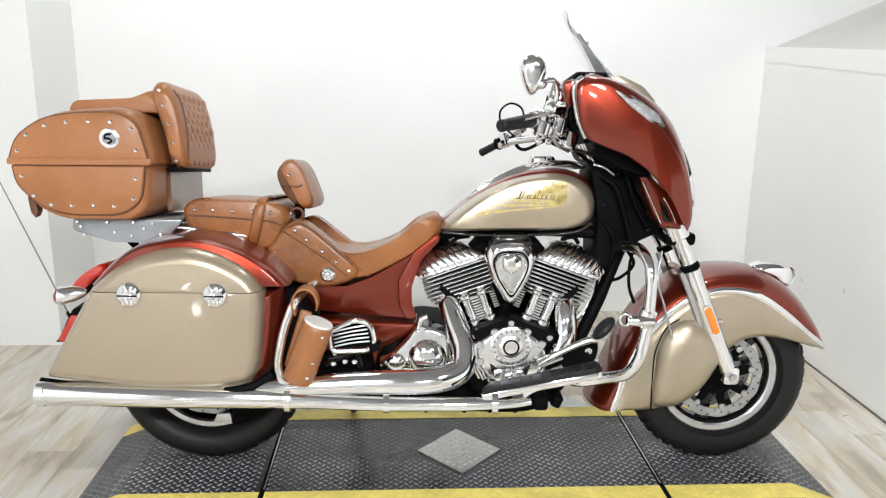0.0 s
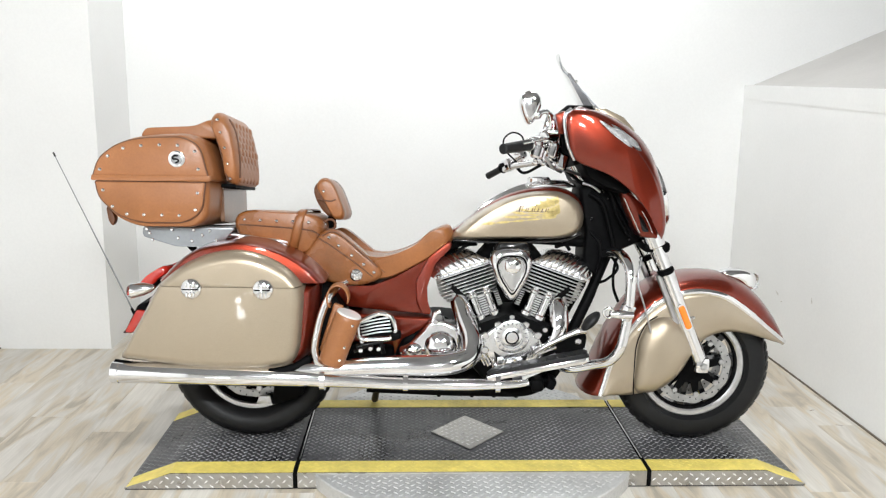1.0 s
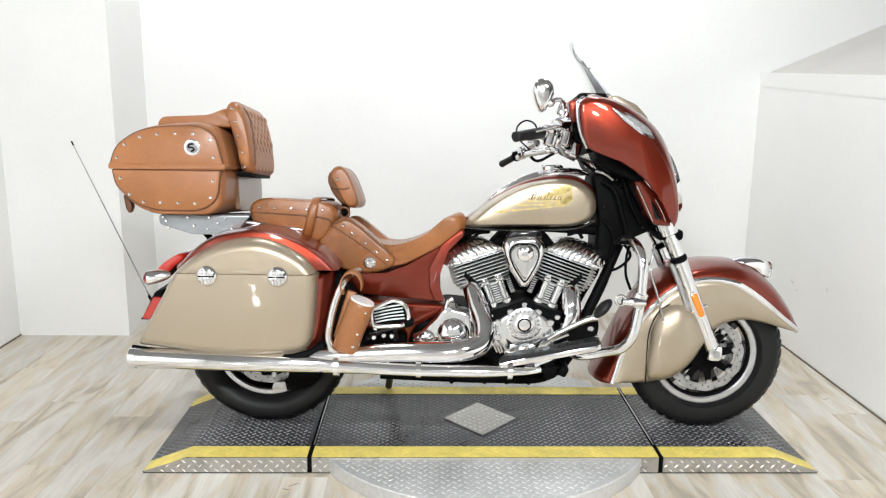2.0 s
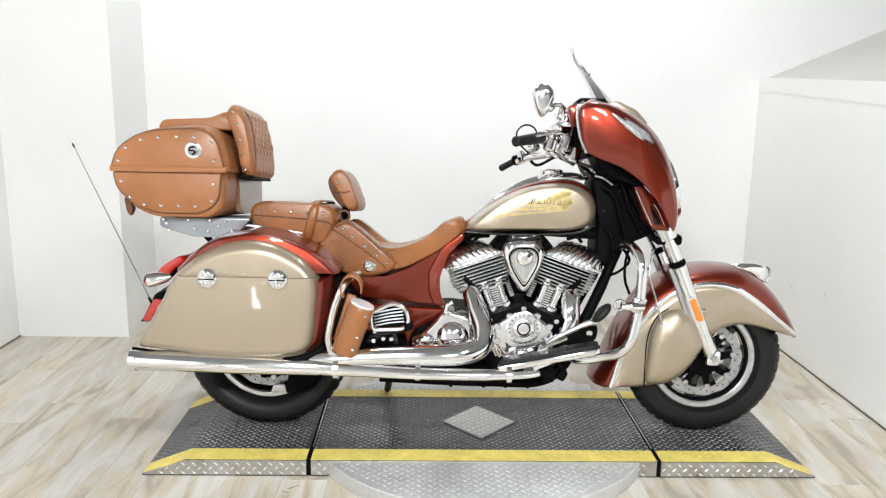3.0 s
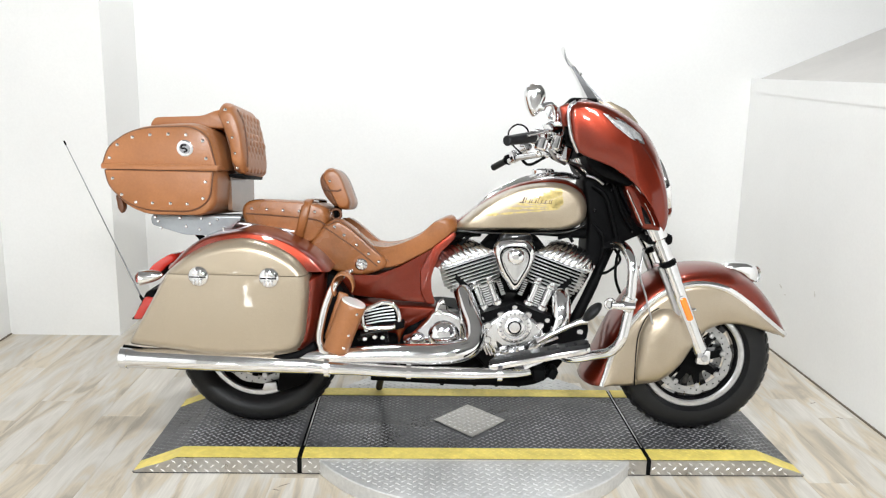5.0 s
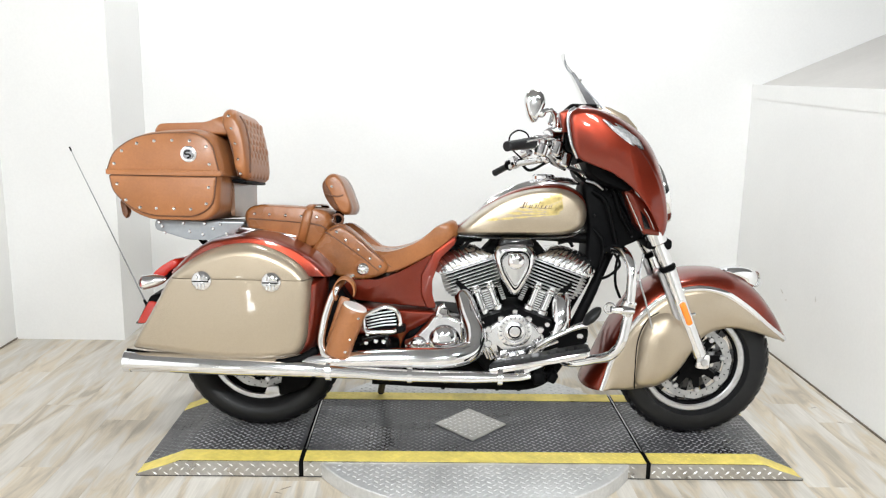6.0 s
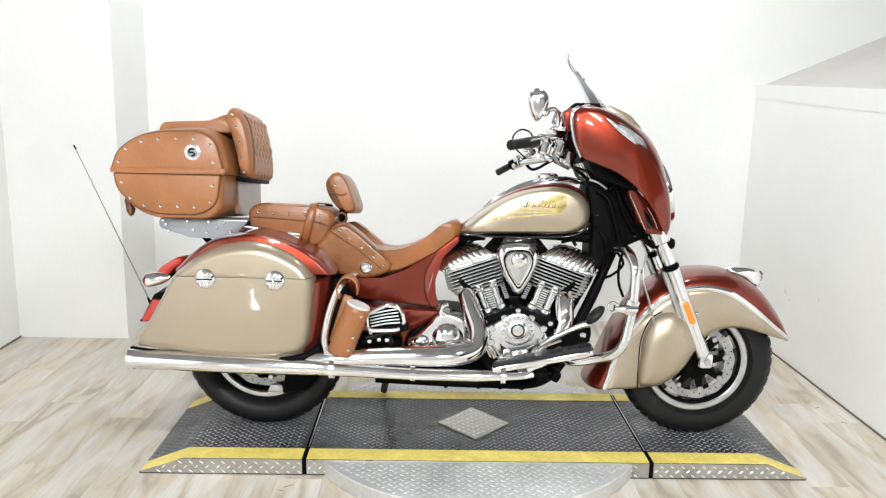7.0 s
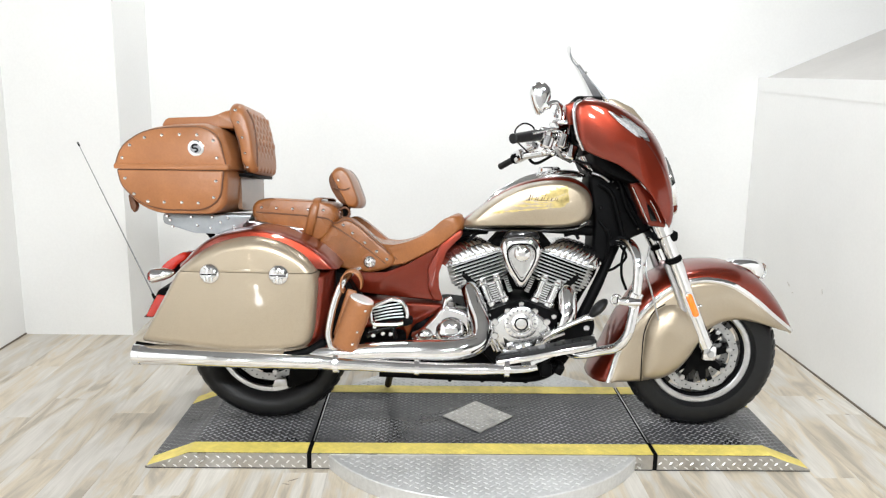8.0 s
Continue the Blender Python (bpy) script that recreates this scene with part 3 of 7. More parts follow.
def wheel(x, z, r, w, ri, near_disc, R0=0.116, R1=0.146):
    global bike_wheel
    bm = bmesh.new()
    # rim: machined lip, dark barrel
    lathe_rows = [(-w * 0.48, ri + 0.010), (-w * 0.53, ri + 0.004), (-w * 0.53, ri - 0.010), (-w * 0.47, ri - 0.016), (-w * 0.30, ri - 0.024), (w * 0.30, ri - 0.024), (w * 0.47, ri - 0.016), (w * 0.53, ri - 0.010), (w * 0.53, ri + 0.004), (w * 0.48, ri + 0.010)]
    seg = 80
    ring_join(bm, [[(x + q * math.cos(t), h, z + q * math.sin(t)) for t in [2 * math.pi * i / seg for i in range(seg)]] for h, q in lathe_rows], cap=False)
    bike_wheel = part("wheel", bm, BLACK_GLOSS, bike, "black cast wheel with a polished rim lip", angle=30)
    for s in (-1, 1):
        bm = bmesh.new()
        prof = [(w * 0.535, ri + 0.011), (w * 0.60, ri + 0.006), (w * 0.60, ri - 0.009), (w * 0.535, ri - 0.014)]
        ring_join(bm, [[(x + q * math.cos(t), s * h, z + q * math.sin(t)) for t in [2 * math.pi * i / seg for i in range(seg)]] for h, q in prof + prof[:1]], cap=False)
        part("rim_lip", bm, SATIN, bike_wheel, "polished rim lip", angle=30)
    tyre_shape(x, z, r, w, ri, 44)
    # hub and ten spokes in pairs
    bm = bmesh.new()
    lathe(bm, [(-w * 0.6, 0.03), (-w * 0.6, 0.045), (-w * 0.4, 0.052), (w * 0.4, 0.052), (w * 0.6, 0.045), (w * 0.6, 0.03)], (x, 0, z), seg=32)
    part("hub", bm, BLACK_GLOSS, bike_wheel, angle=30)
    for k in range(10):
        a = 2 * math.pi * k / 10 + 0.15
        bm = bmesh.new()
        u, v = V((math.cos(a), 0, math.sin(a))), V((-math.sin(a), 0, math.cos(a)))
        o = V((x, 0, z))
        rows = []
        for q, ww, dd in ((0.045, 0.015, 0.034), (0.09, 0.010, 0.028), (ri - 0.02, 0.012, 0.026)):
            c = o + u * q
            rows.append([c + v * ww + V((0, dd, 0)) * (w / 0.09), c - v * ww + V((0, dd, 0)) * (w / 0.09), c - v * ww - V((0, dd, 0)) * (w / 0.09), c + v * ww - V((0, dd, 0)) * (w / 0.09)])
        ring_join(bm, rows)
        part("spoke", bm, BLACK_GLOSS, bike_wheel, angle=30)
    # brake discs with carrier and drillings
    for s in near_disc:
        bm = bmesh.new()
        yy = s * (w * 0.5 + 0.010)
        prof = [(yy - 0.0025, R0), (yy - 0.0025, R1), (yy + 0.0025, R1), (yy + 0.0025, R0), (yy - 0.0025, R0)]
        sg = 72
        ring_join(bm, [[(x + (q + (0.002 * math.sin(t * 12) if q == R1 else 0)) * math.cos(t), h, z + (q + (0.002 * math.sin(t * 12) if q == R1 else 0)) * math.sin(t)) for t in [2 * math.pi * i / sg for i in range(sg)]] for h, q in prof], cap=False)
        disc = part("brake_disc", bm, DISC_STEEL, bike_wheel, "drilled steel brake disc", angle=30)
        bm = bmesh.new()
        for i in range(36):
            t = 2 * math.pi * i / 36
            q = R0 + 0.006 + (R1 - R0 - 0.012) * (i % 3) / 2
            rod(bm, (x + q * math.cos(t), yy - 0.0032, z + q * math.sin(t)), (x + q * math.cos(t), yy + 0.0032, z + q * math.sin(t)), 0.0028, seg=8)
        ob = part("drilling", bm, GAP, disc, angle=30)
        ob["kind"] = "stuff"
        for i in range(8):
            t = 2 * math.pi * i / 8 + 0.2
            bm = bmesh.new()
            rod(bm, (x + (R0 - 0.004) * math.cos(t), yy - 0.006, z + (R0 - 0.004) * math.sin(t)), (x + (R0 - 0.004) * math.cos(t), yy + 0.006, z + (R0 - 0.004) * math.sin(t)), 0.0105, seg=14, chamfer=0.002)
            part("disc_button", bm, SATIN, disc, angle=40)
        for i in range(8):
            bm = bmesh.new()
            t = 2 * math.pi * i / 8 + 0.2
            u, v = V((math.cos(t), 0, math.sin(t))), V((-math.sin(t), 0, math.cos(t)))
            o = V((x, yy, z))
            ring_join(bm, [[o + u * q + v * ww + V((0, h, 0)) for h, ww in ((-0.003, wd), (-0.003, -wd), (0.003, -wd), (0.003, wd))] for q, wd in ((0.03, 0.016), (0.07, 0.013), (R0 - 0.004, 0.009))])
            part("carrier_arm", bm, BLACK, disc, angle=30)
        bm = bmesh.new()
        lathe(bm, [(yy - 0.004, 0.02), (yy - 0.004, R0 * 0.55), (yy + 0.004, R0 * 0.55), (yy + 0.004, 0.02)], (x, 0, z), seg=32)
        part("disc_carrier", bm, BLACK, disc, angle=30)


bike_wheel = None
FW, FZ, FR = 0.780, 0.281, 0.281
RW, RZ, RR = -0.815, 0.300, 0.300
wheel(FW, FZ, FR, 0.066, 0.180, (-1, 1), 0.110, 0.138)
wheel(RW, RZ, RR, 0.088, 0.186, (-1, 1), 0.121, 0.147)


def rear_drive():
    """A black belt pulley added on the far side of the rear wheel so the view through the spokes is dark, and the
    caliper before the near disc.
    """
    bm = bmesh.new()
    lathe(bm, [(0.066, 0.03), (0.066, 0.160), (0.070, 0.168), (0.096, 0.168), (0.100, 0.160), (0.100, 0.03)], (RW, 0, RZ), seg=64)
    part("belt_pulley", bm, BLACK, bike_wheel, "black disc added behind the spokes, as a belt pulley", angle=40)
    bm = bmesh.new()
    pillow(bm, rounded([(RW + 0.075, RZ - 0.16), (RW + 0.19, RZ - 0.12), (RW + 0.21, RZ - 0.02), (RW + 0.10, RZ - 0.02)], 0.02, 4), -0.118, -0.060, 0.01, 0.008, 4)
    cal = part("brake_caliper", bm, BLACK, bike, "black rear brake caliper", angle=40)
    bm = bmesh.new()
    pillow(bm, rounded([(RW + 0.020, RZ - 0.158), (RW + 0.077, RZ - 0.152), (RW + 0.072, RZ - 0.125), (RW + 0.032, RZ - 0.128)], 0.006, 3), -0.100, -0.090, 0.002, 0.002, 2)
    part("caliper_bracket", bm, SATIN, cal, angle=40)


rear_drive()


# ---- front fender ----
FENDER_CROWN = [(0.372, 0.192), (0.391, 0.232), (0.422, 0.287), (0.462, 0.382), (0.503, 0.460), (0.550, 0.535), (0.615, 0.584), (0.69, 0.613), (0.775, 0.628), (0.872, 0.622), (0.96, 0.578), (1.038, 0.497), (1.110, 0.380)]
FENDER_TRIM = [(0.436, 0.196), (0.447, 0.246), (0.467, 0.32), (0.512, 0.416), (0.567, 0.490), (0.642, 0.554), (0.74, 0.582), (0.84, 0.568), (0.924, 0.518), (0.999, 0.457), (1.048, 0.419), (1.098, 0.381)]
def front_fender():
    n = 60
    crown = spline(FENDER_CROWN, n)
    trim = spline(FENDER_TRIM, n)
    low = spline([(0.455, 0.201), (0.50, 0.201), (0.56, 0.206), (0.62, 0.222), (0.675, 0.252), (0.715, 0.298), (0.752, 0.37), (0.80, 0.420), (0.87, 0.440), (0.95, 0.430), (1.028, 0.404), (1.090, 0.379)], n)
    W = 0.122

    def wd(i):
        k = i / (n - 1)
        return W * min(1.0, 0.62 + 2.2 * (1 - k)) * (1.0 if k < 0.93 else 1 - (k - 0.93) * 4)
    rows = []
    for i in range(n):
        (cx, cz), (tx, tz) = crown[i], trim[i]
        row = []
        for j in range(17):
            a = math.pi * j / 16
            s = math.sin(a) ** 0.8
            row.append((tx + (cx - tx) * s, -wd(i) * math.cos(a), tz + (cz - tz) * s))
        rows.append(row)
    bm = bmesh.new()
    sheet(bm, rows)
    fender = part("front_fender", bm, RED, bike, "valanced front fender, dark red crown", angle=60)
    thicken(fender, 0.004, 1)
    for s in (-1, 1):
        rows = []
        for i in range(n):
            (tx, tz), (lx, lz) = trim[i], low[i]
            row = []
            for j in range(9):
                k = j / 8
                bulge = 0.010 * math.sin(math.pi * k)
                row.append((tx + (lx - tx) * k, s * (wd(i) + 0.001 + bulge), tz + (lz - tz) * k))
            rows.append(row)
        bm = bmesh.new()
        sheet(bm, rows)
        side = part("fender_side", bm, BEIGE, fender, "pearl beige fender side panel", angle=60)
        thicken(side, 0.004, 0)
        bm = bmesh.new()
        tube(bm, [(trim[i][0], s * (wd(i) + 0.004), trim[i][1]) for i in range(n)], 0.0105, seg=8, smooth=False, flat=0.45)
        part("fender_trim", bm, CHROME, fender, "chrome fender trim", angle=60)
        # raised hub cover
        hub = rounded([(0.548, 0.212), (0.546, 0.30), (0.552, 0.40), (0.585, 0.475), (0.645, 0.502), (0.70, 0.478), (0.745, 0.40), (0.755, 0.372), (0.720, 0.300), (0.68, 0.25), (0.62, 0.21)], 0.03, 4)
        bm = bmesh.new()
        pillow(bm, hub, s * 0.166, s * 0.118, 0.046, 0.085, 9, both=False)
        part("hub_cover", bm, BEIGE, fender, "domed beige hub cover", angle=60)
        plain_tube("panel_gap", [(0.549, s * 0.134, 0.206), (0.546, s * 0.1345, 0.30), (0.551, s * 0.1345, 0.40), (0.582, s * 0.134, 0.472), (0.615, s * 0.133, 0.494)], 0.0022, BLACK, fender, seg=6)
        for p in ((0.69, 0.40), (0.694, 0.352), (0.735, 0.425), (0.738, 0.492)):
            ob = stud(fender, (p[0], s * (0.157 if p[0] < 0.73 else 0.139), p[1]), (0, s, 0), 0.007, "screw")
    # chrome lamp on the crown
    bm = bmesh.new()
    pillow(bm, rounded([(0.855, 0.628), (0.89, 0.640), (0.945, 0.640), (0.985, 0.628), (1.000, 0.60), (0.99, 0.565), (0.965, 0.568), (0.93, 0.60)], 0.015, 4), -0.034, 0.034, 0.026, 0.02, 5)
    lamp = part("fender_lamp", bm, CHROME, fender, "chrome teardrop fender lamp", angle=60)
    bm = bmesh.new()
    ball(bm, (0.992, 0, 0.593), 0.030, (0.55, 0.95, 1.0), 16)
    part("lens", bm, LAMP_GLASS, lamp, angle=80)


front_fender()


# ---- fork ----
def fork():
    top, foot = V((0.487, 0, 0.985)), V((FW + 0.002, 0, FZ + 0.040))
    d = (top - foot).normalized()
    for s in (-1, 1):
        y = V((0, s * 0.128, 0))
        bm = bmesh.new()
        rod(bm, foot + y - d * 0.012, foot + y + d * 0.36, 0.0245, 0.027, 24, 0.004)
        leg = part("fork_leg", bm, CHROME, bike, "chrome front fork leg", angle=40)
        bm = bmesh.new()
        rod(bm, foot + y + d * 0.357, foot + y + d * 0.374, 0.0295, seg=24, chamfer=0.003)
        part("seal", bm, BLACK, leg, angle=40)
        bm = bmesh.new()
        rod(bm, foot + y + d * 0.38, foot + y + d * 0.58, 0.0265, seg=24)
        part("upper_tube", bm, CHROME, leg, angle=40)
        bm = bmesh.new()
        rod(bm, foot + y + d * 0.46, foot + y + d * 0.72, 0.034, 0.038, 24, 0.004)
        part("shroud", bm, CHROME, leg, angle=40)
        # grey strip and black line added behind the leg for the reflection and dark line in its chrome; axle lug and
        # nut
        bm = bmesh.new()
        tube(bm, [foot + y + d * 0.05 + V((-0.031, -0.006, -0.006)), foot + y + d * 0.355 + V((-0.031, -0.006, -0.006))], 0.0085, seg=10, smooth=False)
        part("brake_hose", bm, SATIN, leg, "grey strip along the leg, standing for a reflection", angle=60)
        bm = bmesh.new()
        tube(bm, [foot + y + d * 0.03 + V((-0.0245, -0.002, -0.006)), foot + y + d * 0.355 + V((-0.0255, -0.002, -0.006))], 0.0075, seg=8, smooth=False)
        part("hose_guide", bm, BLACK, leg, angle=60)
        bm = bmesh.new()
        box(bm, foot + y, (0.052, 0.05, 0.06), 0.014)
        part("axle_lug", bm, CHROME, leg, angle=40)
        bm = bmesh.new()
        rod(bm, foot + y * 1.1, foot + y * 1.28, 0.013, seg=6, chamfer=0.002)
        part("axle_nut", bm, SATIN, leg, angle=30)
        # amber side reflector
        c = foot + y + d * 0.195 + V((0, s * 0.029, 0))
        e = V((-d.z, 0, d.x))
        o = [c + d * p + e * q for p, q in rounded([(-0.044, -0.011), (0.044, -0.011), (0.044, 0.011), (-0.044, 0.011)], 0.0105, 5)]
        bm = bmesh.new()
        ring_join(bm, [[p for p in o], [p + V((0, s * 0.006, 0)) for p in o], [c + (p - c) * 0.8 + V((0, s * 0.009, 0)) for p in o]])
        part("reflector", bm, AMBER, leg, "amber side reflector", angle=40)
        bm = bmesh.new()
        o2 = [c + (p - c) * 1.12 for p in o]
        ring_join(bm, [o2, [p + V((0, s * 0.004, 0)) for p in o2]])
        part("reflector_frame", bm, CHROME, leg, angle=40)
        # brake caliper behind the leg
        bm = bmesh.new()
        box(bm, foot + V((-0.105, s * 0.075, 0.03)), (0.07, 0.05, 0.11), 0.014, None)
        part("brake_caliper", bm, BLACK, leg, angle=40)
    bm = bmesh.new()
    box(bm, foot + d * 0.46, (0.09, 0.30, 0.04), 0.012)
    part("fork_yoke", bm, BLACK, bike, angle=40)
    plain_tube("brake_line", [(0.55, -0.12, 0.70), (0.535, -0.15, 0.62), (0.56, -0.155, 0.54), (0.592, -0.15, 0.44)], 0.0035, SATIN, bike, seg=8)


fork()


# ---- fairing, screen, dash ----
def fairing():
    n = 56
    # outline at the side and at the middle, point for point
    both = spline([(0.247, 1.19, 0.30, 1.218), (0.30, 1.200, 0.37, 1.200), (0.36, 1.178, 0.45, 1.170), (0.43, 1.125, 0.535, 1.108), (0.495, 1.055, 0.578, 1.035), (0.545, 0.975, 0.600, 0.945), (0.570, 0.90, 0.608, 0.875), (0.580, 0.83, 0.606, 0.820), (0.573, 0.790, 0.594, 0.790), (0.558, 0.812, 0.590, 0.812), (0.530, 0.866, 0.575, 0.870), (0.472, 0.937, 0.545, 0.94), (0.395, 0.993, 0.48, 1.00), (0.34, 1.015, 0.42, 1.03), (0.278, 1.045, 0.36, 1.06), (0.255, 1.10, 0.32, 1.12)], n, True)
    side, mid = [p[:2] for p in both], [p[2:] for p in both]
    bm = bmesh.new()
    rows = []
    K = 22
    for j in range(K + 1):
        a = math.pi * j / K
        s = math.sin(a) ** 1.15
        y = -0.268 * (abs(math.cos(a)) ** 0.9) * (1 if a < math.pi / 2 else -1)
        rows.append([(p[0] + (q[0] - p[0]) * s, y, p[1] + (q[1] - p[1]) * s) for p, q in zip(side, mid)])
    # near and far rims rounded over
    c = np.mean(np.array(side), axis=0)

    def rim(k, y):
        return [(c[0] + (x - c[0]) * k, y, c[1] + (z - c[1]) * k) for x, z in side]
    rows = [rim(0.90, -0.283), rim(0.955, -0.279)] + rows + [rim(0.955, 0.279), rim(0.90, 0.283)]
    ring_join(bm, rows)
    bmesh.ops.recalc_face_normals(bm, faces=bm.faces)
    skin = BVHTree.FromBMesh(bm)
    shell = part("fairing", bm, RED, bike, "dark red fork-mounted fairing", angle=70)
    # bright edge trims, near and far
    for s in (-1, 1):
        plain_tube("fairing_trim", [(0.278, s * 0.272, 1.042), (0.252, s * 0.277, 1.10), (0.243, s * 0.277, 1.185), (0.262, s * 0.272, 1.201)], 0.006, CHROME, shell, "chrome fairing edge trim")
        # side lamp slit, pale and ribbed
        o = rounded([(0.345, 1.170), (0.41, 1.150), (0.478, 1.103), (0.494, 1.070), (0.445, 1.088), (0.39, 1.128)], 0.010, 4)
        lamp = on_face("side_lamp", skin, o, SATIN, shell, 0.003, s, label="slim clear fairing lamp")
        o2 = [(0.432 + (x - 0.432) * 0.86, 1.117 + (z - 1.117) * 0.78) for x, z in o]
        on_face("lamp_lens", skin, o2, LAMP_GREY, lamp, 0.005, s)
        stud(shell, (0.325, s * 0.268, 1.187), (0, s, 0.4), 0.006, "screw")
    # beige crest between screen and lamp
    bm = bmesh.new()
    pillow(bm, rounded([(0.31, 1.210), (0.385, 1.214), (0.455, 1.182), (0.498, 1.136), (0.485, 1.116), (0.44, 1.152), (0.37, 1.182)], 0.01, 3), -0.165, 0.12, 0.04, 0.012, 5)
    part("crest", bm, BEIGE, shell, "beige fairing crest", angle=60)
    # headlamp
    bm = bmesh.new()
    lathe(bm, [(-0.03, 0.112), (0.002, 0.120), (0.011, 0.117), (0.018, 0.095), (0.022, 0.03)], (0, 0, 0), "Z", 40)
    bmesh.ops.transform(bm, matrix=pose(0.612, 0, 0.930, 0, 74, 0), verts=bm.verts)
    part("headlamp", bm, CHROME, shell, "round chrome headlamp", angle=40)
    # inner black panel and dash
    bm = bmesh.new()
    pillow(bm, rounded([(0.246, 1.204), (0.262, 1.217), (0.345, 1.216), (0.36, 1.16), (0.33, 1.03), (0.29, 1.02), (0.275, 1.12), (0.262, 1.188)], 0.006, 3), -0.20, 0.06, 0.03, 0.015, 4)
    dash = part("dash", bm, BLACK, shell, angle=50)
    bm = bmesh.new()
    pillow(bm, rounded([(0.230, 1.186), (0.30, 1.203), (0.33, 1.15), (0.30, 1.04), (0.252, 1.065)], 0.012, 3), -0.225, 0.225, 0.03, 0.012, 4)
    part("inner_panel", bm, BLACK, shell, angle=50)
    bm = bmesh.new()
    pillow(bm, rounded([(0.216, 1.186), (0.248, 1.197), (0.256, 1.125), (0.230, 1.118)], 0.008, 3), -0.238, -0.15, 0.01, 0.006, 3)
    part("inner_cheek", bm, RED, shell, "dark red cheek beside the dash", angle=50)
    # screen: a shallow curved sheet, its lip turned up
    rows = []
    for i in range(17):
        k = i / 16
        row = []
        for j in range(21):
            t = (j / 20 - 0.5) * 2
            half = 0.185 * (1 - 0.3 * k ** 2.2)
            x = 0.378 - 0.150 * k + 0.19 * max(0.0, k - 0.80) ** 1.4 - 0.010 * t * t
            z = 1.196 + 0.186 * k - 0.030 * t * t * k
            row.append((x, t * half, z))
        rows.append(row)
    bm = bmesh.new()
    sheet(bm, rows)
    screen = part("windscreen", bm, SCREEN, shell, "clear curved windscreen", angle=60)
    screen.visible_shadow = False
    plain_tube("screen_edge", [rows[i][0] for i in range(0, 17)], 0.0022, GREY_PLATE, screen, seg=6)
    bm = bmesh.new()
    o = rounded([(0.324, 1.196), (0.356, 1.198), (0.306, 1.262), (0.264, 1.316), (0.256, 1.312), (0.278, 1.275)], 0.006, 3)
    pillow(bm, o, -0.178, -0.170, 0.002, 0.002, 2)
    br = part("screen_bracket", bm, BRACKET, screen, "smoked grey screen bracket", angle=40)
    for x, z in ((0.348, 1.207), (0.286, 1.288)):
        bolt(br, (x, -0.178, z), (0, -1, 0), 0.005, 0.003)
    bm = bmesh.new()
    o = rounded([(0.444, 0.955), (0.476, 0.940), (0.535, 0.890), (0.577, 0.838), (0.590, 0.775), (0.532, 0.780), (0.503, 0.818), (0.470, 0.889)], 0.008, 3)
    pillow(bm, o, -0.175, 0.175, 0.02, 0.01, 4)
    low = part("lower_panel", bm, RED, shell, "dark red lower fairing panel", angle=50)
    for s in (-1, 1):
        plain_tube("panel_bead", [(0.464, s * 0.177, 0.916), (0.494, s * 0.178, 0.858), (0.524, s * 0.178, 0.797)], 0.0032, CHROME, low, seg=8)
        plain_tube("panel_bead", [(0.527, s * 0.177, 0.872), (0.549, s * 0.178, 0.836), (0.567, s * 0.177, 0.798)], 0.0022, CHROME, low, seg=8)
        bm = bmesh.new()
        pillow(bm, rounded([(0.512, 0.868), (0.536, 0.842), (0.556, 0.800), (0.533, 0.800)], 0.006, 3), s * 0.1785, s * 0.16, 0.003, 0.003, 2, both=False)
        part("panel_vent", bm, BLACK_GLOSS, low, angle=40)


fairing()


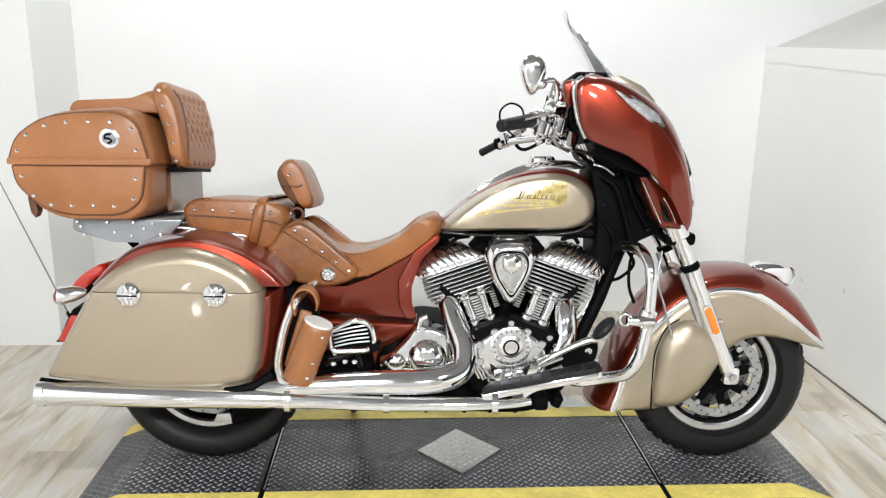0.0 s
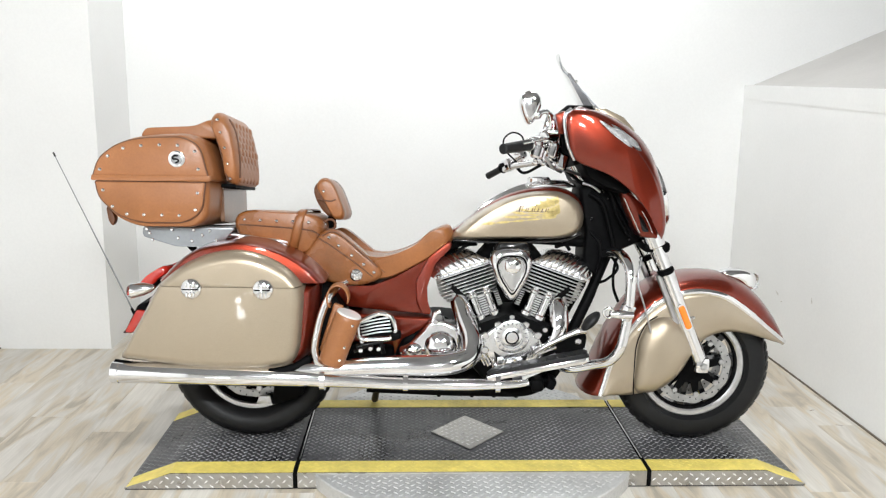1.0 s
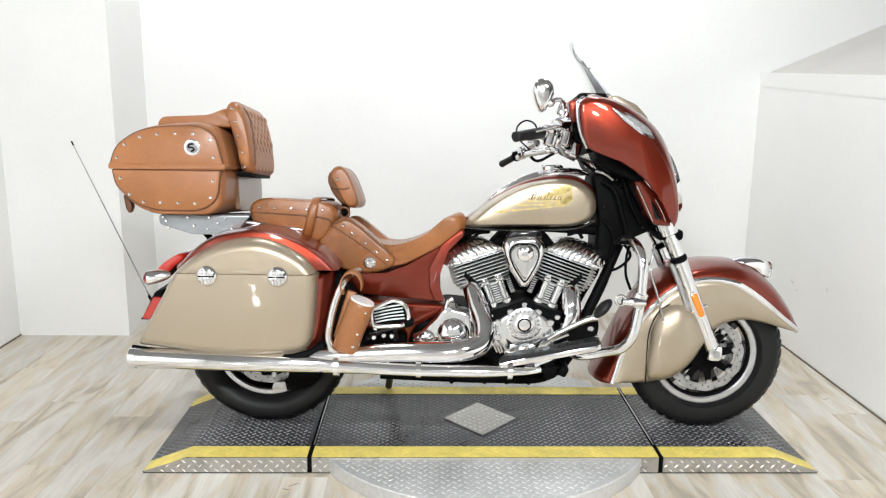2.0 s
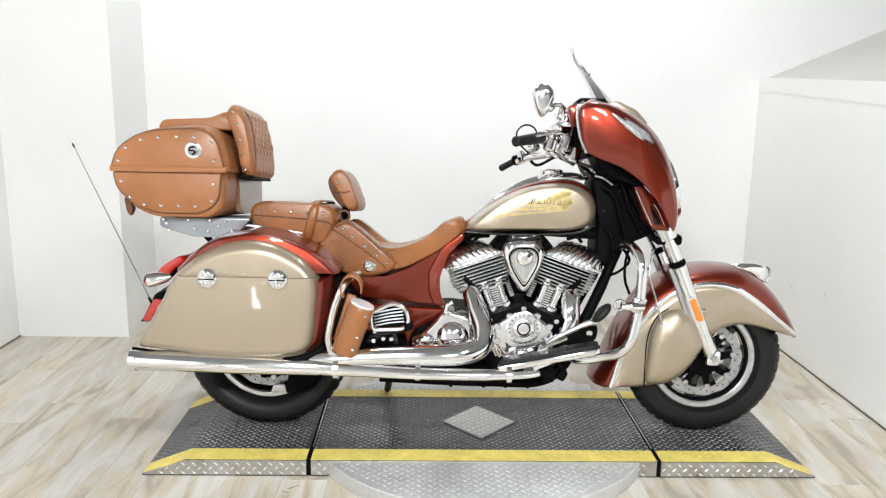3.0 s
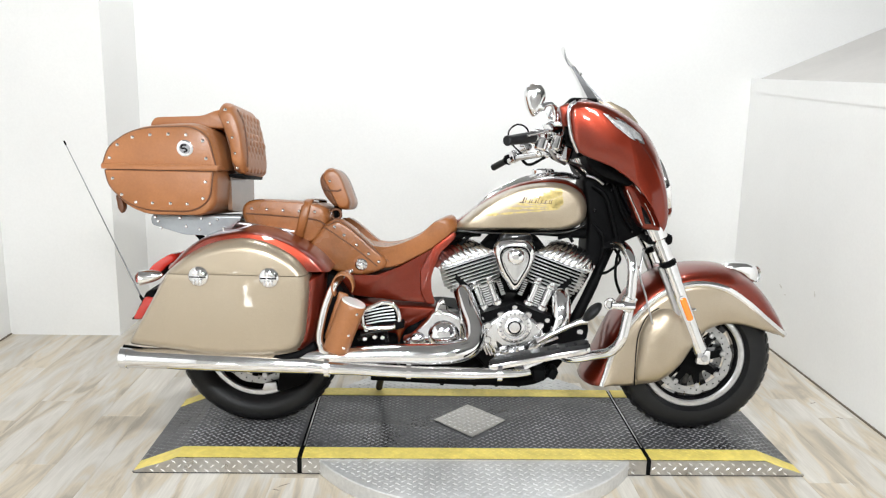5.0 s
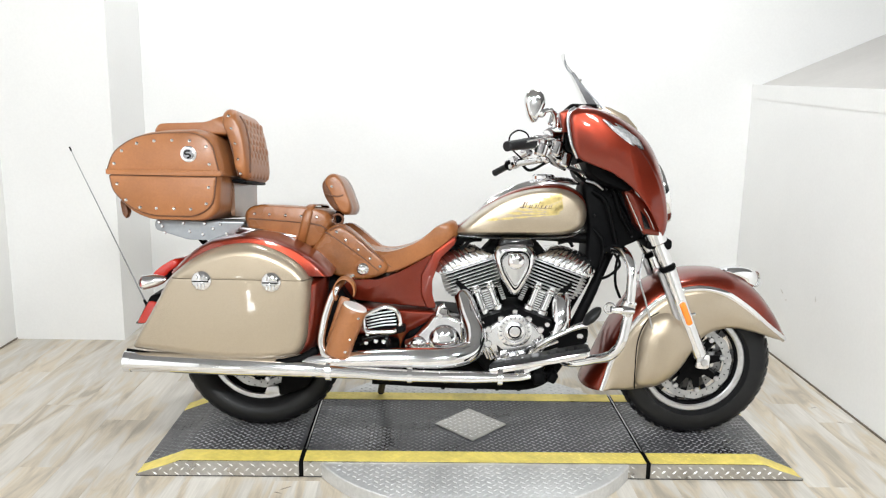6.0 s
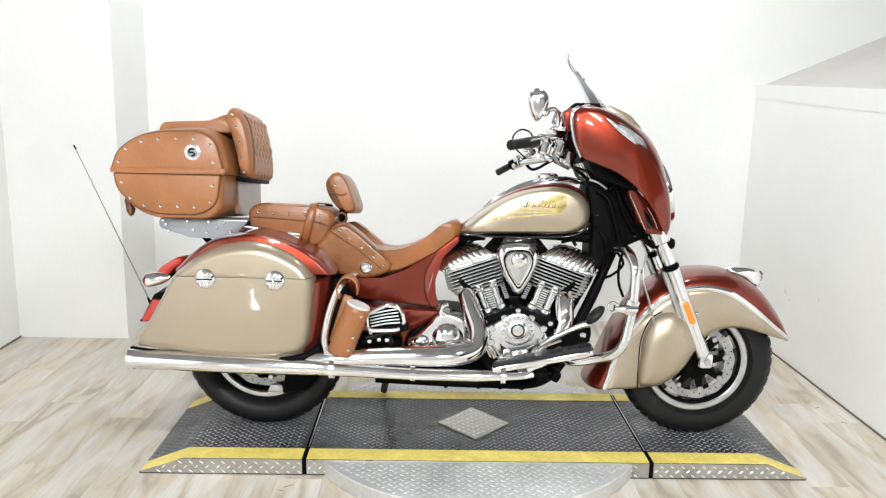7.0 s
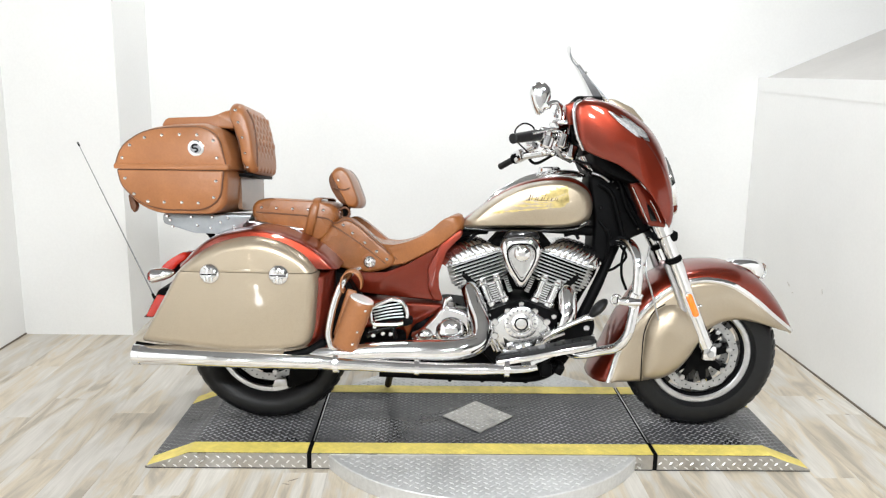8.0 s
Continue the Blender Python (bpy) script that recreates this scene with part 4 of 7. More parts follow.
# ---- handlebar, levers, mirror ----
def controls():
    bars = plain_tube("handlebar", [(0.130, -0.300, 1.090), (0.20, -0.21, 1.080), (0.268, -0.10, 1.052), (0.30, 0.0, 1.032), (0.286, 0.11, 1.016), (0.22, 0.25, 0.992), (0.155, 0.36, 0.970), (0.104, 0.43, 0.952)], 0.0130, CHROME, bike, "chrome handlebar")
    for s, tip, root in ((-1, V((0.042, -0.400, 1.083)), V((0.130, -0.300, 1.090))), (1, V((0.053, 0.500, 0.914)), V((0.104, 0.430, 0.952)))):
        d = (tip - root).normalized()
        bm = bmesh.new()
        rod(bm, root, tip, 0.0185 if s < 0 else 0.0130, 0.0155 if s < 0 else 0.0140, 20, 0.003)
        part("grip", bm, RUBBER, bars, "black rubber grip", angle=40)
        bm = bmesh.new()
        rod(bm, root + d * -0.012, root + d * 0.004, 0.022, seg=20, chamfer=0.003)
        part("grip_collar", bm, CHROME if s < 0 else BLACK, bars, angle=40)
        bm = bmesh.new()
        rod(bm, tip - d * 0.004, tip + d * 0.006, 0.0162 if s < 0 else 0.0145, seg=20, chamfer=0.003)
        part("grip_end", bm, RUBBER, bars, angle=40)
        # switch box, master cylinder, lever
        bm = bmesh.new()
        m = Matrix.Translation(root - d * 0.035) @ d.to_track_quat("X", "Z").to_matrix().to_4x4()
        box(bm, (0, 0, 0), (0.05, 0.042, 0.05), 0.012, m)
        sw = part("switch_box", bm, CHROME, bars, "chrome switch housing", angle=40)
        bm = bmesh.new()
        box(bm, (0.008, -0.022 * -s, 0.004), (0.018, 0.006, 0.016), 0.002, m)
        box(bm, (-0.012, -0.022 * -s, -0.008), (0.012, 0.006, 0.012), 0.002, m)
        part("switch", bm, BLACK, sw, angle=40)
        bm = bmesh.new()
        c = root - d * 0.075 + V((0.02, 0, 0.022))
        rod(bm, c - d * 0.03, c + d * 0.035, 0.0185, seg=18, chamfer=0.005)
        box(bm, c + V((0, 0, 0.014)), (0.05, 0.046, 0.016), 0.006)
        part("master_cylinder", bm, CHROME, bars, "chrome master cylinder", angle=40)
        bm = bmesh.new()
        f = V((0.045, 0, 0.008))
        tube(bm, [root - d * 0.06 + f * 0.9, root + f * 1.15 + V((0, 0, 0.01)), tip + f * 0.9 + V((0, 0, 0.006)) - d * 0.03], 0.0045, seg=10, flat=0.7)
        part("lever", bm, CHROME, bars, "chrome hand lever", angle=60)
        bm = bmesh.new()
        tube(bm, [root - d * 0.07, root - d * 0.09 + V((0.02, -0.01 * s, -0.045)), V((0.27, s * 0.13, 1.0)), V((0.36, s * 0.08, 0.93))], 0.006, seg=8)
        part("cable", bm, BLACK, bars, angle=60)
    for y in (-0.055, 0.055):
        bm = bmesh.new()
        rod(bm, (0.30, y, 1.03), (0.345, y, 0.955), 0.02, seg=16, chamfer=0.003)
        part("riser", bm, CHROME, bars, angle=40)
    # cable loop between the grips
    plain_tube("clutch_cable", [(0.15, 0.34, 0.985), (0.092, 0.24, 1.045), (0.090, 0.20, 1.085), (0.118, 0.18, 1.106), (0.150, 0.17, 1.094), (0.168, 0.17, 1.05), (0.24, 0.12, 1.0)], 0.0032, BLACK, bars, seg=8)
    # mirror: teardrop head on a curved stem
    bm = bmesh.new()
    o = spline([(x - 0.061, z) for x, z in [(0.150, 1.233), (0.165, 1.256), (0.195, 1.264), (0.228, 1.250), (0.240, 1.225), (0.232, 1.190), (0.210, 1.155), (0.190, 1.145), (0.170, 1.165), (0.155, 1.20)]], 40, True)
    o = [(0.134 + (x - 0.134) * 0.80, 1.208 + (z - 1.208) * 0.92) for x, z in o]
    pillow(bm, o, -0.268, -0.232, 0.03, 0.022, 6, both=False)
    head = part("mirror", bm, CHROME, bars, "chrome teardrop mirror", angle=60)
    bm = bmesh.new()
    pillow(bm, [(0.134 + (x - 0.134) * 0.9, 1.205 + (z - 1.205) * 0.9) for x, z in o], -0.2305, -0.233, 0.001, 0.002, 2, both=False)
    part("mirror_glass", bm, CHROME, head, angle=60)
    plain_tube("mirror_stem", [(0.156, -0.250, 1.185), (0.188, -0.24, 1.192), (0.204, -0.22, 1.160), (0.198, -0.213, 1.085)], 0.008, CHROME, head, seg=10)
    bm = bmesh.new()
    ball(bm, (0.156, -0.252, 1.183), 0.016, (1, 1, 1), 14)
    part("mirror_joint", bm, CHROME, head, angle=80)
    # chrome bits round the bar clamps
    for c, r, q in (((0.155, -0.30, 1.068), 0.022, 0.04), ((0.21, -0.24, 1.07), 0.020, 0.05), ((0.245, -0.20, 1.03), 0.024, 0.05), ((0.180, -0.205, 1.100), 0.020, 0.05), ((0.211, -0.195, 1.130), 0.016, 0.06), ((0.198, -0.205, 1.165), 0.012, 0.05), ((0.24, -0.17, 1.10), 0.015, 0.05)):
        bm = bmesh.new()
        rod(bm, V(c) - V((0.3, 0.2, 1)).normalized() * q / 2, V(c) + V((0.3, 0.2, 1)).normalized() * q / 2, r, seg=14, chamfer=0.005)
        part("bar_clamp", bm, CHROME, bars, "chrome clamp", angle=40)
    # near bar: reservoir with a dark sight glass, clamps, cable ends and small fittings
    def fitting(name, c, size, mat, turn=0.0, bev=0.006, label=""):
        bm = bmesh.new()
        box(bm, (0, 0, 0), size, bev, Matrix.Translation(c) @ Matrix.Rotation(math.radians(turn), 4, "Y"))
        return part(name, bm, mat, bars, label, angle=40)
    fitting("reservoir", (0.212, -0.150, 1.122), (0.040, 0.05, 0.050), CHROME, 8, 0.008, "chrome fluid reservoir")
    fitting("sight_glass", (0.222, -0.176, 1.122), (0.013, 0.006, 0.036), BLACK_GLOSS, 8, 0.003)
    fitting("reservoir_cap", (0.208, -0.150, 1.152), (0.046, 0.056, 0.012), CHROME, 8, 0.004)
    fitting("cable_block", (0.224, -0.160, 1.085), (0.030, 0.04, 0.026), CHROME, -20)
    fitting("cable_block", (0.258, -0.130, 1.055), (0.026, 0.04, 0.030), BLACK_GLOSS, 15)
    fitting("bar_clamp_cap", (0.276, 0.05, 1.052), (0.05, 0.045, 0.022), CHROME, -15)
    fitting("bar_clamp_cap", (0.276, -0.06, 1.050), (0.05, 0.045, 0.022), CHROME, -15)
    fitting("switch_pod", (0.205, -0.20, 1.052), (0.030, 0.03, 0.034), CHROME, 20)
    fitting("switch_button", (0.203, -0.217, 1.055), (0.012, 0.006, 0.014), BLACK, 20, 0.002)
    fitting("guide_plate", (0.240, -0.10, 1.005), (0.060, 0.02, 0.022), BLACK_GLOSS, 25, 0.004)
    for c, r in (((0.150, -0.29, 1.035), 0.011), ((0.180, -0.26, 1.030), 0.009), ((0.225, -0.20, 1.018), 0.011), ((0.245, -0.12, 1.035), 0.010), ((0.252, -0.100, 1.072), 0.011), ((0.245, -0.150, 1.090), 0.009), ((0.215, -0.180, 1.160), 0.009)):
        bm = bmesh.new()
        ball(bm, c, r, (1, 1, 1), 10)
        part("ball_joint", bm, CHROME, bars, angle=80)
    for pts in ([(0.185, -0.27, 1.05), (0.215, -0.24, 1.015), (0.27, -0.17, 1.0), (0.34, -0.10, 0.975)], [(0.200, 0.29, 0.99), (0.25, 0.22, 1.00), (0.30, 0.12, 1.01), (0.35, 0.05, 0.97)], [(0.235, -0.14, 1.09), (0.28, -0.05, 1.03), (0.33, 0.05, 0.98)]):
        plain_tube("braided_hose", pts, 0.0055, SATIN, bars, seg=8)
    bm = bmesh.new()
    pillow(bm, rounded([(0.216, 1.024), (0.290, 1.020), (0.304, 0.996), (0.268, 0.984)], 0.008, 3), -0.030, 0.005, 0.008, 0.006, 3)
    part("lower_bracket", bm, SATIN, bars, angle=40)


controls()


# ---- steering head and frame ----
def frame_parts():
    bm = bmesh.new()
    pillow(bm, rounded([(0.325, 0.955), (0.40, 1.0), (0.47, 0.965), (0.535, 0.83), (0.555, 0.755), (0.48, 0.715), (0.43, 0.69), (0.385, 0.625), (0.352, 0.70), (0.355, 0.80)], 0.02, 4), -0.10, 0.10, 0.03, 0.02, 4)
    head = part("steering_head", bm, BLACK, bike, "black frame head casting", angle=50)
    bm = bmesh.new()
    pillow(bm, rounded([(0.40, 0.99), (0.46, 0.975), (0.53, 0.87), (0.545, 0.80), (0.50, 0.82), (0.44, 0.92)], 0.02, 4), -0.13, 0.13, 0.03, 0.015, 4)
    part("lower_fairing_liner", bm, BLACK, head, angle=50)
    # black block added below the edge to hide the fairing's far side and read dark
    bm = bmesh.new()
    pillow(bm, rounded([(0.30, 1.055), (0.36, 1.035), (0.42, 1.005), (0.495, 0.950), (0.465, 0.925), (0.38, 0.955), (0.33, 0.985)], 0.012, 3), -0.215, 0.215, 0.03, 0.012, 4)
    part("fairing_liner", bm, BLACK, head, angle=50)
    for s in (-1, 1):
        plain_tube("down_tube", [(0.455, s * 0.05, 0.73), (0.415, s * 0.08, 0.645), (0.365, s * 0.10, 0.525), (0.305, s * 0.11, 0.385), (0.27, s * 0.10, 0.28), (0.20, s * 0.08, 0.205), (0.0, s * 0.07, 0.19), (-0.40, s * 0.07, 0.20)], 0.0195, BLACK, bike, "black frame tube", seg=14, n=60)
    for y in (-0.085, 0.085):
        plain_tube("oil_line", [(0.45, y, 0.70), (0.47, y - 0.03, 0.66), (0.43, y - 0.04, 0.62), (0.395, y - 0.01, 0.60)], 0.005, BLACK, bike, seg=8)
    plain_tube("wiring", [(0.475, -0.10, 0.72), (0.452, -0.14, 0.66), (0.452, -0.15, 0.60), (0.475, -0.13, 0.545)], 0.005, BLACK, bike, seg=8)
    for k, pts in enumerate(([(0.36, -0.11, 0.93), (0.40, -0.125, 0.90), (0.43, -0.125, 0.82), (0.455, -0.115, 0.73)], [(0.40, -0.10, 0.985), (0.43, -0.125, 0.93), (0.455, -0.128, 0.86), (0.50, -0.118, 0.78)], [(0.37, -0.10, 0.80), (0.40, -0.115, 0.76), (0.41, -0.11, 0.70), (0.40, -0.10, 0.64)])):
        plain_tube("hose", pts, 0.008 - 0.001 * k, BLACK, head, "black rubber hose", seg=10)
    for x, z in ((0.392, 0.945), (0.408, 0.938), (0.372, 0.955), (0.425, 0.915), (0.385, 0.915), (0.505, 0.765), (0.372, 0.845)):
        bolt(head, (x, -0.105, z), r=0.006, h=0.008, mat=BLACK_GLOSS)
    plain_tube("cable_clip", [(0.335, -0.115, 0.965), (0.365, -0.125, 0.955), (0.395, -0.12, 0.935)], 0.005, SATIN, head, seg=8)
    # underside: sump, stand, linkage
    bm = bmesh.new()
    pillow(bm, rounded([(-0.36, 0.212), (-0.34, 0.184), (-0.20, 0.176), (0.16, 0.180), (0.25, 0.208), (0.25, 0.30), (-0.30, 0.30)], 0.02, 3), -0.085, 0.085, 0.02, 0.01, 3)
    sump = part("sump", bm, BLACK, bike, "black lower frame and sump", angle=40)
    for x in (-0.14, -0.02, 0.06, 0.14):
        bolt(sump, (x, -0.07, 0.181), (0, 0, -1), 0.008, 0.014, BLACK)
    bm = bmesh.new()
    box(bm, (0.188, -0.24, 0.292), (0.042, 0.10, 0.044), 0.010)
    box(bm, (0, 0, 0), (0.030, 0.07, 0.036), 0.008, pose(0.236, -0.24, 0.290, 0, 25, 0))
    rod(bm, (0.190, -0.24, 0.294), (0.238, -0.24, 0.294), 0.010, seg=10)
    part("board_bracket", bm, BLACK, bike, "black floorboard bracket", angle=40)
    plain_tube("side_stand", [(-0.33, 0.12, 0.22), (-0.365, 0.19, 0.14), (-0.39, 0.25, 0.06), (-0.40, 0.285, 0.010)], 0.014, STAND, bike, "dull dark side stand", seg=10)


frame_parts()


# ---- tank ----
def tank():
    o = spline([(-0.112, 0.772), (-0.068, 0.822), (0.03, 0.892), (0.108, 0.925), (0.20, 0.940), (0.275, 0.932), (0.327, 0.900), (0.346, 0.852), (0.335, 0.802), (0.29, 0.778), (0.15, 0.768), (0.0, 0.766)], 60, True)
    bm = bmesh.new()
    pillow(bm, o, -0.195, 0.195, 0.11, 0.035, 9)
    bmesh.ops.recalc_face_normals(bm, faces=bm.faces)
    skin = BVHTree.FromBMesh(bm)
    body = part("tank", bm, BEIGE, bike, "pearl beige fuel tank with red top", angle=70)
    bm = bmesh.new()
    top = spline([(-0.112, 0.785), (-0.06, 0.831), (0.03, 0.899), (0.115, 0.937), (0.21, 0.953), (0.285, 0.944), (0.33, 0.911), (0.348, 0.86), (0.335, 0.80), (0.15, 0.775), (0.0, 0.772)], 60, True)
    pillow(bm, top, -0.132, 0.132, 0.05, 0.025, 6)
    part("tank_top", bm, RED, body, "dark red tank top panel", angle=70)
    bm = bmesh.new()
    con = spline([(-0.03, 0.862), (0.03, 0.912), (0.115, 0.955), (0.22, 0.977), (0.30, 0.972), (0.33, 0.955), (0.22, 0.950), (0.115, 0.928), (0.04, 0.89)], 50, True)
    pillow(bm, con, -0.062, 0.062, 0.02, 0.01, 4)
    part("tank_console", bm, CHROME, body, "chrome tank console", angle=60)
    bm = bmesh.new()
    lathe(bm, [(0.0, 0.04), (0.014, 0.04), (0.02, 0.034), (0.022, 0.01)], (0.20, 0.0, 0.968), "Z", 28)
    part("filler_cap", bm, CHROME, body, angle=40)
    # trim seam under the tank
    plain_tube("tank_seam", [(-0.10, -0.176, 0.766), (0.02, -0.19, 0.760), (0.16, -0.19, 0.762), (0.28, -0.186, 0.771), (0.328, -0.176, 0.795)], 0.004, BLACK_GLOSS, body, seg=8)
    # transfer: gold headdress strokes, plain, and bars for the maker's script
    def stroke(p, q, w, mat, name):
        p, q = V(p), V(q)
        d = (q - p).normalized()
        u = V((-d.y, d.x)) * w
        return on_face(name, skin, [tuple(p), tuple(p.lerp(q, 0.3) + u), tuple(p.lerp(q, 0.75) + u * 0.7), tuple(q), tuple(p.lerp(q, 0.75) - u * 0.7), tuple(p.lerp(q, 0.3) - u)], mat, body, 0.0006)
    # a leaf of feathers, fanning back from the right end
    root = V((0.252, 0.848))
    tip, peak = V((-0.008, 0.826)), V((0.225, 0.922))
    for k in range(17):
        a = math.radians(186 - 5.4 * k)
        d = V((math.cos(a), math.sin(a)))
        e = peak - tip
        den = d.x * e.y - d.y * e.x
        reach = ((tip.x - root.x) * e.y - (tip.y - root.y) * e.x) / den if abs(den) > 1e-6 else 0.26
        reach = min(0.262, max(0.05, reach)) * (0.94 + 0.06 * math.cos(2.3 * k))
        n = max(2, int(reach / 0.05))
        for j in range(n):
            p0, p1 = 0.012 + (reach - 0.012) * j / n, 0.012 + (reach - 0.012) * (j + 1.12) / n
            stroke(root + d * p0, root + d * min(p1, reach), 0.0016 + 0.0034 * (j + 1) / n, GOLD, "gold_feather")
    for x, w, h in ((0.112, 0.0042, 0.020), (0.121, 0.0022, 0.024), (0.135, 0.0022, 0.012), (0.142, 0.0022, 0.011), (0.155, 0.0030, 0.011), (0.163, 0.0018, 0.022), (0.175, 0.0022, 0.010), (0.188, 0.0030, 0.010), (0.201, 0.0022, 0.011), (0.208, 0.0022, 0.010)):
        o = [(x, 0.866), (x + w, 0.866), (x + w + h * 0.35, 0.866 + h), (x + h * 0.35, 0.866 + h)]
        on_face("script_bar", skin, o, INK, body, 0.0018)
    on_face("script_bar", skin, [(0.104, 0.8655), (0.118, 0.8645), (0.118, 0.8668), (0.104, 0.868)], INK, body, 0.0018)
    on_face("script_bar", skin, [(0.132, 0.8655), (0.214, 0.8640), (0.214, 0.8652), (0.132, 0.8670)], INK, body, 0.0018)


tank()


# ---- engine ----
def engine():
    bm = bmesh.new()
    pillow(bm, rounded([(-0.06, 0.44), (0.10, 0.505), (0.25, 0.455), (0.27, 0.37), (0.21, 0.28), (0.02, 0.265), (-0.05, 0.34)], 0.03, 4), -0.195, 0.195, 0.03, 0.02, 4)
    case = part("crankcase", bm, BLACK, bike, "black v-twin crankcase", angle=50)
    bm = bmesh.new()
    pillow(bm, rounded([(-0.30, 0.33), (-0.27, 0.42), (-0.17, 0.452), (-0.05, 0.44), (-0.02, 0.30), (-0.28, 0.30)], 0.03, 4), -0.15, 0.15, 0.03, 0.02, 4)
    part("gearbox", bm, BLACK, case, angle=50)
    for s, x0 in ((-1, -0.047), (1, 0.243)):
        lean = math.radians(20) * s
        u = V((math.sin(lean), 0, math.cos(lean)))
        v = V((math.cos(lean), 0, -math.sin(lean)))
        c = V((x0, 0, 0.612))

        def at(p, y, h):
            return c + v * p + V((0, y, 0)) + u * h
        # lower barrel with close fins
        bm = bmesh.new()
        rows = []
        seg = 36
        for k in range(26):
            h = -0.165 + 0.115 * k / 25
            r = 0.082 if (k // 1) % 2 else 0.070
            rows.append([at(r * math.cos(t), r * 1.6 * math.sin(t), h) for t in [2 * math.pi * i / seg for i in range(seg)]])
        ring_join(bm, rows)
        barrel = part("cylinder", bm, BLACK, bike, "finned v-twin cylinder, polished fin edges", angle=20)
        # head fins: rounded plates, bright edges
        for k in range(9):
            h = -0.052 + 0.0122 * k
            half = 0.102 + 0.004 * math.sin(k * 0.4) - (0.018 if k < 3 else 0) * (3 - k) / 3
            o = rounded([(-half, -0.168), (half, -0.168), (half, 0.168), (-half, 0.168)], 0.03, 4)
            bm = bmesh.new()
            ring_join(bm, [[at(p * q, y * q, h + e) for p, y in o] for e, q in ((-0.0019, 0.99), (-0.0010, 1.0), (0.0010, 1.0), (0.0019, 0.99))])
            part("fin", bm, FIN, barrel, angle=50)
        bm = bmesh.new()
        ring_join(bm, [[at(p, y, h) for p, y in rounded([(-0.086, -0.146), (0.086, -0.146), (0.086, 0.146), (-0.086, 0.146)], 0.03, 4)] for h in (-0.052, 0.05)])
        part("fin_core", bm, GAP, barrel, angle=50)
        # black bar, proud of the lower outer fins, that paints in the shade of a slanting notch
        for yy in (-1, 1):
            bm = bmesh.new()
            o = [(-s * p, h) for p, h in ((-0.062, 0.006), (-0.050, 0.014), (-0.020, -0.038), (-0.020, -0.056), (-0.036, -0.056))]
            ring_join(bm, [[at(p, yy * y, h) for p, h in o] for y in (0.10, 0.1700)])
            part("fin_notch", bm, GAP, barrel, smooth=False)
        # rocker cover: a boxy dome with proud curved ribs
        def arch(p, grow=0.0, n=21):
            e = min(1.0, abs(p / 0.104))
            top = 0.010 + 0.064 * (1 - e ** 2.6) ** 0.55
            row = []
            for j in range(n):
                a = math.pi * j / (n - 1)
                cy, cz = math.cos(a), math.sin(a)
                row.append(at(p + s * 0.034 * cz, -(0.156 + grow) * math.copysign(abs(cy) ** 0.55, cy) * (1 - 0.10 * cz), 0.050 + (top + grow) * cz ** 0.75))
            return row
        # fluted skin: soft swells with a narrow valley between them
        pitch, first = 0.0205, 0.072
        rows = []
        for k in range(121):
            p = 0.100 - 0.200 * k / 120
            swell = abs(math.sin(math.pi * (first - p) / pitch)) ** 0.6 if p < first else 0.6
            rows.append(arch(s * p, 0.0030 * swell, 25))
        bm = bmesh.new()
        sheet(bm, rows)
        rc = part("rocker_cover", bm, POLISH, barrel, "polished fluted rocker cover", angle=50)
        thicken(rc, 0.003, 0)
        # black tubes laid along the valleys put their dark lines into the colour
        for k in range(9):
            bm = bmesh.new()
            tube(bm, arch(s * (first - pitch * k), 0.0006, 25), 0.0019, seg=6, smooth=False)
            part("cover_groove", bm, BLACK_GLOSS, rc, "black line for the dark of a groove", angle=60)
        bm = bmesh.new()
        sheet(bm, [arch(s * (0.100 - 0.026 * k / 8), 0.004) for k in range(9)])
        thicken(part("cover_end", bm, CHROME, rc, "smooth chrome end", angle=50), 0.003, 0)
        for p in (-0.085, 0.085):
            bm = bmesh.new()
            rod(bm, at(p, -0.158, 0.050), at(p, -0.158, 0.064), 0.010, seg=12, chamfer=0.003)
            part("cover_bolt", bm, CHROME, barrel, angle=40)
        # push-rod tubes
        for p in ((0.002, 0.052) if s < 0 else (-0.052, -0.002)):
            bm = bmesh.new()
            rod(bm, at(p, -0.172, -0.028), at(p, -0.178, -0.128), 0.0125, seg=18)
            rod(bm, at(p, -0.172, -0.036), at(p, -0.172, -0.050), 0.0165, seg=18, chamfer=0.003)
            rod(bm, at(p, -0.178, -0.112), at(p, -0.178, -0.140), 0.0185, seg=18, chamfer=0.004)
            part("pushrod_tube", bm, CHROME, barrel, "chrome push-rod tube", angle=40)
        bm = bmesh.new()
        for k in range(9):
            h = -0.058 - 0.0085 * k
            pp = 0.027 if s < 0 else -0.027
            box(bm, (0, 0, 0), (0.024, 0.008, 0.0042), 0.0, Matrix.Translation(at(pp, -0.158, h)) @ v.to_track_quat("X", "Z").to_matrix().to_4x4())
            for p2 in ((-0.045, -0.068, 0.080) if s < 0 else (0.045, 0.068, -0.080)):
                if k < 8:
                    box(bm, (0, 0, 0), (0.016, 0.06, 0.0030), 0.0, Matrix.Translation(at(p2, -0.085, h)) @ v.to_track_quat("X", "Z").to_matrix().to_4x4())
        ob = part("barrel_fin_edge", bm, FIN, barrel, smooth=False)
        ob["kind"] = "stuff"
        bm = bmesh.new()
        for p in ((0.002, 0.052) if s < 0 else (-0.052, -0.002)):
            box(bm, (0, 0, 0), (0.044, 0.05, 0.022), 0.006, Matrix.Translation(at(p, -0.18, -0.146)) @ v.to_track_quat("X", "Z").to_matrix().to_4x4())
        part("tappet_block", bm, CHROME, barrel, "chrome tappet block", angle=40)
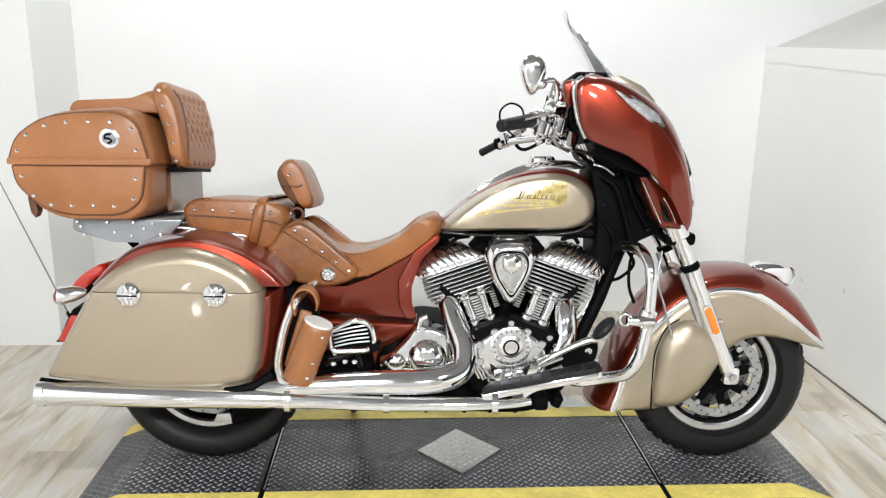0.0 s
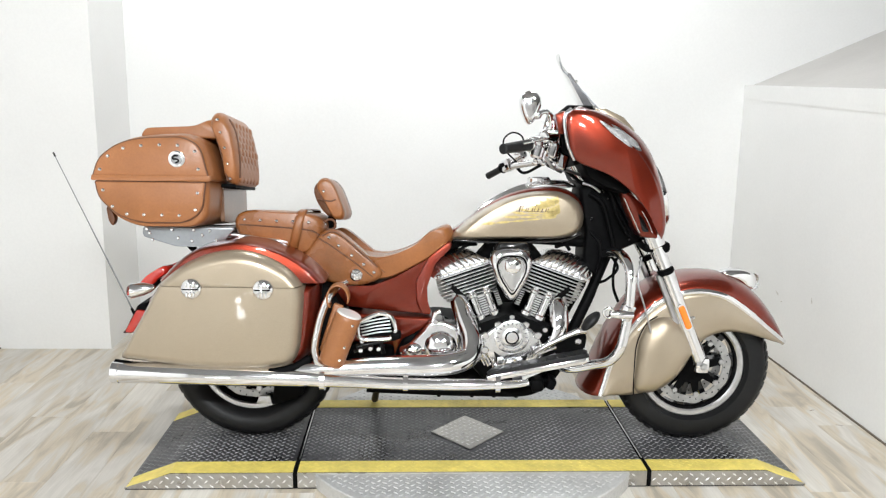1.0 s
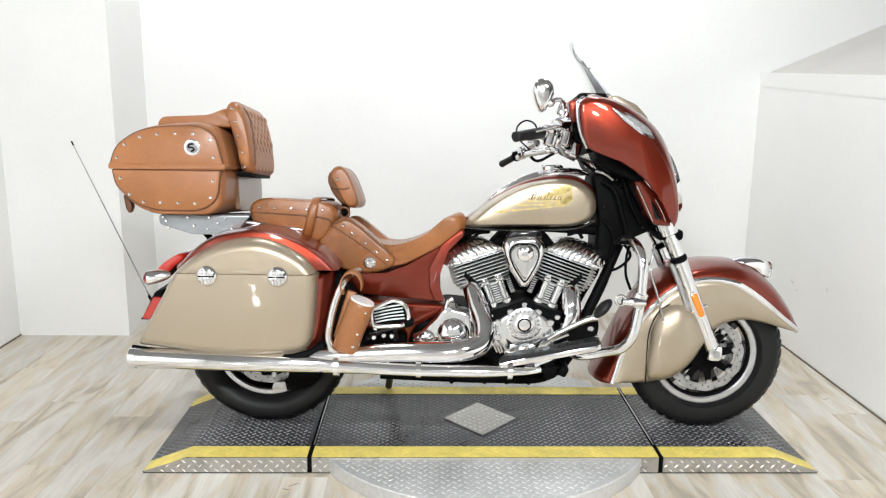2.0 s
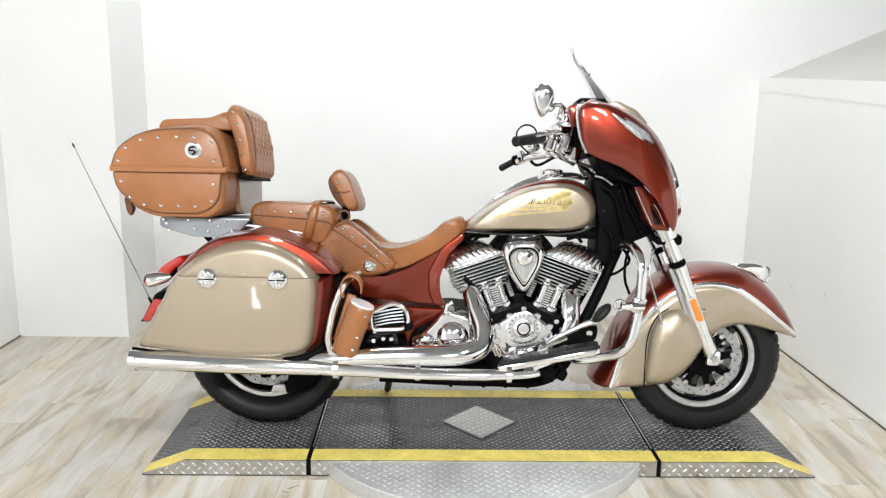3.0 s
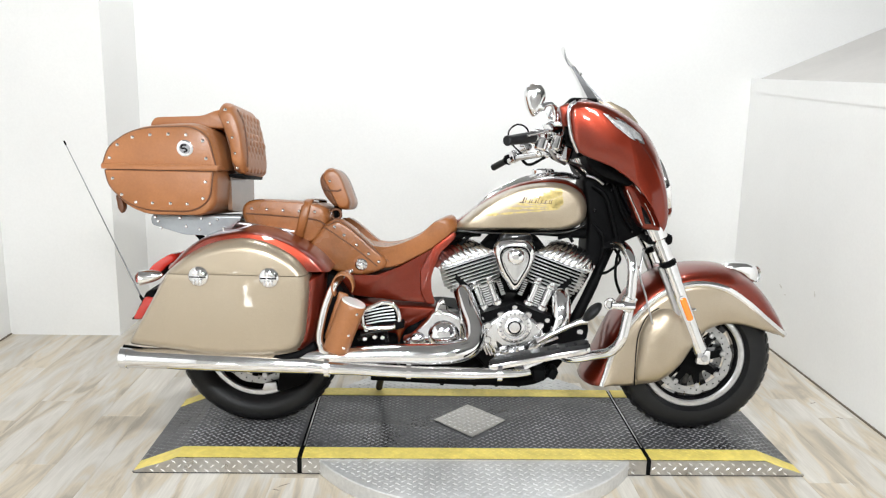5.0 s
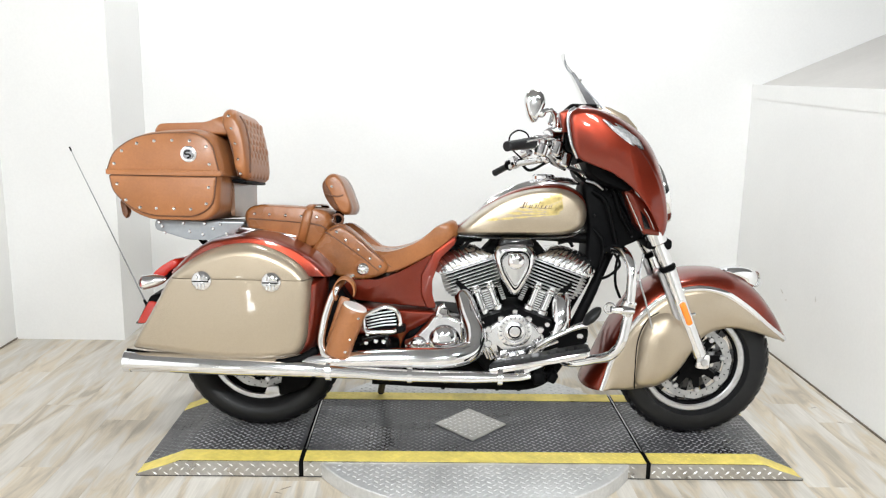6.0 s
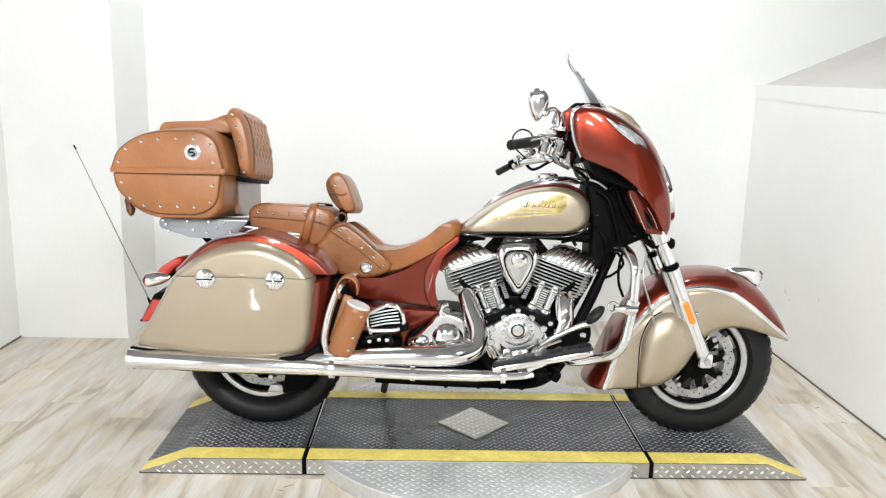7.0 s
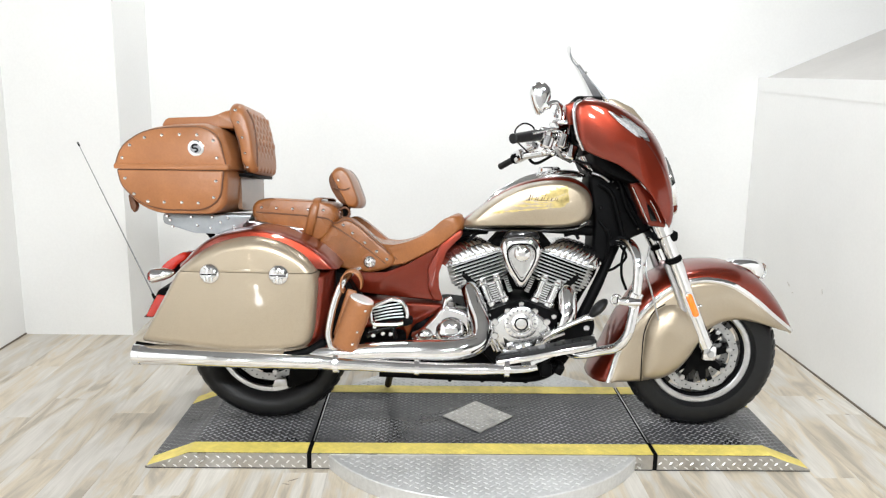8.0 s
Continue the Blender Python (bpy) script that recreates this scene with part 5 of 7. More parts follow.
    # chevron plate
    for s in (-1, 1):
        bm = bmesh.new()
        o = [(0.10, 0.528), (0.10, 0.492), (0.10 + s * 0.122, 0.448), (0.10 + s * 0.128, 0.482)]
        ring_join(bm, [at_y(o, -0.232), at_y(o, -0.185)])
        part("chevron_plate", bm, BLACK, case, smooth=False)
        bolt(case, (0.10 + s * 0.112, -0.232, 0.470), r=0.009)
    bolt(case, (0.10, -0.232, 0.513), r=0.009)
    # cam cover with stepped ring
    bm = bmesh.new()
    o = spline([(0.008, 0.452), (0.055, 0.487), (0.10, 0.500), (0.145, 0.488), (0.187, 0.455), (0.205, 0.405), (0.180, 0.362), (0.150, 0.338), (0.053, 0.340), (0.022, 0.372), (0.0, 0.41)], 44, True)
    pillow(bm, o, -0.242, -0.19, 0.014, 0.012, 4, both=False)
    cam_cover = part("cam_cover", bm, POLISH, case, "polished cam cover with round badge", angle=50)
    cx, cz = 0.100, 0.449
    for prof, mat, nm in (([(-0.238, 0.060), (-0.252, 0.058), (-0.254, 0.054), (-0.254, 0.040), (-0.248, 0.038), (-0.248, 0.01)], POLISH, "badge_ring"), ([(-0.246, 0.034), (-0.257, 0.033), (-0.259, 0.030), (-0.259, 0.005)], POLISH, "badge"), ([(-0.2585, 0.024), (-0.2605, 0.023), (-0.2605, 0.019), (-0.2585, 0.018)], BLACK, "badge_groove")):
        bm = bmesh.new()
        lathe(bm, prof, (cx, 0, cz), seg=40)
        part(nm, bm, mat, cam_cover, angle=35)
    for i in range(20):
        t = 2 * math.pi * i / 20
        bm = bmesh.new()
        box(bm, (0, 0, 0), (0.004, 0.0015, 0.009), 0.0, Matrix.Translation((cx + 0.048 * math.cos(t), -0.2548, cz + 0.048 * math.sin(t))) @ Matrix.Rotation(math.pi / 2 - t, 4, "Y"))
        part("badge_mark", bm, ALLOY, cam_cover, smooth=False)
    for p in ((0.012, 0.45), (0.055, 0.487), (0.145, 0.488), (0.188, 0.452), (0.198, 0.40), (0.012, 0.40), (0.05, 0.345), (0.155, 0.343)):
        bm = bmesh.new()
        rod(bm, (p[0], -0.20, p[1]), (p[0], -0.246, p[1]), 0.013, seg=16, chamfer=0.003)
        part("cover_boss", bm, CHROME, cam_cover, angle=40)
    for k, (x, z) in enumerate(((0.065, 0.362), (0.098, 0.350), (0.130, 0.360))):
        bm = bmesh.new()
        box(bm, (x, -0.238, z), (0.026, 0.02, 0.034), 0.007)
        part("cover_step", bm, POLISH, cam_cover, angle=40)
    # raised black plates that paint in the dark of two recesses
    for o in ([(0.040, 0.398), (0.066, 0.378), (0.072, 0.352), (0.052, 0.356)], [(0.160, 0.398), (0.134, 0.378), (0.128, 0.352), (0.148, 0.356)]):
        bm = bmesh.new()
        pillow(bm, rounded(o, 0.005, 3), -0.2445, -0.23, 0.002, 0.002, 2, both=False)
        part("cover_recess", bm, BLACK_GLOSS, cam_cover, angle=40)
    # cast ribs behind the cover
    for k in range(3):
        plain_tube("case_rib", [(-0.01 - 0.012 * k, -0.195 + 0.01 * k, 0.455), (0.0 - 0.012 * k, -0.205 + 0.01 * k, 0.40), (0.03 - 0.012 * k, -0.205 + 0.01 * k, 0.335)], 0.010, CHROME, case, seg=10)
    # air cleaner
    o = spline([(0.022, 0.712), (0.045, 0.742), (0.095, 0.750), (0.142, 0.742), (0.162, 0.712), (0.158, 0.665), (0.130, 0.605), (0.098, 0.560), (0.066, 0.598), (0.034, 0.655)], 52, True)
    bm = bmesh.new()
    pillow(bm, o, -0.238, -0.12, 0.030, 0.022, 6, both=False)
    air = part("air_cleaner", bm, CHROME, bike, "chrome teardrop air cleaner cover", angle=60)
    oi = [(0.096 + (x - 0.096) * 0.58, 0.668 + (z - 0.672) * 0.58) for x, z in o]
    bm = bmesh.new()
    rows = [at_y([(0.096 + (x - 0.096) * k, 0.668 + (z - 0.668) * k) for x, z in oi], y) for k, y in ((1.10, -0.236), (1.06, -0.245), (0.98, -0.245), (0.94, -0.238), (0.90, -0.236))]
    ring_join(bm, rows)
    part("cover_insert", bm, CHROME, air, angle=30)
    # black ring round the insert, widened to paint in a dark reflection
    bm = bmesh.new()
    rows = [at_y([(0.096 + (x - 0.096) * k, 0.664 + (z - 0.664) * k) for x, z in oi], y) for k, y in ((1.24, -0.2362), (1.23, -0.2390), (1.11, -0.2390), (1.10, -0.2362))]
    ring_join(bm, rows)
    part("insert_gasket", bm, BLACK, air, angle=30)
    bm = bmesh.new()
    lathe(bm, [(-0.235, 0.030), (-0.250, 0.028), (-0.256, 0.020), (-0.258, 0.006)], (0.096, 0, 0.690), seg=32)
    part("cover_badge", bm, CHROME, air, angle=50)
    bm = bmesh.new()
    pillow(bm, rounded([(0.03, 0.735), (0.05, 0.765), (0.145, 0.765), (0.160, 0.735)], 0.012, 4), -0.225, -0.08, 0.02, 0.012, 4)
    part("intake_trim", bm, BLACK_GLOSS, air, angle=50)
    bm = bmesh.new()
    pillow(bm, rounded([(-0.02, 0.70), (0.03, 0.76), (0.17, 0.76), (0.22, 0.70), (0.14, 0.53), (0.06, 0.53)], 0.02, 3), -0.11, 0.11, 0.02, 0.02, 3)
    part("manifold", bm, GAP, air, angle=50)
    # top black spars above the heads
    for s in (-1, 1):
        plain_tube("backbone_tube", [(-0.16, s * 0.07, 0.715), (-0.05, s * 0.07, 0.765), (0.15, s * 0.07, 0.77), (0.36, s * 0.06, 0.76)], 0.018, BLACK, bike, seg=12)
    plain_tube("plug_lead", [(0.25, -0.13, 0.745), (0.28, -0.16, 0.753), (0.295, -0.155, 0.735)], 0.006, BLACK, bike, seg=8)
    plain_tube("plug_lead", [(-0.02, -0.10, 0.75), (-0.06, -0.15, 0.745), (-0.09, -0.15, 0.715)], 0.006, BLACK, bike, seg=8)
    # gear cover behind the crankcase
    o = rounded([(-0.285, 0.372), (-0.245, 0.405), (-0.20, 0.448), (-0.172, 0.490), (-0.135, 0.492), (-0.075, 0.466), (-0.06, 0.372), (-0.10, 0.355), (-0.26, 0.360)], 0.018, 4)
    bm = bmesh.new()
    pillow(bm, o, -0.212, -0.14, 0.016, 0.014, 4, both=False)
    gear = part("gear_cover", bm, CHROME, bike, "chrome gearbox side cover", angle=50)
    bm = bmesh.new()
    lathe(bm, [(-0.20, 0.056), (-0.222, 0.055), (-0.236, 0.046), (-0.244, 0.030), (-0.246, 0.008)], (-0.138, 0, 0.400), seg=36)
    part("gear_dome", bm, CHROME, gear, angle=50)
    bm = bmesh.new()
    lathe(bm, [(-0.20, 0.028), (-0.218, 0.027), (-0.226, 0.020), (-0.229, 0.005)], (-0.228, 0, 0.386), seg=28)
    part("gear_boss", bm, CHROME, gear, angle=50)
    for p in ((-0.155, 0.488), (-0.26, 0.375), (-0.075, 0.456)):
        bolt(gear, (p[0], -0.212, p[1]), r=0.010, h=0.010)
    plain_tube("cover_tab", [(-0.165, -0.20, 0.485), (-0.156, -0.20, 0.512), (-0.140, -0.20, 0.520)], 0.009, CHROME, gear, seg=10)


engine()


# ---- exhaust ----
def exhaust():
    bm = bmesh.new()
    tube(bm, [(-0.088, -0.08, 0.585), (-0.077, -0.15, 0.550), (-0.057, -0.205, 0.498), (-0.033, -0.255, 0.435), (-0.042, -0.285, 0.393), (-0.11, -0.315, 0.376), (-0.34, -0.325, 0.368), (-0.56, -0.33, 0.356), (-0.70, -0.33, 0.352)], [0.031, 0.034, 0.036, 0.037, 0.035, 0.031, 0.028, 0.026, 0.024], 28, 90)
    pipe = part("exhaust_pipe", bm, CHROME, bike, "chrome exhaust pipe and heat shield", angle=60)
    bm = bmesh.new()
    tube(bm, [(-0.005, -0.30, 0.44), (-0.02, -0.312, 0.40), (-0.07, -0.34, 0.37)], 0.004, seg=8)
    part("shield_edge", bm, BLACK, pipe, angle=60)
    bm = bmesh.new()
    tube(bm, [(0.262, -0.08, 0.575), (0.262, -0.16, 0.535), (0.262, -0.195, 0.47), (0.235, -0.20, 0.385), (0.19, -0.22, 0.33), (0.12, -0.28, 0.315)], [0.033, 0.034, 0.033, 0.028, 0.025], 28, 56)
    part("exhaust_header", bm, CHROME, bike, "chrome front exhaust header", angle=60)
    bm = bmesh.new()
    tube(bm, [(0.152, -0.335, 0.322), (0.12, -0.335, 0.316), (0.0, -0.335, 0.313), (-0.30, -0.338, 0.316), (-0.50, -0.34, 0.326), (-0.60, -0.342, 0.332), (-0.90, -0.345, 0.340), (-1.185, -0.348, 0.347)], [0.010, 0.020, 0.0215, 0.022, 0.030, 0.034, 0.034, 0.035], 24, 80)
    muff = part("muffler", bm, CHROME, bike, "long chrome muffler", angle=60)
    bm = bmesh.new()
    rod(bm, (-1.17, -0.348, 0.3465), (-1.198, -0.348, 0.3472), 0.0365, seg=28, chamfer=0.003)
    part("muffler_tip", bm, CHROME, muff, angle=40)
    bm = bmesh.new()
    rod(bm, (-1.14, -0.348, 0.3465), (-1.1995, -0.348, 0.3472), 0.026, seg=24)
    part("muffler_bore", bm, GAP, muff, angle=40)
    for x in (-0.52, -0.25, 0.05):
        bm = bmesh.new()
        lathe(bm, [(-0.008, 0.0), (-0.008, 0.029 if x > -0.4 else 0.036), (0.008, 0.029 if x > -0.4 else 0.036), (0.008, 0.0)], (0, 0, 0), seg=28)
        bmesh.ops.transform(bm, matrix=pose(x, -0.338, 0.318 if x > -0.4 else 0.327, 0, 0, 90), verts=bm.verts)
        part("muffler_clamp", bm, CHROME, muff, angle=40)
    # far side muffler
    bm = bmesh.new()
    tube(bm, [(0.05, 0.28, 0.315), (-0.30, 0.338, 0.316), (-0.60, 0.342, 0.332), (-1.205, 0.348, 0.347)], [0.02, 0.024, 0.036, 0.037], 20, 40)
    part("muffler", bm, CHROME, bike, "long chrome muffler", angle=60)


exhaust()


# ---- floorboards, pedals, guards ----
def boards():
    for s in (-1, 1):
        m = Matrix.Translation((0.183, s * 0.330, 0.376)) @ Matrix.Rotation(math.radians(-12.5), 4, "Y")
        o = rounded([(-0.176, -0.012), (0.160, -0.024), (0.168, 0.030), (-0.155, 0.030)], 0.018, 5)
        bm = bmesh.new()
        ring_join(bm, [[m @ V((x * k, y * k, h)) for x, y in o] for h, k in ((0.004, 1.0), (0.014, 1.0), (0.018, 0.96))])
        board = part("floorboard", bm, RUBBER, bike, "black rubber rider floorboard, chrome edged", angle=50)
        bm = bmesh.new()
        ring_join(bm, [[m @ V((x * k, y * k, h)) for x, y in o] for h, k in ((-0.015, 0.96), (-0.012, 1.015), (0.003, 1.025), (0.0038, 1.0))])
        part("board_tray", bm, CHROME, board, "chrome floorboard tray", angle=50)
        for k in range(9):
            bm = bmesh.new()
            box(bm, (-0.12 + 0.03 * k, 0, 0.019), (0.010, 0.032, 0.003), 0.001, m)
            part("board_rib", bm, RUBBER, board, angle=40)
    # brake pedal and plate
    bm = bmesh.new()
    pillow(bm, rounded([(0.225, 0.415), (0.345, 0.480), (0.355, 0.44), (0.348, 0.40), (0.20, 0.365)], 0.012, 3), -0.235, -0.215, 0.006, 0.006, 3)
    plate = part("pedal_plate", bm, BLACK, bike, angle=40)
    bm = bmesh.new()
    tube(bm, [(0.178, -0.27, 0.405), (0.215, -0.275, 0.430), (0.315, -0.285, 0.482), (0.34, -0.288, 0.487)], [0.012, 0.009, 0.009, 0.012], 12)
    pedal = part("brake_pedal", bm, CHROME, bike, "chrome brake pedal with rubber pad", angle=60)
    bm = bmesh.new()
    m = Matrix.Translation((0.352, -0.295, 0.520)) @ Matrix.Rotation(math.radians(-48), 4, "Y")
    ball(bm, (0, 0, 0), 0.041, (1.0, 0.72, 0.42), 20)
    bmesh.ops.transform(bm, matrix=m, verts=bm.verts)
    part("pedal_pad", bm, RUBBER, pedal, angle=40)
    bolt(plate, (0.325, -0.235, 0.432), r=0.011)
    bolt(plate, (0.348, -0.235, 0.405), r=0.007)
    for z in (0.40, 0.375):
        plain_tube("pedal_link", [(0.19, -0.245, z - 0.01), (0.25, -0.245, z + 0.015)], 0.006, CHROME, pedal, seg=8, smooth=False)
    # front crash bar
    for s in (-1, 1):
        bar = plain_tube("crash_bar", [(0.42, s * 0.09, 0.700), (0.435, s * 0.17, 0.728), (0.455, s * 0.255, 0.728), (0.470, s * 0.30, 0.690), (0.472, s * 0.31, 0.60), (0.464, s * 0.31, 0.50), (0.450, s * 0.31, 0.43), (0.425, s * 0.29, 0.385), (0.37, s * 0.24, 0.350), (0.30, s * 0.20, 0.325), (0.262, s * 0.15, 0.325)], 0.0165, CHROME, bike, "chrome engine guard bar", seg=16, n=64)
        plain_tube("guard_peg", [(0.405, s * 0.335, 0.556), (0.44, s * 0.335, 0.554), (0.48, s * 0.33, 0.552)], [0.012, 0.015, 0.012], CHROME, bar, seg=12)
        plain_tube("peg_clamp", [(0.456, s * 0.31, 0.535), (0.47, s * 0.315, 0.578)], 0.024, CHROME, bar, seg=14, smooth=False)
        plain_tube("peg_ring", [(0.400 + 0.016 * math.cos(t), s * 0.338, 0.560 + 0.016 * math.sin(t)) for t in np.linspace(0, 2 * math.pi, 17)], 0.0045, CHROME, bar, seg=8, smooth=False)
        plain_tube("guard_strut", [(0.475, s * 0.30, 0.67), (0.505, s * 0.20, 0.655), (0.535, s * 0.12, 0.635)], 0.006, CHROME, bar, seg=8)
    # rear bag guard hoop, near and far
    for s in (-1, 1):
        plain_tube("bag_guard", [(-0.46, s * 0.22, 0.62), (-0.475, s * 0.29, 0.622), (-0.497, s * 0.325, 0.603), (-0.520, s * 0.335, 0.55), (-0.538, s * 0.34, 0.48), (-0.545, s * 0.34, 0.415), (-0.530, s * 0.34, 0.380), (-0.50, s * 0.33, 0.372), (-0.46, s * 0.25, 0.37)], 0.0125, CHROME, bike, "chrome saddlebag guard", seg=14, n=56)
    # passenger board folded up behind the engine
    bm = bmesh.new()
    o = rounded([(-0.415, 0.452), (-0.31, 0.437), (-0.288, 0.46), (-0.292, 0.512), (-0.33, 0.532), (-0.41, 0.512)], 0.02, 4)

    def tilt(x, z, turn=math.radians(11)):
        dx, dz = x + 0.35, z - 0.482
        return -0.35 + dx * math.cos(turn) - dz * math.sin(turn), 0.482 + dx * math.sin(turn) + dz * math.cos(turn)
    o = [tilt(x, z) for x, z in o]
    tube(bm, [(x, -0.275, z) for x, z in o + o[:1]], 0.0075, 10, smooth=False)
    fold = part("passenger_board", bm, CHROME, bike, "folded chrome passenger board", angle=60)
    bm = bmesh.new()
    pillow(bm, [(-0.352 + (x + 0.352) * 0.9, 0.484 + (z - 0.484) * 0.88) for x, z in o], -0.268, -0.245, 0.006, 0.006, 3)
    part("board_pad", bm, BLACK, fold, angle=40)
    for k in range(5):
        run = [tilt(-0.402, 0.465 + 0.0105 * k), tilt(-0.35, 0.466 + 0.011 * k), tilt(-0.303, 0.462 + 0.0118 * k)]
        plain_tube("pad_rib", [(x, -0.273, z) for x, z in run], 0.0027, SATIN, fold, seg=8)
    bm = bmesh.new()
    pillow(bm, rounded([(-0.305, 0.47), (-0.272, 0.468), (-0.268, 0.448), (-0.30, 0.437)], 0.008, 3), -0.285, -0.24, 0.008, 0.006, 3)
    part("board_stop", bm, BLACK, fold, angle=40)
    for a, b in (((-0.42, -0.25, 0.41), (-0.30, -0.25, 0.44)), ((-0.43, -0.24, 0.39), (-0.36, -0.24, 0.425)), ((-0.37, -0.24, 0.40), (-0.37, -0.25, 0.46)), ((-0.33, -0.24, 0.385), (-0.34, -0.25, 0.44))):
        plain_tube("board_link", [a, b], 0.009, BLACK_GLOSS, fold, seg=10, smooth=False)
    for x, z in ((-0.405, 0.398), (-0.372, 0.405), (-0.345, 0.404), (-0.40, 0.43)):
        bolt(fold, (x, -0.255, z), r=0.008)
    # black fillers added to darken the gap behind the bag guard, and the black swing arm behind
    for s in (-1, 1):
        bm = bmesh.new()
        pillow(bm, rounded([(-0.60, 0.37), (-0.60, 0.615), (-0.515, 0.615), (-0.455, 0.52), (-0.455, 0.37)], 0.02, 3), s * 0.225, s * 0.12, 0.01, 0.008, 3)
        part("guard_panel", bm, BLACK, bike, "black filler for the dark gap between bag and side cover", angle=40)
    bm = bmesh.new()
    pillow(bm, rounded([(-0.80, 0.25), (-0.80, 0.34), (-0.42, 0.39), (-0.30, 0.38), (-0.30, 0.30), (-0.45, 0.28)], 0.02, 3), -0.15, 0.15, 0.02, 0.01, 3)
    part("swing_arm", bm, BLACK, bike, angle=40)


boards()


# ---- red side covers ----
def side_covers():
    for s in (-1, 1):
        o = rounded([(-0.56, 0.60), (-0.38, 0.60), (-0.30, 0.632), (-0.16, 0.716), (-0.105, 0.765), (-0.115, 0.745), (-0.166, 0.690), (-0.199, 0.60), (-0.197, 0.54), (-0.176, 0.498), (-0.30, 0.506), (-0.47, 0.524), (-0.52, 0.56)], 0.010, 3)
        if s > 0:
            o = rounded([(-0.56, 0.60), (-0.38, 0.60), (-0.33, 0.61), (-0.33, 0.54), (-0.47, 0.524), (-0.52, 0.56)], 0.010, 3)
        bm = bmesh.new()
        pillow(bm, o, s * 0.165, s * 0.06, 0.022, 0.012, 5, both=False)
        cover = part("side_cover", bm, RED, bike, "dark red frame side cover", angle=60)
        if s > 0:
            continue
        bm = bmesh.new()
        o = rounded([(-0.180, 0.712), (-0.112, 0.765), (-0.102, 0.75), (-0.158, 0.69), (-0.187, 0.60), (-0.185, 0.545), (-0.170, 0.50), (-0.203, 0.50), (-0.223, 0.545), (-0.226, 0.62)], 0.010, 3)
        pillow(bm, o, s * 0.176, s * 0.14, 0.012, 0.008, 4, both=False)
        part("cover_flange", bm, RED, cover, angle=60)
        bm = bmesh.new()
        o = rounded([(-0.50, 0.508), (-0.30, 0.496), (-0.165, 0.490), (-0.19, 0.455), (-0.245, 0.415), (-0.285, 0.37), (-0.27, 0.335), (-0.46, 0.335), (-0.49, 0.42)], 0.012, 3)
        # tilted to face downward: the shade on this cover is put into its shape
        pillow(bm, o, s * 0.15, s * 0.04, 0.018, 0.012, 5, both=False, lean=-0.45)
        part("lower_cover", bm, RED, bike, "dark red lower side cover", angle=60)


side_covers()


# ---- seats ----
def leather_part(name, o, y0, y1, ry, inset, parent, label="", steps=7, both=True, mat=None):
    bm = bmesh.new()
    pillow(bm, o, y0, y1, ry, inset, steps, both)
    return part(name, bm, mat or LEATHER, parent, label, angle=70)


def seams(parent, pts, y, r=0.0028):
    return plain_tube("piping", [(x, y, z) for x, z in pts], r, LEATHER_DARK, parent, seg=6)


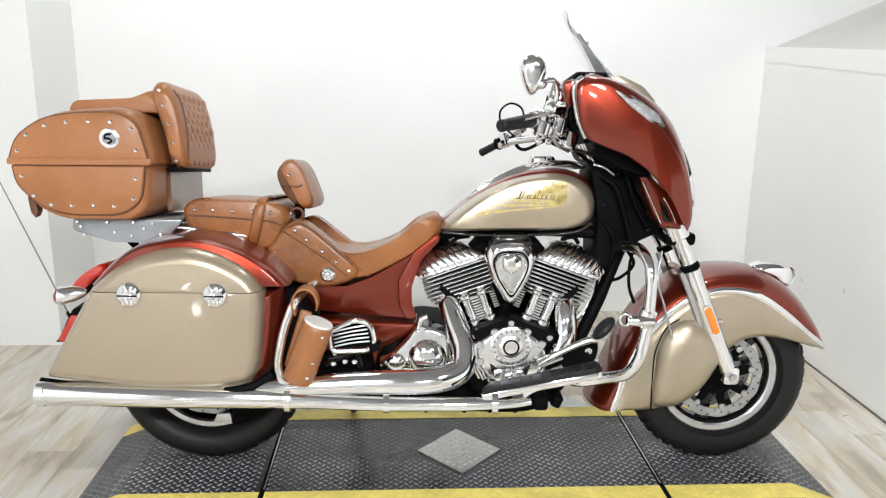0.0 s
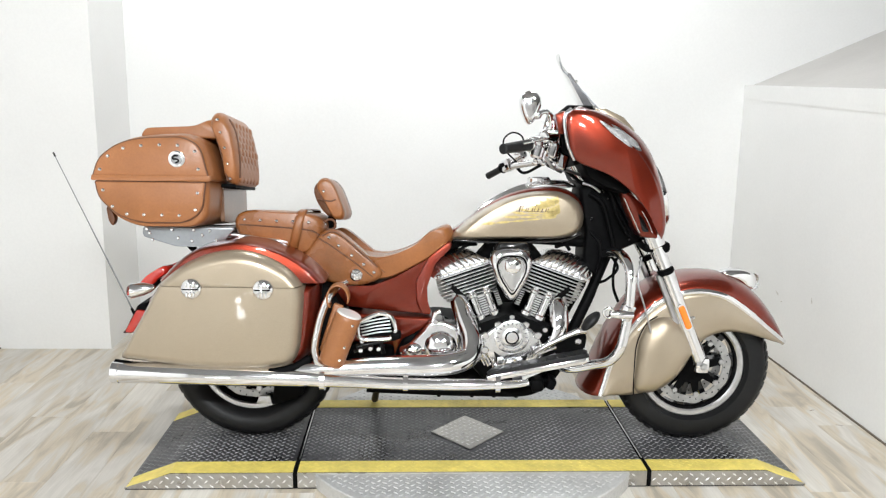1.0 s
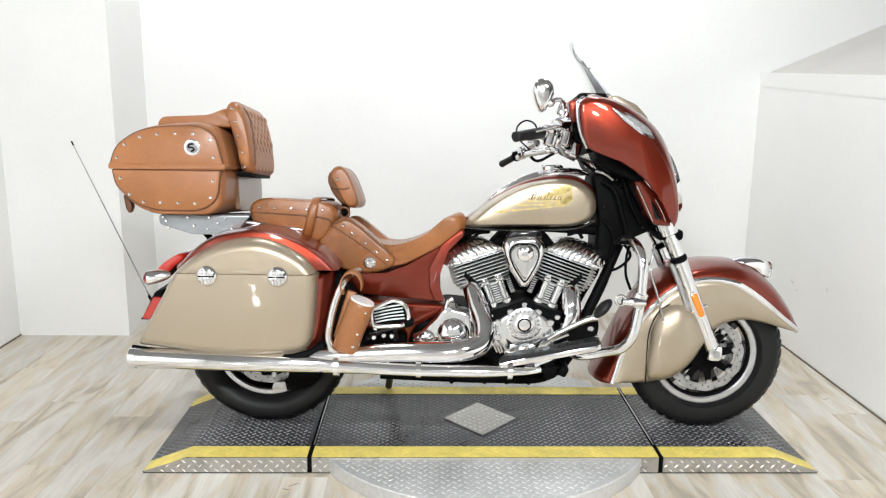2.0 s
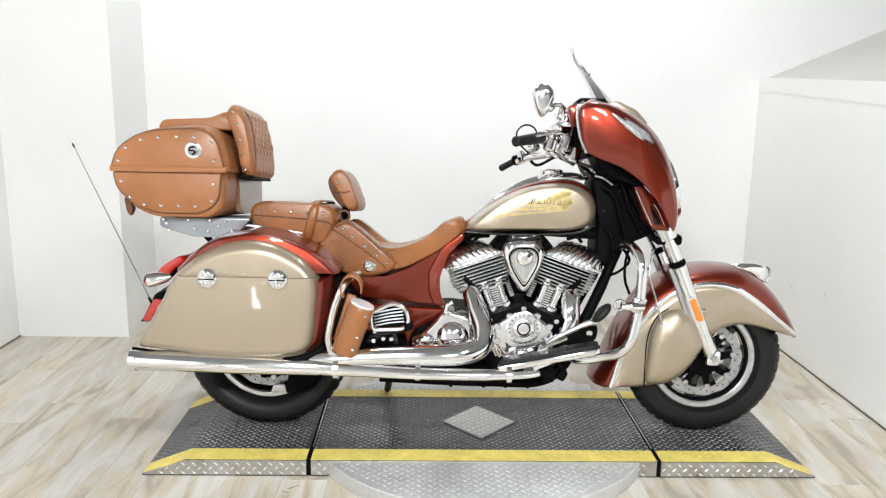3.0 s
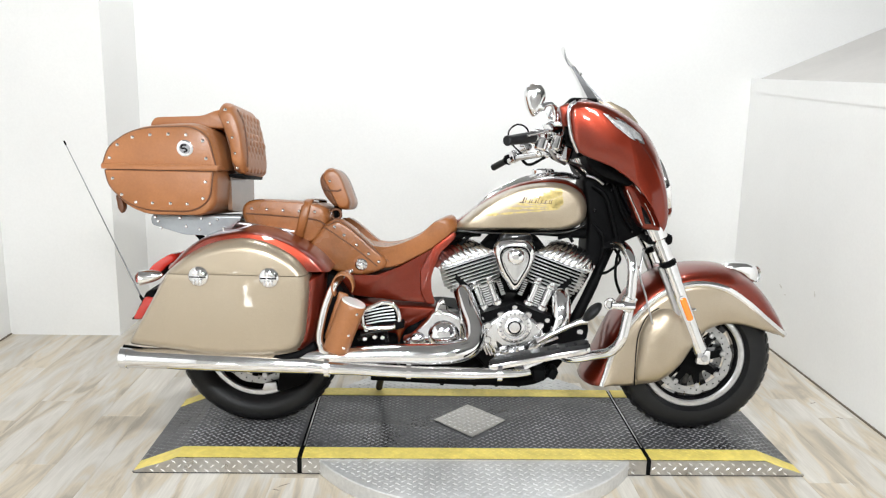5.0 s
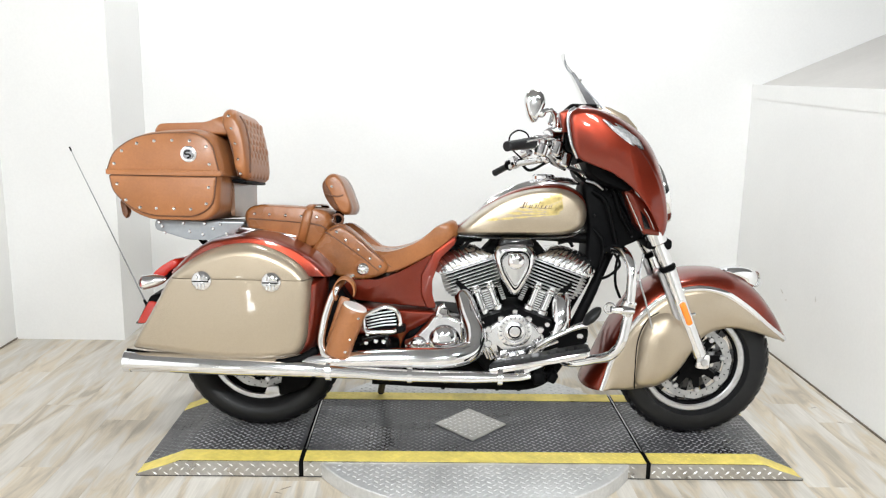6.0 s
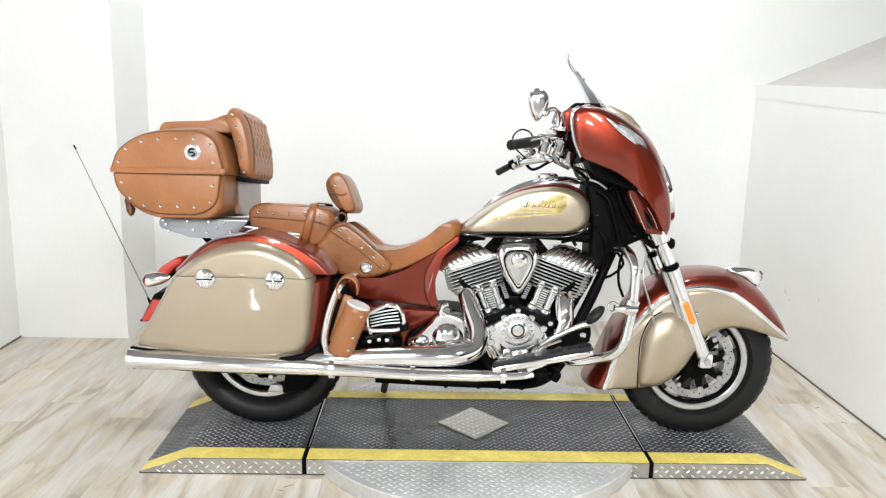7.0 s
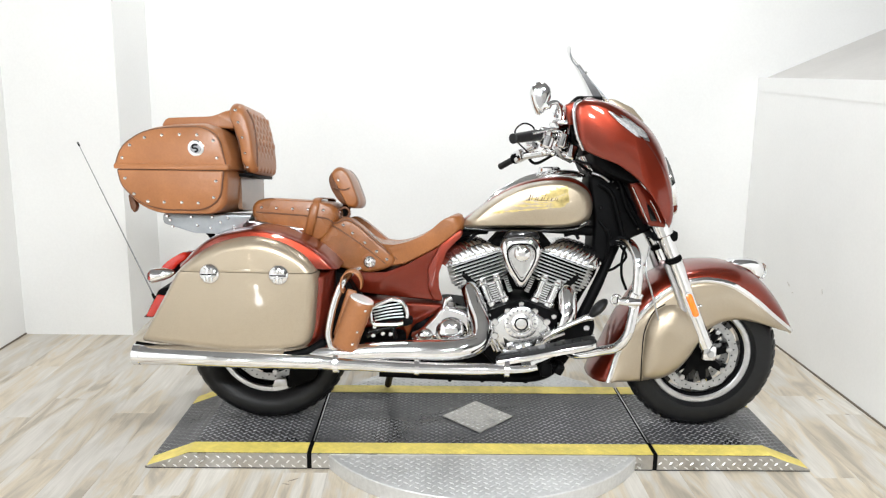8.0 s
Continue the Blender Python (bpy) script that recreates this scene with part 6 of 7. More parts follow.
def seats():
    o = spline([(-0.59, 0.715), (-0.565, 0.752), (-0.525, 0.766), (-0.47, 0.745), (-0.42, 0.716), (-0.36, 0.702), (-0.3, 0.712), (-0.21, 0.754), (-0.145, 0.808), (-0.112, 0.815), (-0.098, 0.772), (-0.138, 0.725), (-0.24, 0.662), (-0.31, 0.628), (-0.37, 0.62), (-0.46, 0.64), (-0.55, 0.67)], 80, True)
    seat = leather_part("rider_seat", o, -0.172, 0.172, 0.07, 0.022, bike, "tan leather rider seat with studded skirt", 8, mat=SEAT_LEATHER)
    for s in (-1, 1):
        sk = spline([(-0.602, 0.704), (-0.575, 0.745), (-0.545, 0.782), (-0.505, 0.797), (-0.47, 0.778), (-0.43, 0.745), (-0.385, 0.705), (-0.345, 0.668), (-0.338, 0.645), (-0.352, 0.626), (-0.413, 0.604), (-0.48, 0.607), (-0.54, 0.622), (-0.565, 0.655)], 60, True)
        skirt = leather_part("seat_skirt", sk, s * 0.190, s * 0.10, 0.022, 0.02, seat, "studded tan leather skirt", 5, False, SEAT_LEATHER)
        k = 0.93
        seams(skirt, [(-0.47 + (x + 0.47) * k, 0.69 + (z - 0.69) * k) for x, z in spline([(-0.545, 0.782), (-0.505, 0.797), (-0.47, 0.778), (-0.43, 0.745), (-0.385, 0.705), (-0.345, 0.668)], 24)], s * 0.187)
        seams(skirt, [(-0.555, 0.770), (-0.50, 0.735), (-0.43, 0.685), (-0.37, 0.636)], s * 0.190, 0.0022)
        for x, z in ((-0.520, 0.775), (-0.488, 0.748), (-0.445, 0.715), (-0.405, 0.685), (-0.37, 0.658)):
            if s < 0:
                stud(skirt, (x + 0.004, -0.190, z - 0.006), r=0.0066)
        if s < 0:
            bm = bmesh.new()
            lathe(bm, [(-0.188, 0.021), (-0.194, 0.021), (-0.198, 0.017), (-0.199, 0.010), (-0.204, 0.008), (-0.206, 0.002)], (-0.425, 0, 0.642), seg=24)
            cn = part("concho", bm, CHROME, skirt, "round chrome concho", angle=30)
            for i in range(8):
                t = 2 * math.pi * i / 8
                bm = bmesh.new()
                ball(bm, (-0.425 + 0.0145 * math.cos(t), -0.1975, 0.642 + 0.0145 * math.sin(t)), 0.0036, (1, 1, 1), 8)
                part("concho_bead", bm, CHROME, cn, angle=80)
    # dish seam on the seat
    for s in (-1, 1):
        plain_tube("piping", [(-0.40, s * 0.152, 0.698), (-0.345, s * 0.170, 0.662), (-0.31, s * 0.166, 0.632)], 0.0028, LEATHER_DARK, seat, seg=6)
        plain_tube("piping", [(-0.40, s * 0.150, 0.700), (-0.30, s * 0.145, 0.694), (-0.21, s * 0.140, 0.726), (-0.13, s * 0.13, 0.772)], 0.0026, LEATHER_DARK, seat, seg=6)
    # passenger seat
    o = spline([(-0.836, 0.82), (-0.822, 0.846), (-0.79, 0.858), (-0.68, 0.857), (-0.585, 0.85), (-0.545, 0.83), (-0.535, 0.802), (-0.548, 0.762), (-0.585, 0.712), (-0.645, 0.724), (-0.76, 0.76), (-0.822, 0.774)], 70, True)
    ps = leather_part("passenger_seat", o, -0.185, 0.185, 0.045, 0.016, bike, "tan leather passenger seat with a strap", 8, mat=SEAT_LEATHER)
    for x in (-0.778, -0.727, -0.672, -0.618, -0.566):
        stud(ps, (x - 0.018, -0.186, 0.826 - 0.03 * (x + 0.778)), (0, -1, 0.25), 0.0064)
    seams(ps, [(-0.815, 0.81), (-0.74, 0.806), (-0.65, 0.800), (-0.57, 0.79), (-0.545, 0.775)], -0.187, 0.0022)
    # strap over it
    rows = []
    for j in range(19):
        t = j / 18
        a = math.pi * t
        y = -0.192 * math.copysign(abs(math.cos(a)) ** 0.2, math.cos(a))
        z = 0.730 + 0.1308 * math.sin(a) ** 0.35
        dx = -0.004 - 0.030 * (1 - math.sin(a) ** 0.35)
        rows.append([(-0.617 + dx, y, z), (-0.609 + dx, y * 1.012, z + 0.003), (-0.595 + dx, y * 1.012, z + 0.003), (-0.587 + dx, y, z)])
    bm = bmesh.new()
    sheet(bm, rows)
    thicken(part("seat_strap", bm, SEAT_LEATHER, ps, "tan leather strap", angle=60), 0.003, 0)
    # rider backrest
    o = spline([(-0.562, 0.94), (-0.552, 0.96), (-0.531, 0.966), (-0.508, 0.947), (-0.486, 0.897), (-0.474, 0.854), (-0.483, 0.836), (-0.506, 0.837), (-0.526, 0.867), (-0.546, 0.907)], 60, True)
    o = [(-0.518 + (x + 0.518) * 1.09, 0.902 + (z - 0.902) * 1.09) for x, z in o]
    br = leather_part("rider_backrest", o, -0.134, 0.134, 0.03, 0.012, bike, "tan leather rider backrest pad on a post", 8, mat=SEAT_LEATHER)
    seams(br, [(-0.562, 0.90), (-0.54, 0.895), (-0.515, 0.892), (-0.50, 0.898)], -0.134, 0.0026)
    bm = bmesh.new()
    pillow(bm, spline([(-0.576, 0.937), (-0.562, 0.957), (-0.546, 0.912), (-0.526, 0.867), (-0.508, 0.842), (-0.526, 0.84), (-0.556, 0.872), (-0.574, 0.912)], 30, True), -0.122, 0.122, 0.03, 0.008, 4)
    part("backrest_shell", bm, LEATHER_DARK, br, angle=60)
    stud(br, (-0.54, -0.134, 0.925), r=0.006)
    for y in (-0.04, 0.04):
        plain_tube("backrest_post", [(-0.525, y, 0.86), (-0.535, y, 0.80), (-0.555, y, 0.74)], 0.010, BLACK, br, seg=10)
    plain_tube("backrest_ring", [(-0.52 + 0.018 * math.cos(t), -0.12, 0.812 + 0.018 * math.sin(t)) for t in np.linspace(0, 2 * math.pi, 15)], 0.0045, LEATHER_DARK, br, seg=8, smooth=False)
    bm = bmesh.new()
    ball(bm, (-0.547, -0.13, 0.815), 0.014, (1, 1, 1), 12)
    part("backrest_knob", bm, CHROME, br, angle=80)


seats()


# ---- trunk ----
def trunk():
    Y = 0.272
    bm = bmesh.new()
    body_o = rounded([(-1.252, 0.962), (-1.246, 0.90), (-1.19, 0.835), (-1.12, 0.807), (-0.93, 0.807), (-0.895, 0.84), (-0.888, 0.962)], [0.004, 0.03, 0.04, 0.03, 0.03, 0.02, 0.004], 4)
    pillow(bm, body_o, -Y, Y, 0.035, 0.018, 6)
    tr = part("trunk", bm, LEATHER, bike, "tan leather-covered touring trunk with chrome studs", angle=70)
    lid_o = rounded([(-1.258, 0.967), (-1.240, 1.03), (-1.16, 1.088), (-1.06, 1.104), (-0.95, 1.108), (-0.905, 1.085), (-0.882, 1.01), (-0.878, 0.967)], [0.004, 0.05, 0.05, 0.05, 0.04, 0.05, 0.03, 0.004], 5)
    lid = leather_part("trunk_lid", lid_o, -Y - 0.004, Y + 0.004, 0.045, 0.02, tr, "rounded studded trunk lid", 7)
    # face panels with piping, near and far
    for s in (-1, 1):
        for o, par in ((rounded([(-1.246, 0.955), (-1.238, 0.905), (-1.18, 0.848), (-1.11, 0.826), (-0.965, 0.826), (-0.910, 0.862), (-0.897, 0.955)], [0.004, 0.04, 0.05, 0.04, 0.05, 0.05, 0.004], 5), tr),
                       (rounded([(-1.252, 0.975), (-1.232, 1.03), (-1.165, 1.078), (-1.09, 1.094), (-0.96, 1.098), (-0.910, 1.07), (-0.888, 0.975)], [0.004, 0.05, 0.05, 0.04, 0.05, 0.05, 0.004], 5), lid)):
            bm = bmesh.new()
            pillow(bm, o, s * (Y + 0.009), s * (Y - 0.01), 0.006, 0.005, 3, both=False)
            pan = part("side_panel", bm, LEATHER, par, angle=70)
            plain_tube("piping", [(x, s * (Y + 0.004), z) for x, z in o + o[:1]], 0.0032, LEATHER_DARK, par, seg=6, smooth=False)
    # belt between lid and box
    bm = bmesh.new()
    pillow(bm, rounded([(-1.260, 0.959), (-1.259, 0.977), (-0.878, 0.977), (-0.878, 0.959)], 0.006, 3), -Y - 0.011, Y + 0.011, 0.02, 0.004, 4)
    part("trunk_belt", bm, LEATHER, tr, "tan leather edge band", angle=60)
    # glossy, greyer panel added on the box front for the grey sheen of its leather
    bm = bmesh.new()
    ring_join(bm, [[(x, y, z) for y, z in rounded([(-0.10, 0.815), (0.235, 0.815), (0.235, 0.945), (-0.10, 0.945)], 0.015, 3)] for x in (-0.898, -0.884)])
    part("front_panel", bm, LEATHER_SHEEN, tr, "glossy leather panel for the sheen on the box front", angle=40)
    # studs
    lid_st = ((-1.232, 1.006), (-1.205, 1.048), (-1.155, 1.073), (-1.098, 1.082), (-1.040, 1.085), (-0.983, 1.084), (-0.930, 1.066), (-0.921, 1.010))
    box_st = ((-1.222, 0.928), (-1.195, 0.876), (-1.150, 0.852), (-1.096, 0.850), (-1.038, 0.850), (-0.983, 0.849), (-0.931, 0.868), (-0.922, 0.922))
    for x, z in lid_st:
        stud(lid, (x + 0.004, -Y - 0.008, z - 0.012), r=0.0066)
    for x, z in box_st:
        stud(tr, (x, -Y - 0.008, z), r=0.0066)
    # lock
    bm = bmesh.new()
    lathe(bm, [(-Y - 0.006, 0.027), (-Y - 0.011, 0.0265), (-Y - 0.013, 0.022), (-Y - 0.012, 0.017)], (-0.983, 0, 1.030), seg=32)
    lk = part("trunk_lock", bm, CHROME, lid, "round chrome trunk lock", angle=40)
    bm = bmesh.new()
    lathe(bm, [(-Y - 0.012, 0.0165), (-Y - 0.019, 0.016), (-Y - 0.0195, 0.004)], (-0.983, 0, 1.030), seg=24)
    part("lock_barrel", bm, ALLOY, lk, angle=40)
    bm = bmesh.new()
    tube(bm, [(-0.975, -Y - 0.0195, 1.041), (-0.989, -Y - 0.0195, 1.040), (-0.992, -Y - 0.0195, 1.031), (-0.980, -Y - 0.0195, 1.030), (-0.974, -Y - 0.0195, 1.024), (-0.984, -Y - 0.0195, 1.018)], 0.0028, 6, 20)
    part("lock_mark", bm, BLACK, lk, angle=60)
    # strap end at the back
    bm = bmesh.new()
    pillow(bm, rounded([(-1.232, 0.868), (-1.215, 0.868), (-1.205, 0.825), (-1.214, 0.805), (-1.226, 0.822)], 0.006, 3), -0.24, -0.21, 0.004, 0.003, 3)
    part("strap_end", bm, LEATHER_DARK, tr, angle=40)
    # passenger back pad with ribs
    o = spline([(-0.908, 1.150), (-0.890, 1.180), (-0.860, 1.176), (-0.838, 1.142), (-0.824, 1.085), (-0.816, 1.022), (-0.816, 0.960), (-0.828, 0.942), (-0.856, 0.952), (-0.868, 1.035), (-0.888, 1.096)], 60, True)
    pad = leather_part("back_pad", o, -0.185, 0.185, 0.06, 0.030, tr, "quilted tan leather passenger back pad", 8)
    # diamond quilting on its front
    for k in range(9):
        for j in range(6):
            y = (j - 2.5 + (0.5 if k % 2 else 0)) * 0.050
            z = 0.966 + 0.0215 * k
            if abs(y) > 0.145:
                continue
            xx = -0.819 if z < 1.05 else -0.819 - (z - 1.05) * 0.22
            bm = bmesh.new()
            ball(bm, (xx, y, z), 0.026, (0.22, 1.0, 0.64), 10)
            part("quilt_puff", bm, LEATHER, pad, angle=80)
    for x, z in ((-0.876, 1.152), (-0.868, 1.112), (-0.856, 1.062), (-0.848, 1.010), (-0.842, 0.962)):
        stud(pad, (x, -0.184, z), r=0.006)
    seams(pad, [(-0.892, 1.130), (-0.877, 1.08), (-0.862, 1.02), (-0.850, 0.955)], -0.178, 0.003)
    seams(pad, [(-0.838, 1.155), (-0.82, 1.12), (-0.808, 1.04), (-0.808, 0.965)], -0.178, 0.003)
    bm = bmesh.new()
    box(bm, (-0.855, 0.0, 0.938), (0.05, 0.30, 0.012), 0.004)
    part("pad_base", bm, BLACK, pad, angle=40)
    # flat pad on the lid
    leather_part("lid_pad", rounded([(-1.14, 1.098), (-1.125, 1.126), (-0.955, 1.134), (-0.90, 1.157), (-0.868, 1.155), (-0.868, 1.092)], [0.01, 0.02, 0.02, 0.02, 0.01, 0.01], 4), -0.165, 0.165, 0.03, 0.01, tr, "flat tan leather lid pad", 5)
    # rack plate, bolts, rails
    bm = bmesh.new()
    o = rounded([(-1.128, 0.800), (-1.128, 0.768), (-1.02, 0.735), (-0.94, 0.734), (-0.86, 0.757), (-0.82, 0.80)], 0.012, 4)
    pillow(bm, o, -0.212, -0.198, 0.003, 0.003, 2)
    rack = part("trunk_rack", bm, GREY_PLATE, bike, "grey metal trunk rack with bolts", angle=40)
    bm = bmesh.new()
    pillow(bm, o, 0.198, 0.212, 0.003, 0.003, 2)
    box(bm, (-0.98, 0, 0.795), (0.29, 0.40, 0.012), 0.003)
    part("rack_shelf", bm, GREY_PLATE, rack, angle=40)
    for x, z in ((-1.112, 0.793), (-1.103, 0.780), (-1.095, 0.758), (-1.03, 0.792), (-1.01, 0.764), (-0.965, 0.755), (-0.958, 0.792), (-0.93, 0.775), (-0.905, 0.79), (-0.885, 0.760)):
        bolt(rack, (x, -0.212, z), r=0.0056)
    for s in (-1, 1):
        plain_tube("rack_rail", [(-0.95, s * 0.19, 0.765), (-0.85, s * 0.19, 0.775), (-0.74, s * 0.185, 0.760), (-0.60, s * 0.17, 0.745), (-0.52, s * 0.15, 0.735)], 0.008, SATIN, rack, seg=10)
        plain_tube("rack_strut", [(-0.99, s * 0.19, 0.75), (-0.97, s * 0.17, 0.72), (-0.93, s * 0.14, 0.70)], 0.011, BLACK, rack, seg=10)


trunk()


# ---- saddlebags ----
def saddlebag(s):
    Y0, Y1, YF = s * 0.335, s * 0.15, s * 0.376
    lower = rounded([(-1.195, 0.374), (-1.065, 0.605), (-1.050, 0.637), (-0.533, 0.637), (-0.542, 0.47), (-0.562, 0.392), (-0.60, 0.358), (-0.88, 0.346)], [0.02, 0.03, 0.004, 0.004, 0.04, 0.05, 0.06, 0.06], 5)
    bm = bmesh.new()
    pillow(bm, lower, Y0, Y1, 0.11, 0.055, 10)
    bag = part("saddlebag", bm, RED, bike, "two-tone hard saddlebag with chrome latches", angle=60)
    lid = rounded([(-1.050, 0.6385), (-0.985, 0.708), (-0.92, 0.750), (-0.79, 0.775), (-0.70, 0.762), (-0.615, 0.728), (-0.56, 0.69), (-0.513, 0.6385)], [0.004, 0.05, 0.05, 0.08, 0.06, 0.06, 0.05, 0.004], 5)
    bm = bmesh.new()
    pillow(bm, lid, Y0, Y1, 0.05, 0.02, 6)
    ld = part("bag_lid", bm, RED, bag, "dark red saddlebag lid", angle=60)
    face = rounded([(-1.182, 0.385), (-1.062, 0.598), (-1.040, 0.6365), (-0.578, 0.6365), (-0.574, 0.60), (-0.588, 0.43), (-0.612, 0.374), (-0.70, 0.356), (-0.88, 0.351)], [0.02, 0.03, 0.003, 0.003, 0.03, 0.06, 0.05, 0.06, 0.06], 5)
    bm = bmesh.new()
    rows = []
    for i in range(10):
        a = math.pi / 2 * i / 9
        q = 0.040 * (1 - math.sin(a))
        y = YF - s * 0.075 * (1 - math.cos(a))
        rows.append([(-0.85 + (x + 0.85) * (1 - q / 0.30), y, 0.6368 + (z - 0.6368) * (1 - q / 0.27)) for x, z in face])
    ring_join(bm, rows)
    part("bag_face", bm, BEIGE, bag, "pearl beige saddlebag face", angle=60)
    lf = rounded([(-1.038, 0.63855), (-0.965, 0.702), (-0.875, 0.744), (-0.775, 0.757), (-0.69, 0.736), (-0.615, 0.690), (-0.578, 0.63855)], [0.003, 0.05, 0.06, 0.06, 0.06, 0.05, 0.003], 5)
    # the lid's face carries on the curve of the bag and rolls in at the top
    c = np.array((-0.80, 0.63855))
    bm = bmesh.new()
    rows = []
    for i in range(9):
        a = math.pi / 2 * i / 8
        q = 0.040 * (1 - math.sin(a))
        k = 1 - q / 0.115
        y = YF + s * -0.060 * (1 - math.cos(a))
        row = []
        for x, z in lf:
            kx = 1 - q / 0.24
            row.append((c[0] + (x - c[0]) * kx, y, c[1] + (z - c[1]) * k))
        rows.append(row)
    ring_join(bm, rows)
    part("lid_face", bm, BEIGE, ld, "pearl beige lid face", angle=60)
    # black hem at the lower edge, thickened to paint in the shadow and dark reflection below
    plain_tube("bag_hem", [(-1.19, s * 0.345, 0.376), (-1.05, s * 0.35, 0.360), (-0.88, s * 0.352, 0.347), (-0.70, s * 0.352, 0.351), (-0.61, s * 0.345, 0.368), (-0.565, s * 0.325, 0.392)], 0.0135, BLACK, bag, seg=8)
    for x in (-0.925, -0.700):
        bm = bmesh.new()
        lathe(bm, [(s * 0.364, 0.034), (s * 0.378, 0.034), (s * 0.386, 0.029), (s * 0.390, 0.020), (s * 0.391, 0.005)], (x, 0, 0.632), seg=32)
        lt = part("latch", bm, CHROME, bag, "round chrome latch", angle=35)
        for dz, h in ((0.0145, 0.014), (-0.0155, 0.018)):
            for dx in (-0.0115, 0.0, 0.0115):
                bm = bmesh.new()
                box(bm, (x + dx, s * 0.391, 0.632 + dz), (0.0065, 0.006, h), 0.0015)
                part("latch_bar", bm, CHROME, lt, angle=40)
        bm = bmesh.new()
        box(bm, (x, s * 0.3905, 0.6325), (0.052, 0.003, 0.004), 0.0005)
        part("latch_slot", bm, GAP, lt, smooth=False)
    return bag


for side in (-1, 1):
    saddlebag(side)


# ---- bottle holder ----
def bottle_holder():
    a, b = V((-0.434, -0.342, 0.545)), V((-0.494, -0.342, 0.382))
    d, u, v = frame_on(a - b)
    bm = bmesh.new()
    rows = []
    for k, r in ((0, 0.034), (0.02, 0.040), (0.1, 0.042), (0.9, 0.043), (0.98, 0.0435), (1.0, 0.041)):
        o = b.lerp(a, k)
        rows.append([o + (u * math.cos(t) + v * math.sin(t)) * r for t in [2 * math.pi * i / 28 for i in range(28)]])
    ring_join(bm, rows)
    hold = part("bottle_holder", bm, LEATHER, bike, "tan leather bottle holder on the bag guard", angle=50)
    bm = bmesh.new()
    rod(bm, a - d * 0.003, a + d * 0.006, 0.0405, seg=28, chamfer=0.002)
    part("holder_rim", bm, WHITE_MARK, hold, "pale rim", angle=40)
    bm = bmesh.new()
    m = Matrix.Translation((-0.494, -0.312, 0.49)) @ Matrix.Rotation(math.radians(17), 4, "Y")
    box(bm, (0, 0, 0), (0.034, 0.014, 0.17), 0.006, m)
    part("holder_back", bm, LEATHER, hold, angle=50)
    rows = []
    for t in np.linspace(-0.25, 1.12, 18):
        an = math.pi * t
        p = V((-0.470 - 0.034 * math.cos(an), -0.325, 0.598 + 0.042 * math.sin(an)))
        rows.append([p + V((0, yy, 0)) for yy in (-0.024, -0.01, 0.01, 0.024)])
    bm = bmesh.new()
    sheet(bm, rows)
    thicken(part("holder_strap", bm, LEATHER, hold, "tan leather loop strap", angle=60), 0.005, 0)
    for k, t in ((0.80, -0.30), (0.36, -0.30), (0.10, -0.25)):
        o = b.lerp(a, k)
        n = V((0.62, -0.78, 0.12)).normalized()
        stud(hold, o + n * 0.0425, n, 0.006)


bottle_holder()


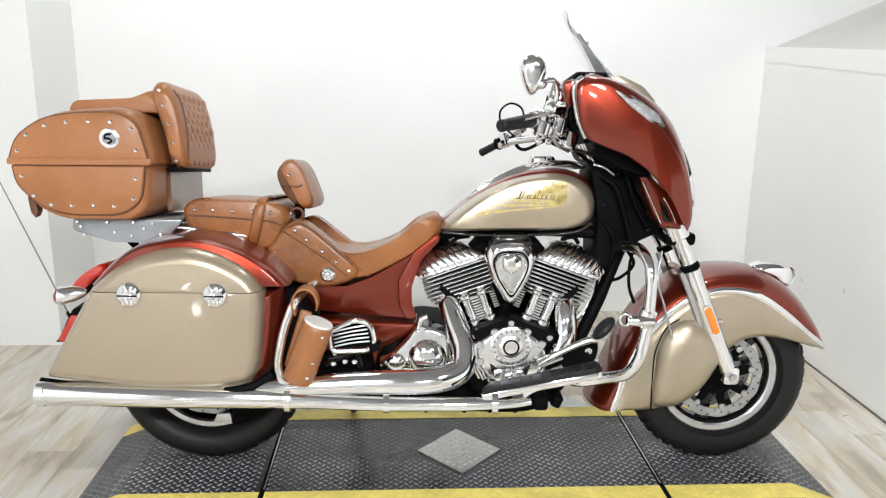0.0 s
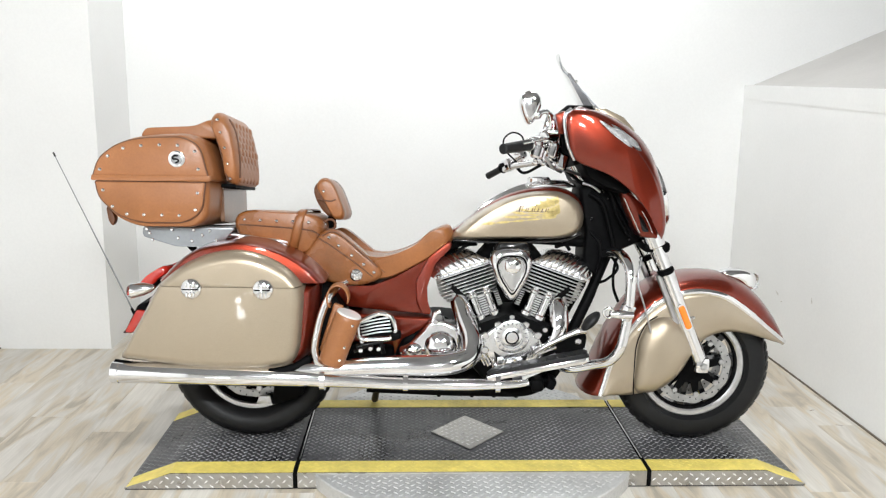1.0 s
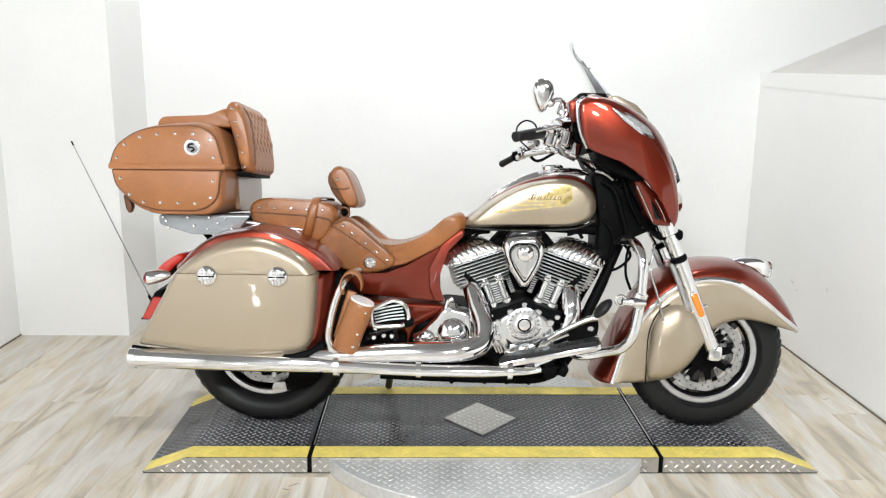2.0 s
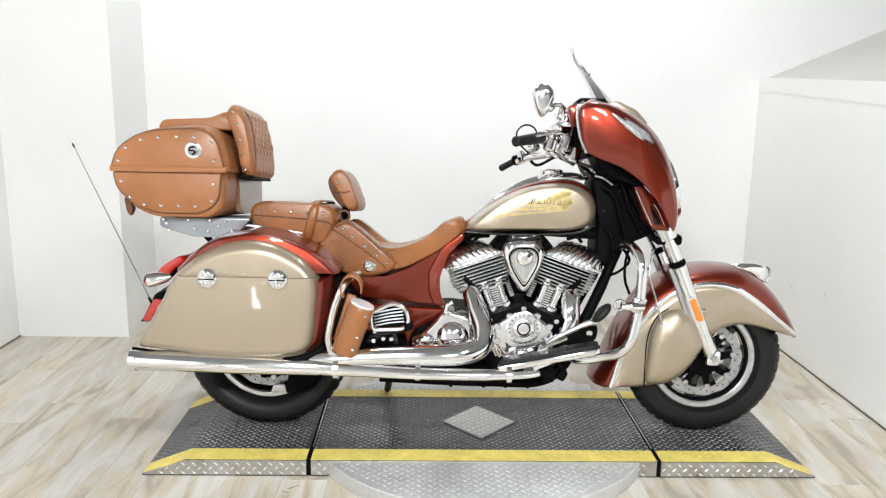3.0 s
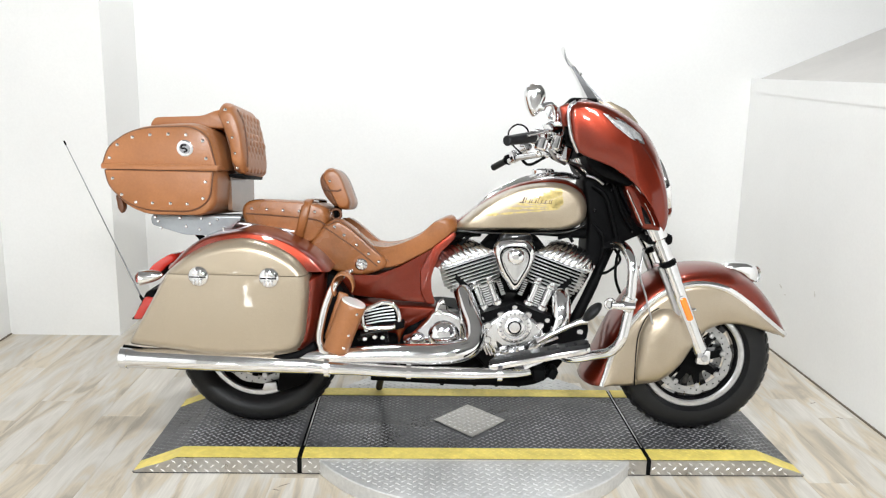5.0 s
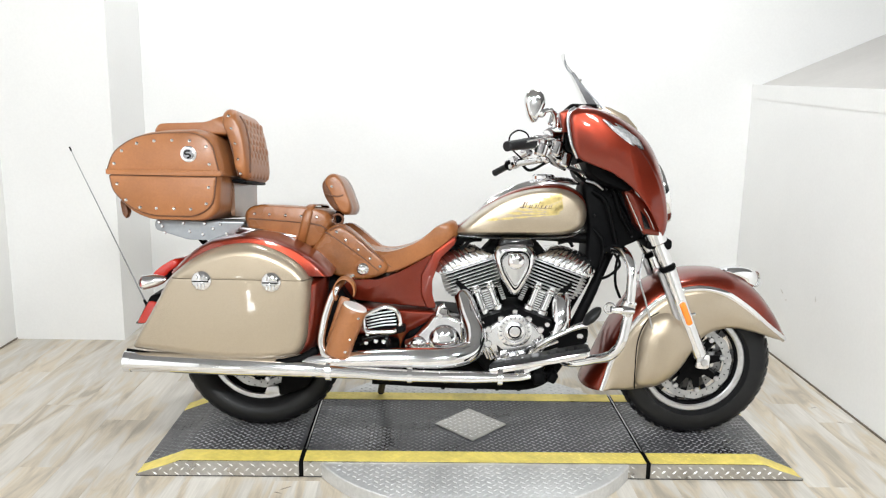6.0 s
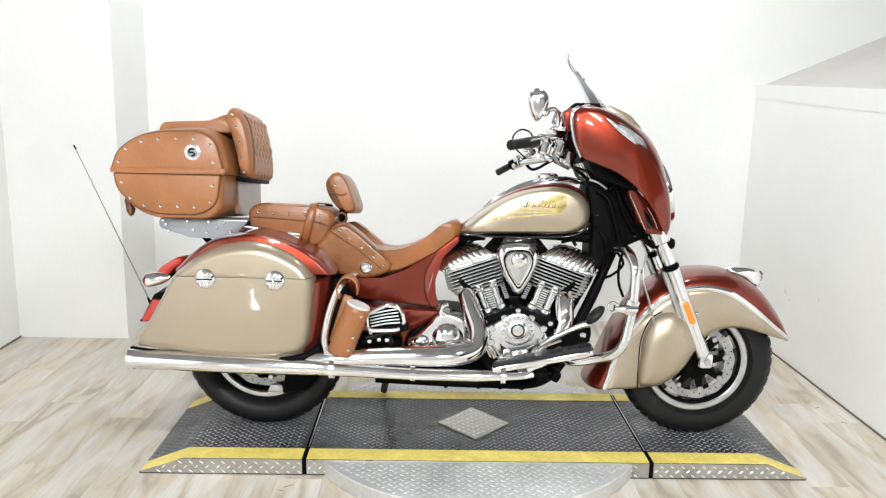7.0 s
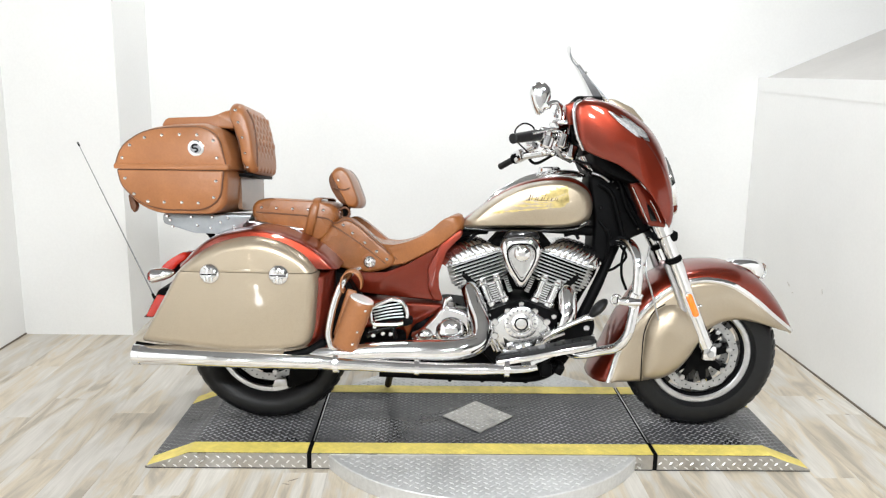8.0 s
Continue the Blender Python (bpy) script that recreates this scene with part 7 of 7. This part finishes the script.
# ---- rear fender, lamps, aerial ----
def tail():
    n = 40
    crown = spline([(-0.50, 0.56), (-0.58, 0.63), (-0.70, 0.695), (-0.83, 0.722), (-0.96, 0.712), (-1.06, 0.672), (-1.135, 0.615), (-1.195, 0.545), (-1.245, 0.462)], n)
    rows = []
    for i, (x, z) in enumerate(crown):
        dx, dz = (x - RW) * 0.915, (z - RZ) * 0.95
        row = []
        for j in range(13):
            a = math.pi * j / 12
            s = math.sin(a) ** 0.6
            k = 1 - 0.22 * (1 - s)
            row.append((RW + dx * k, -0.125 * math.cos(a), RZ + dz * k))
        rows.append(row)
    bm = bmesh.new()
    sheet(bm, rows)
    fen = part("rear_fender", bm, RED, bike, "dark red rear fender", angle=60)
    thicken(fen, 0.004, 1)
    for s in (-1, 1):
        bm = bmesh.new()
        pillow(bm, spline([(-1.182, 0.575), (-1.168, 0.605), (-1.135, 0.635), (-1.085, 0.660), (-1.075, 0.640), (-1.11, 0.610), (-1.14, 0.572)], 30, True), s * 0.145, s * 0.06, 0.02, 0.010, 4, both=False)
        lamp = part("tail_lamp", bm, LENS_RED, fen, "red tail lamp lens", angle=60)
        # bullet indicator
        bm = bmesh.new()
        y = s * 0.285
        rows = []
        for k, r in ((0.0, 0.006), (0.012, 0.014), (0.035, 0.021), (0.06, 0.025), (0.074, 0.026)):
            rows.append([(-1.072 - k, y + r * math.cos(t), 0.612 - 0.15 * k + r * math.sin(t)) for t in [2 * math.pi * i / 20 for i in range(20)]])
        ring_join(bm, rows)
        ind = part("indicator", bm, CHROME, fen, "chrome bullet indicator", angle=50)
        bm = bmesh.new()
        rows = []
        for k, r in ((0.072, 0.024), (0.082, 0.021), (0.089, 0.012), (0.091, 0.003)):
            rows.append([(-1.072 - k, y + r * math.cos(t), 0.612 - 0.15 * k + r * math.sin(t)) for t in [2 * math.pi * i / 20 for i in range(20)]])
        ring_join(bm, rows)
        part("lens", bm, LAMP_GLASS, ind, angle=60)
        plain_tube("indicator_stem", [(-1.11, y, 0.60), (-1.12, s * 0.18, 0.585), (-1.12, s * 0.09, 0.60)], 0.009, BLACK, ind, seg=10)
    # plate bracket with a red reflector
    bm = bmesh.new()
    pillow(bm, rounded([(-1.262, 0.398), (-1.250, 0.408), (-1.200, 0.505), (-1.165, 0.515), (-1.175, 0.47), (-1.225, 0.398)], 0.008, 3), -0.095, 0.095, 0.006, 0.004, 3)
    pb = part("plate_bracket", bm, BLACK, bike, "black plate bracket with red reflector", angle=40)
    bm = bmesh.new()
    pillow(bm, rounded([(-1.250, 0.403), (-1.203, 0.487), (-1.170, 0.482), (-1.222, 0.402)], 0.008, 3), -0.102, -0.085, 0.004, 0.004, 3, both=False)
    part("reflector", bm, LENS_RED, pb, "red reflector", angle=40)
    # aerial
    bm = bmesh.new()
    rod(bm, (-1.243, 0.0, 0.428), (-1.552, 0.12, 1.056), 0.0028, 0.0014, 8)
    ar = part("aerial", bm, AERIAL, bike, "thin steel whip aerial", angle=60)
    bm = bmesh.new()
    rod(bm, (-1.546, 0.118, 1.045), (-1.554, 0.1208, 1.060), 0.0034, seg=8, chamfer=0.001)
    part("aerial_tip", bm, BLACK, ar, angle=60)
    bm = bmesh.new()
    rod(bm, (-1.232, -0.002, 0.41), (-1.262, 0.006, 0.462), 0.008, 0.005, 10)
    part("aerial_base", bm, BLACK, ar, angle=60)


tail()


# ---- the bike leans away on its side stand, fitted to the camera's view ----
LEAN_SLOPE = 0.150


def leaned_to_view(p, drop=1.0):
    """Higher parts lie further over to the left, scaled up about the camera's eye (x -0.22, z 1.24) to keep their place
    in view; the far side sits lower than the near side.
    """
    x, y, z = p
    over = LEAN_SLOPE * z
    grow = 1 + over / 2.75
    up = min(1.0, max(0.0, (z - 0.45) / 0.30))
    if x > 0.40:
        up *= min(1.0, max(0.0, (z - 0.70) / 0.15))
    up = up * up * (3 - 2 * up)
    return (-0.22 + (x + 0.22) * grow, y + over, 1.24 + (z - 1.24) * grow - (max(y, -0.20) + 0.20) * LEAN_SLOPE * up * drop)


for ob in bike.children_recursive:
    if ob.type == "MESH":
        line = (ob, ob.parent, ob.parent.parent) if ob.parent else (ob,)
        # handlebar and windscreen were placed to fit the view, so they skip the drop
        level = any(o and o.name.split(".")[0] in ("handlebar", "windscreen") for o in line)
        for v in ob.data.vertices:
            v.co = leaned_to_view(v.co, 0.0 if level else 1.0)


# ---- plank floor ----
def plank_floor():
    bm = bmesh.new()
    box(bm, (-0.235, -1.3, -0.06), (4.37, 6.85, 0.1))
    floor = tagged(part("floor", bm, JOINT, smooth=False), "greige oak-look vinyl plank floor with faint joints", "floor", kind="structure")
    w, ln = 0.152, 1.22
    meshes = []
    for k in range(3):
        b = bmesh.new()
        x, y = w / 2 - 0.00025, ln / 2 - 0.00025
        ring_join(b, [[(-x, -y, -0.008), (x, -y, -0.008), (x, y, -0.008), (-x, y, -0.008)], [(-x, -y, -0.0004), (x, -y, -0.0004), (x, y, -0.0004), (-x, y, -0.0004)],
                      [(-x + 0.0004, -y + 0.0004, 0), (x - 0.0004, -y + 0.0004, 0), (x - 0.0004, y - 0.0004, 0), (-x + 0.0004, y - 0.0004, 0)]])
        me = bpy.data.meshes.new("plank")
        bmesh.ops.recalc_face_normals(b, faces=b.faces)
        b.to_mesh(me)
        b.free()
        me.materials.append(PLANK)
        meshes.append(me)
    rnd = random.Random(4)
    for i in range(-15, 13):
        off = rnd.random() * ln
        for j in range(-5, 4):
            cx, cy = i * w, j * ln + off - 0.3
            y0, y1 = max(cy - ln / 2, -4.62), min(cy + ln / 2, 2.05)
            if y1 - y0 > 0.02:
                pl = new("plank", meshes[rnd.randrange(3)])
                pl.location = (cx, (y0 + y1) / 2, 0)
                pl.scale = (1, (y1 - y0) / ln, 1)
                pl.parent = floor

    # small dark scuffs
    for x, y, ln, turn in ((1.498, 0.307, 0.035, 20), (1.535, 0.151, 0.030, -30), (-0.64, -0.43, 0.05, 35), (-0.66, -0.46, 0.03, -20)):
        b = bmesh.new()
        ring_join(b, [[(px * ln * k, py * 0.005 * k, h) for px, py in ((-0.5, -0.3), (0.1, -0.6), (0.5, -0.1), (0.4, 0.4), (-0.2, 0.6))] for h, k in ((0.0002, 1.0), (0.0008, 0.8))])
        sc = part("scuff", b, SCUFF, floor, smooth=False)
        sc.location = (x, y, 0)
        sc.rotation_euler.z = radians(turn)


plank_floor()
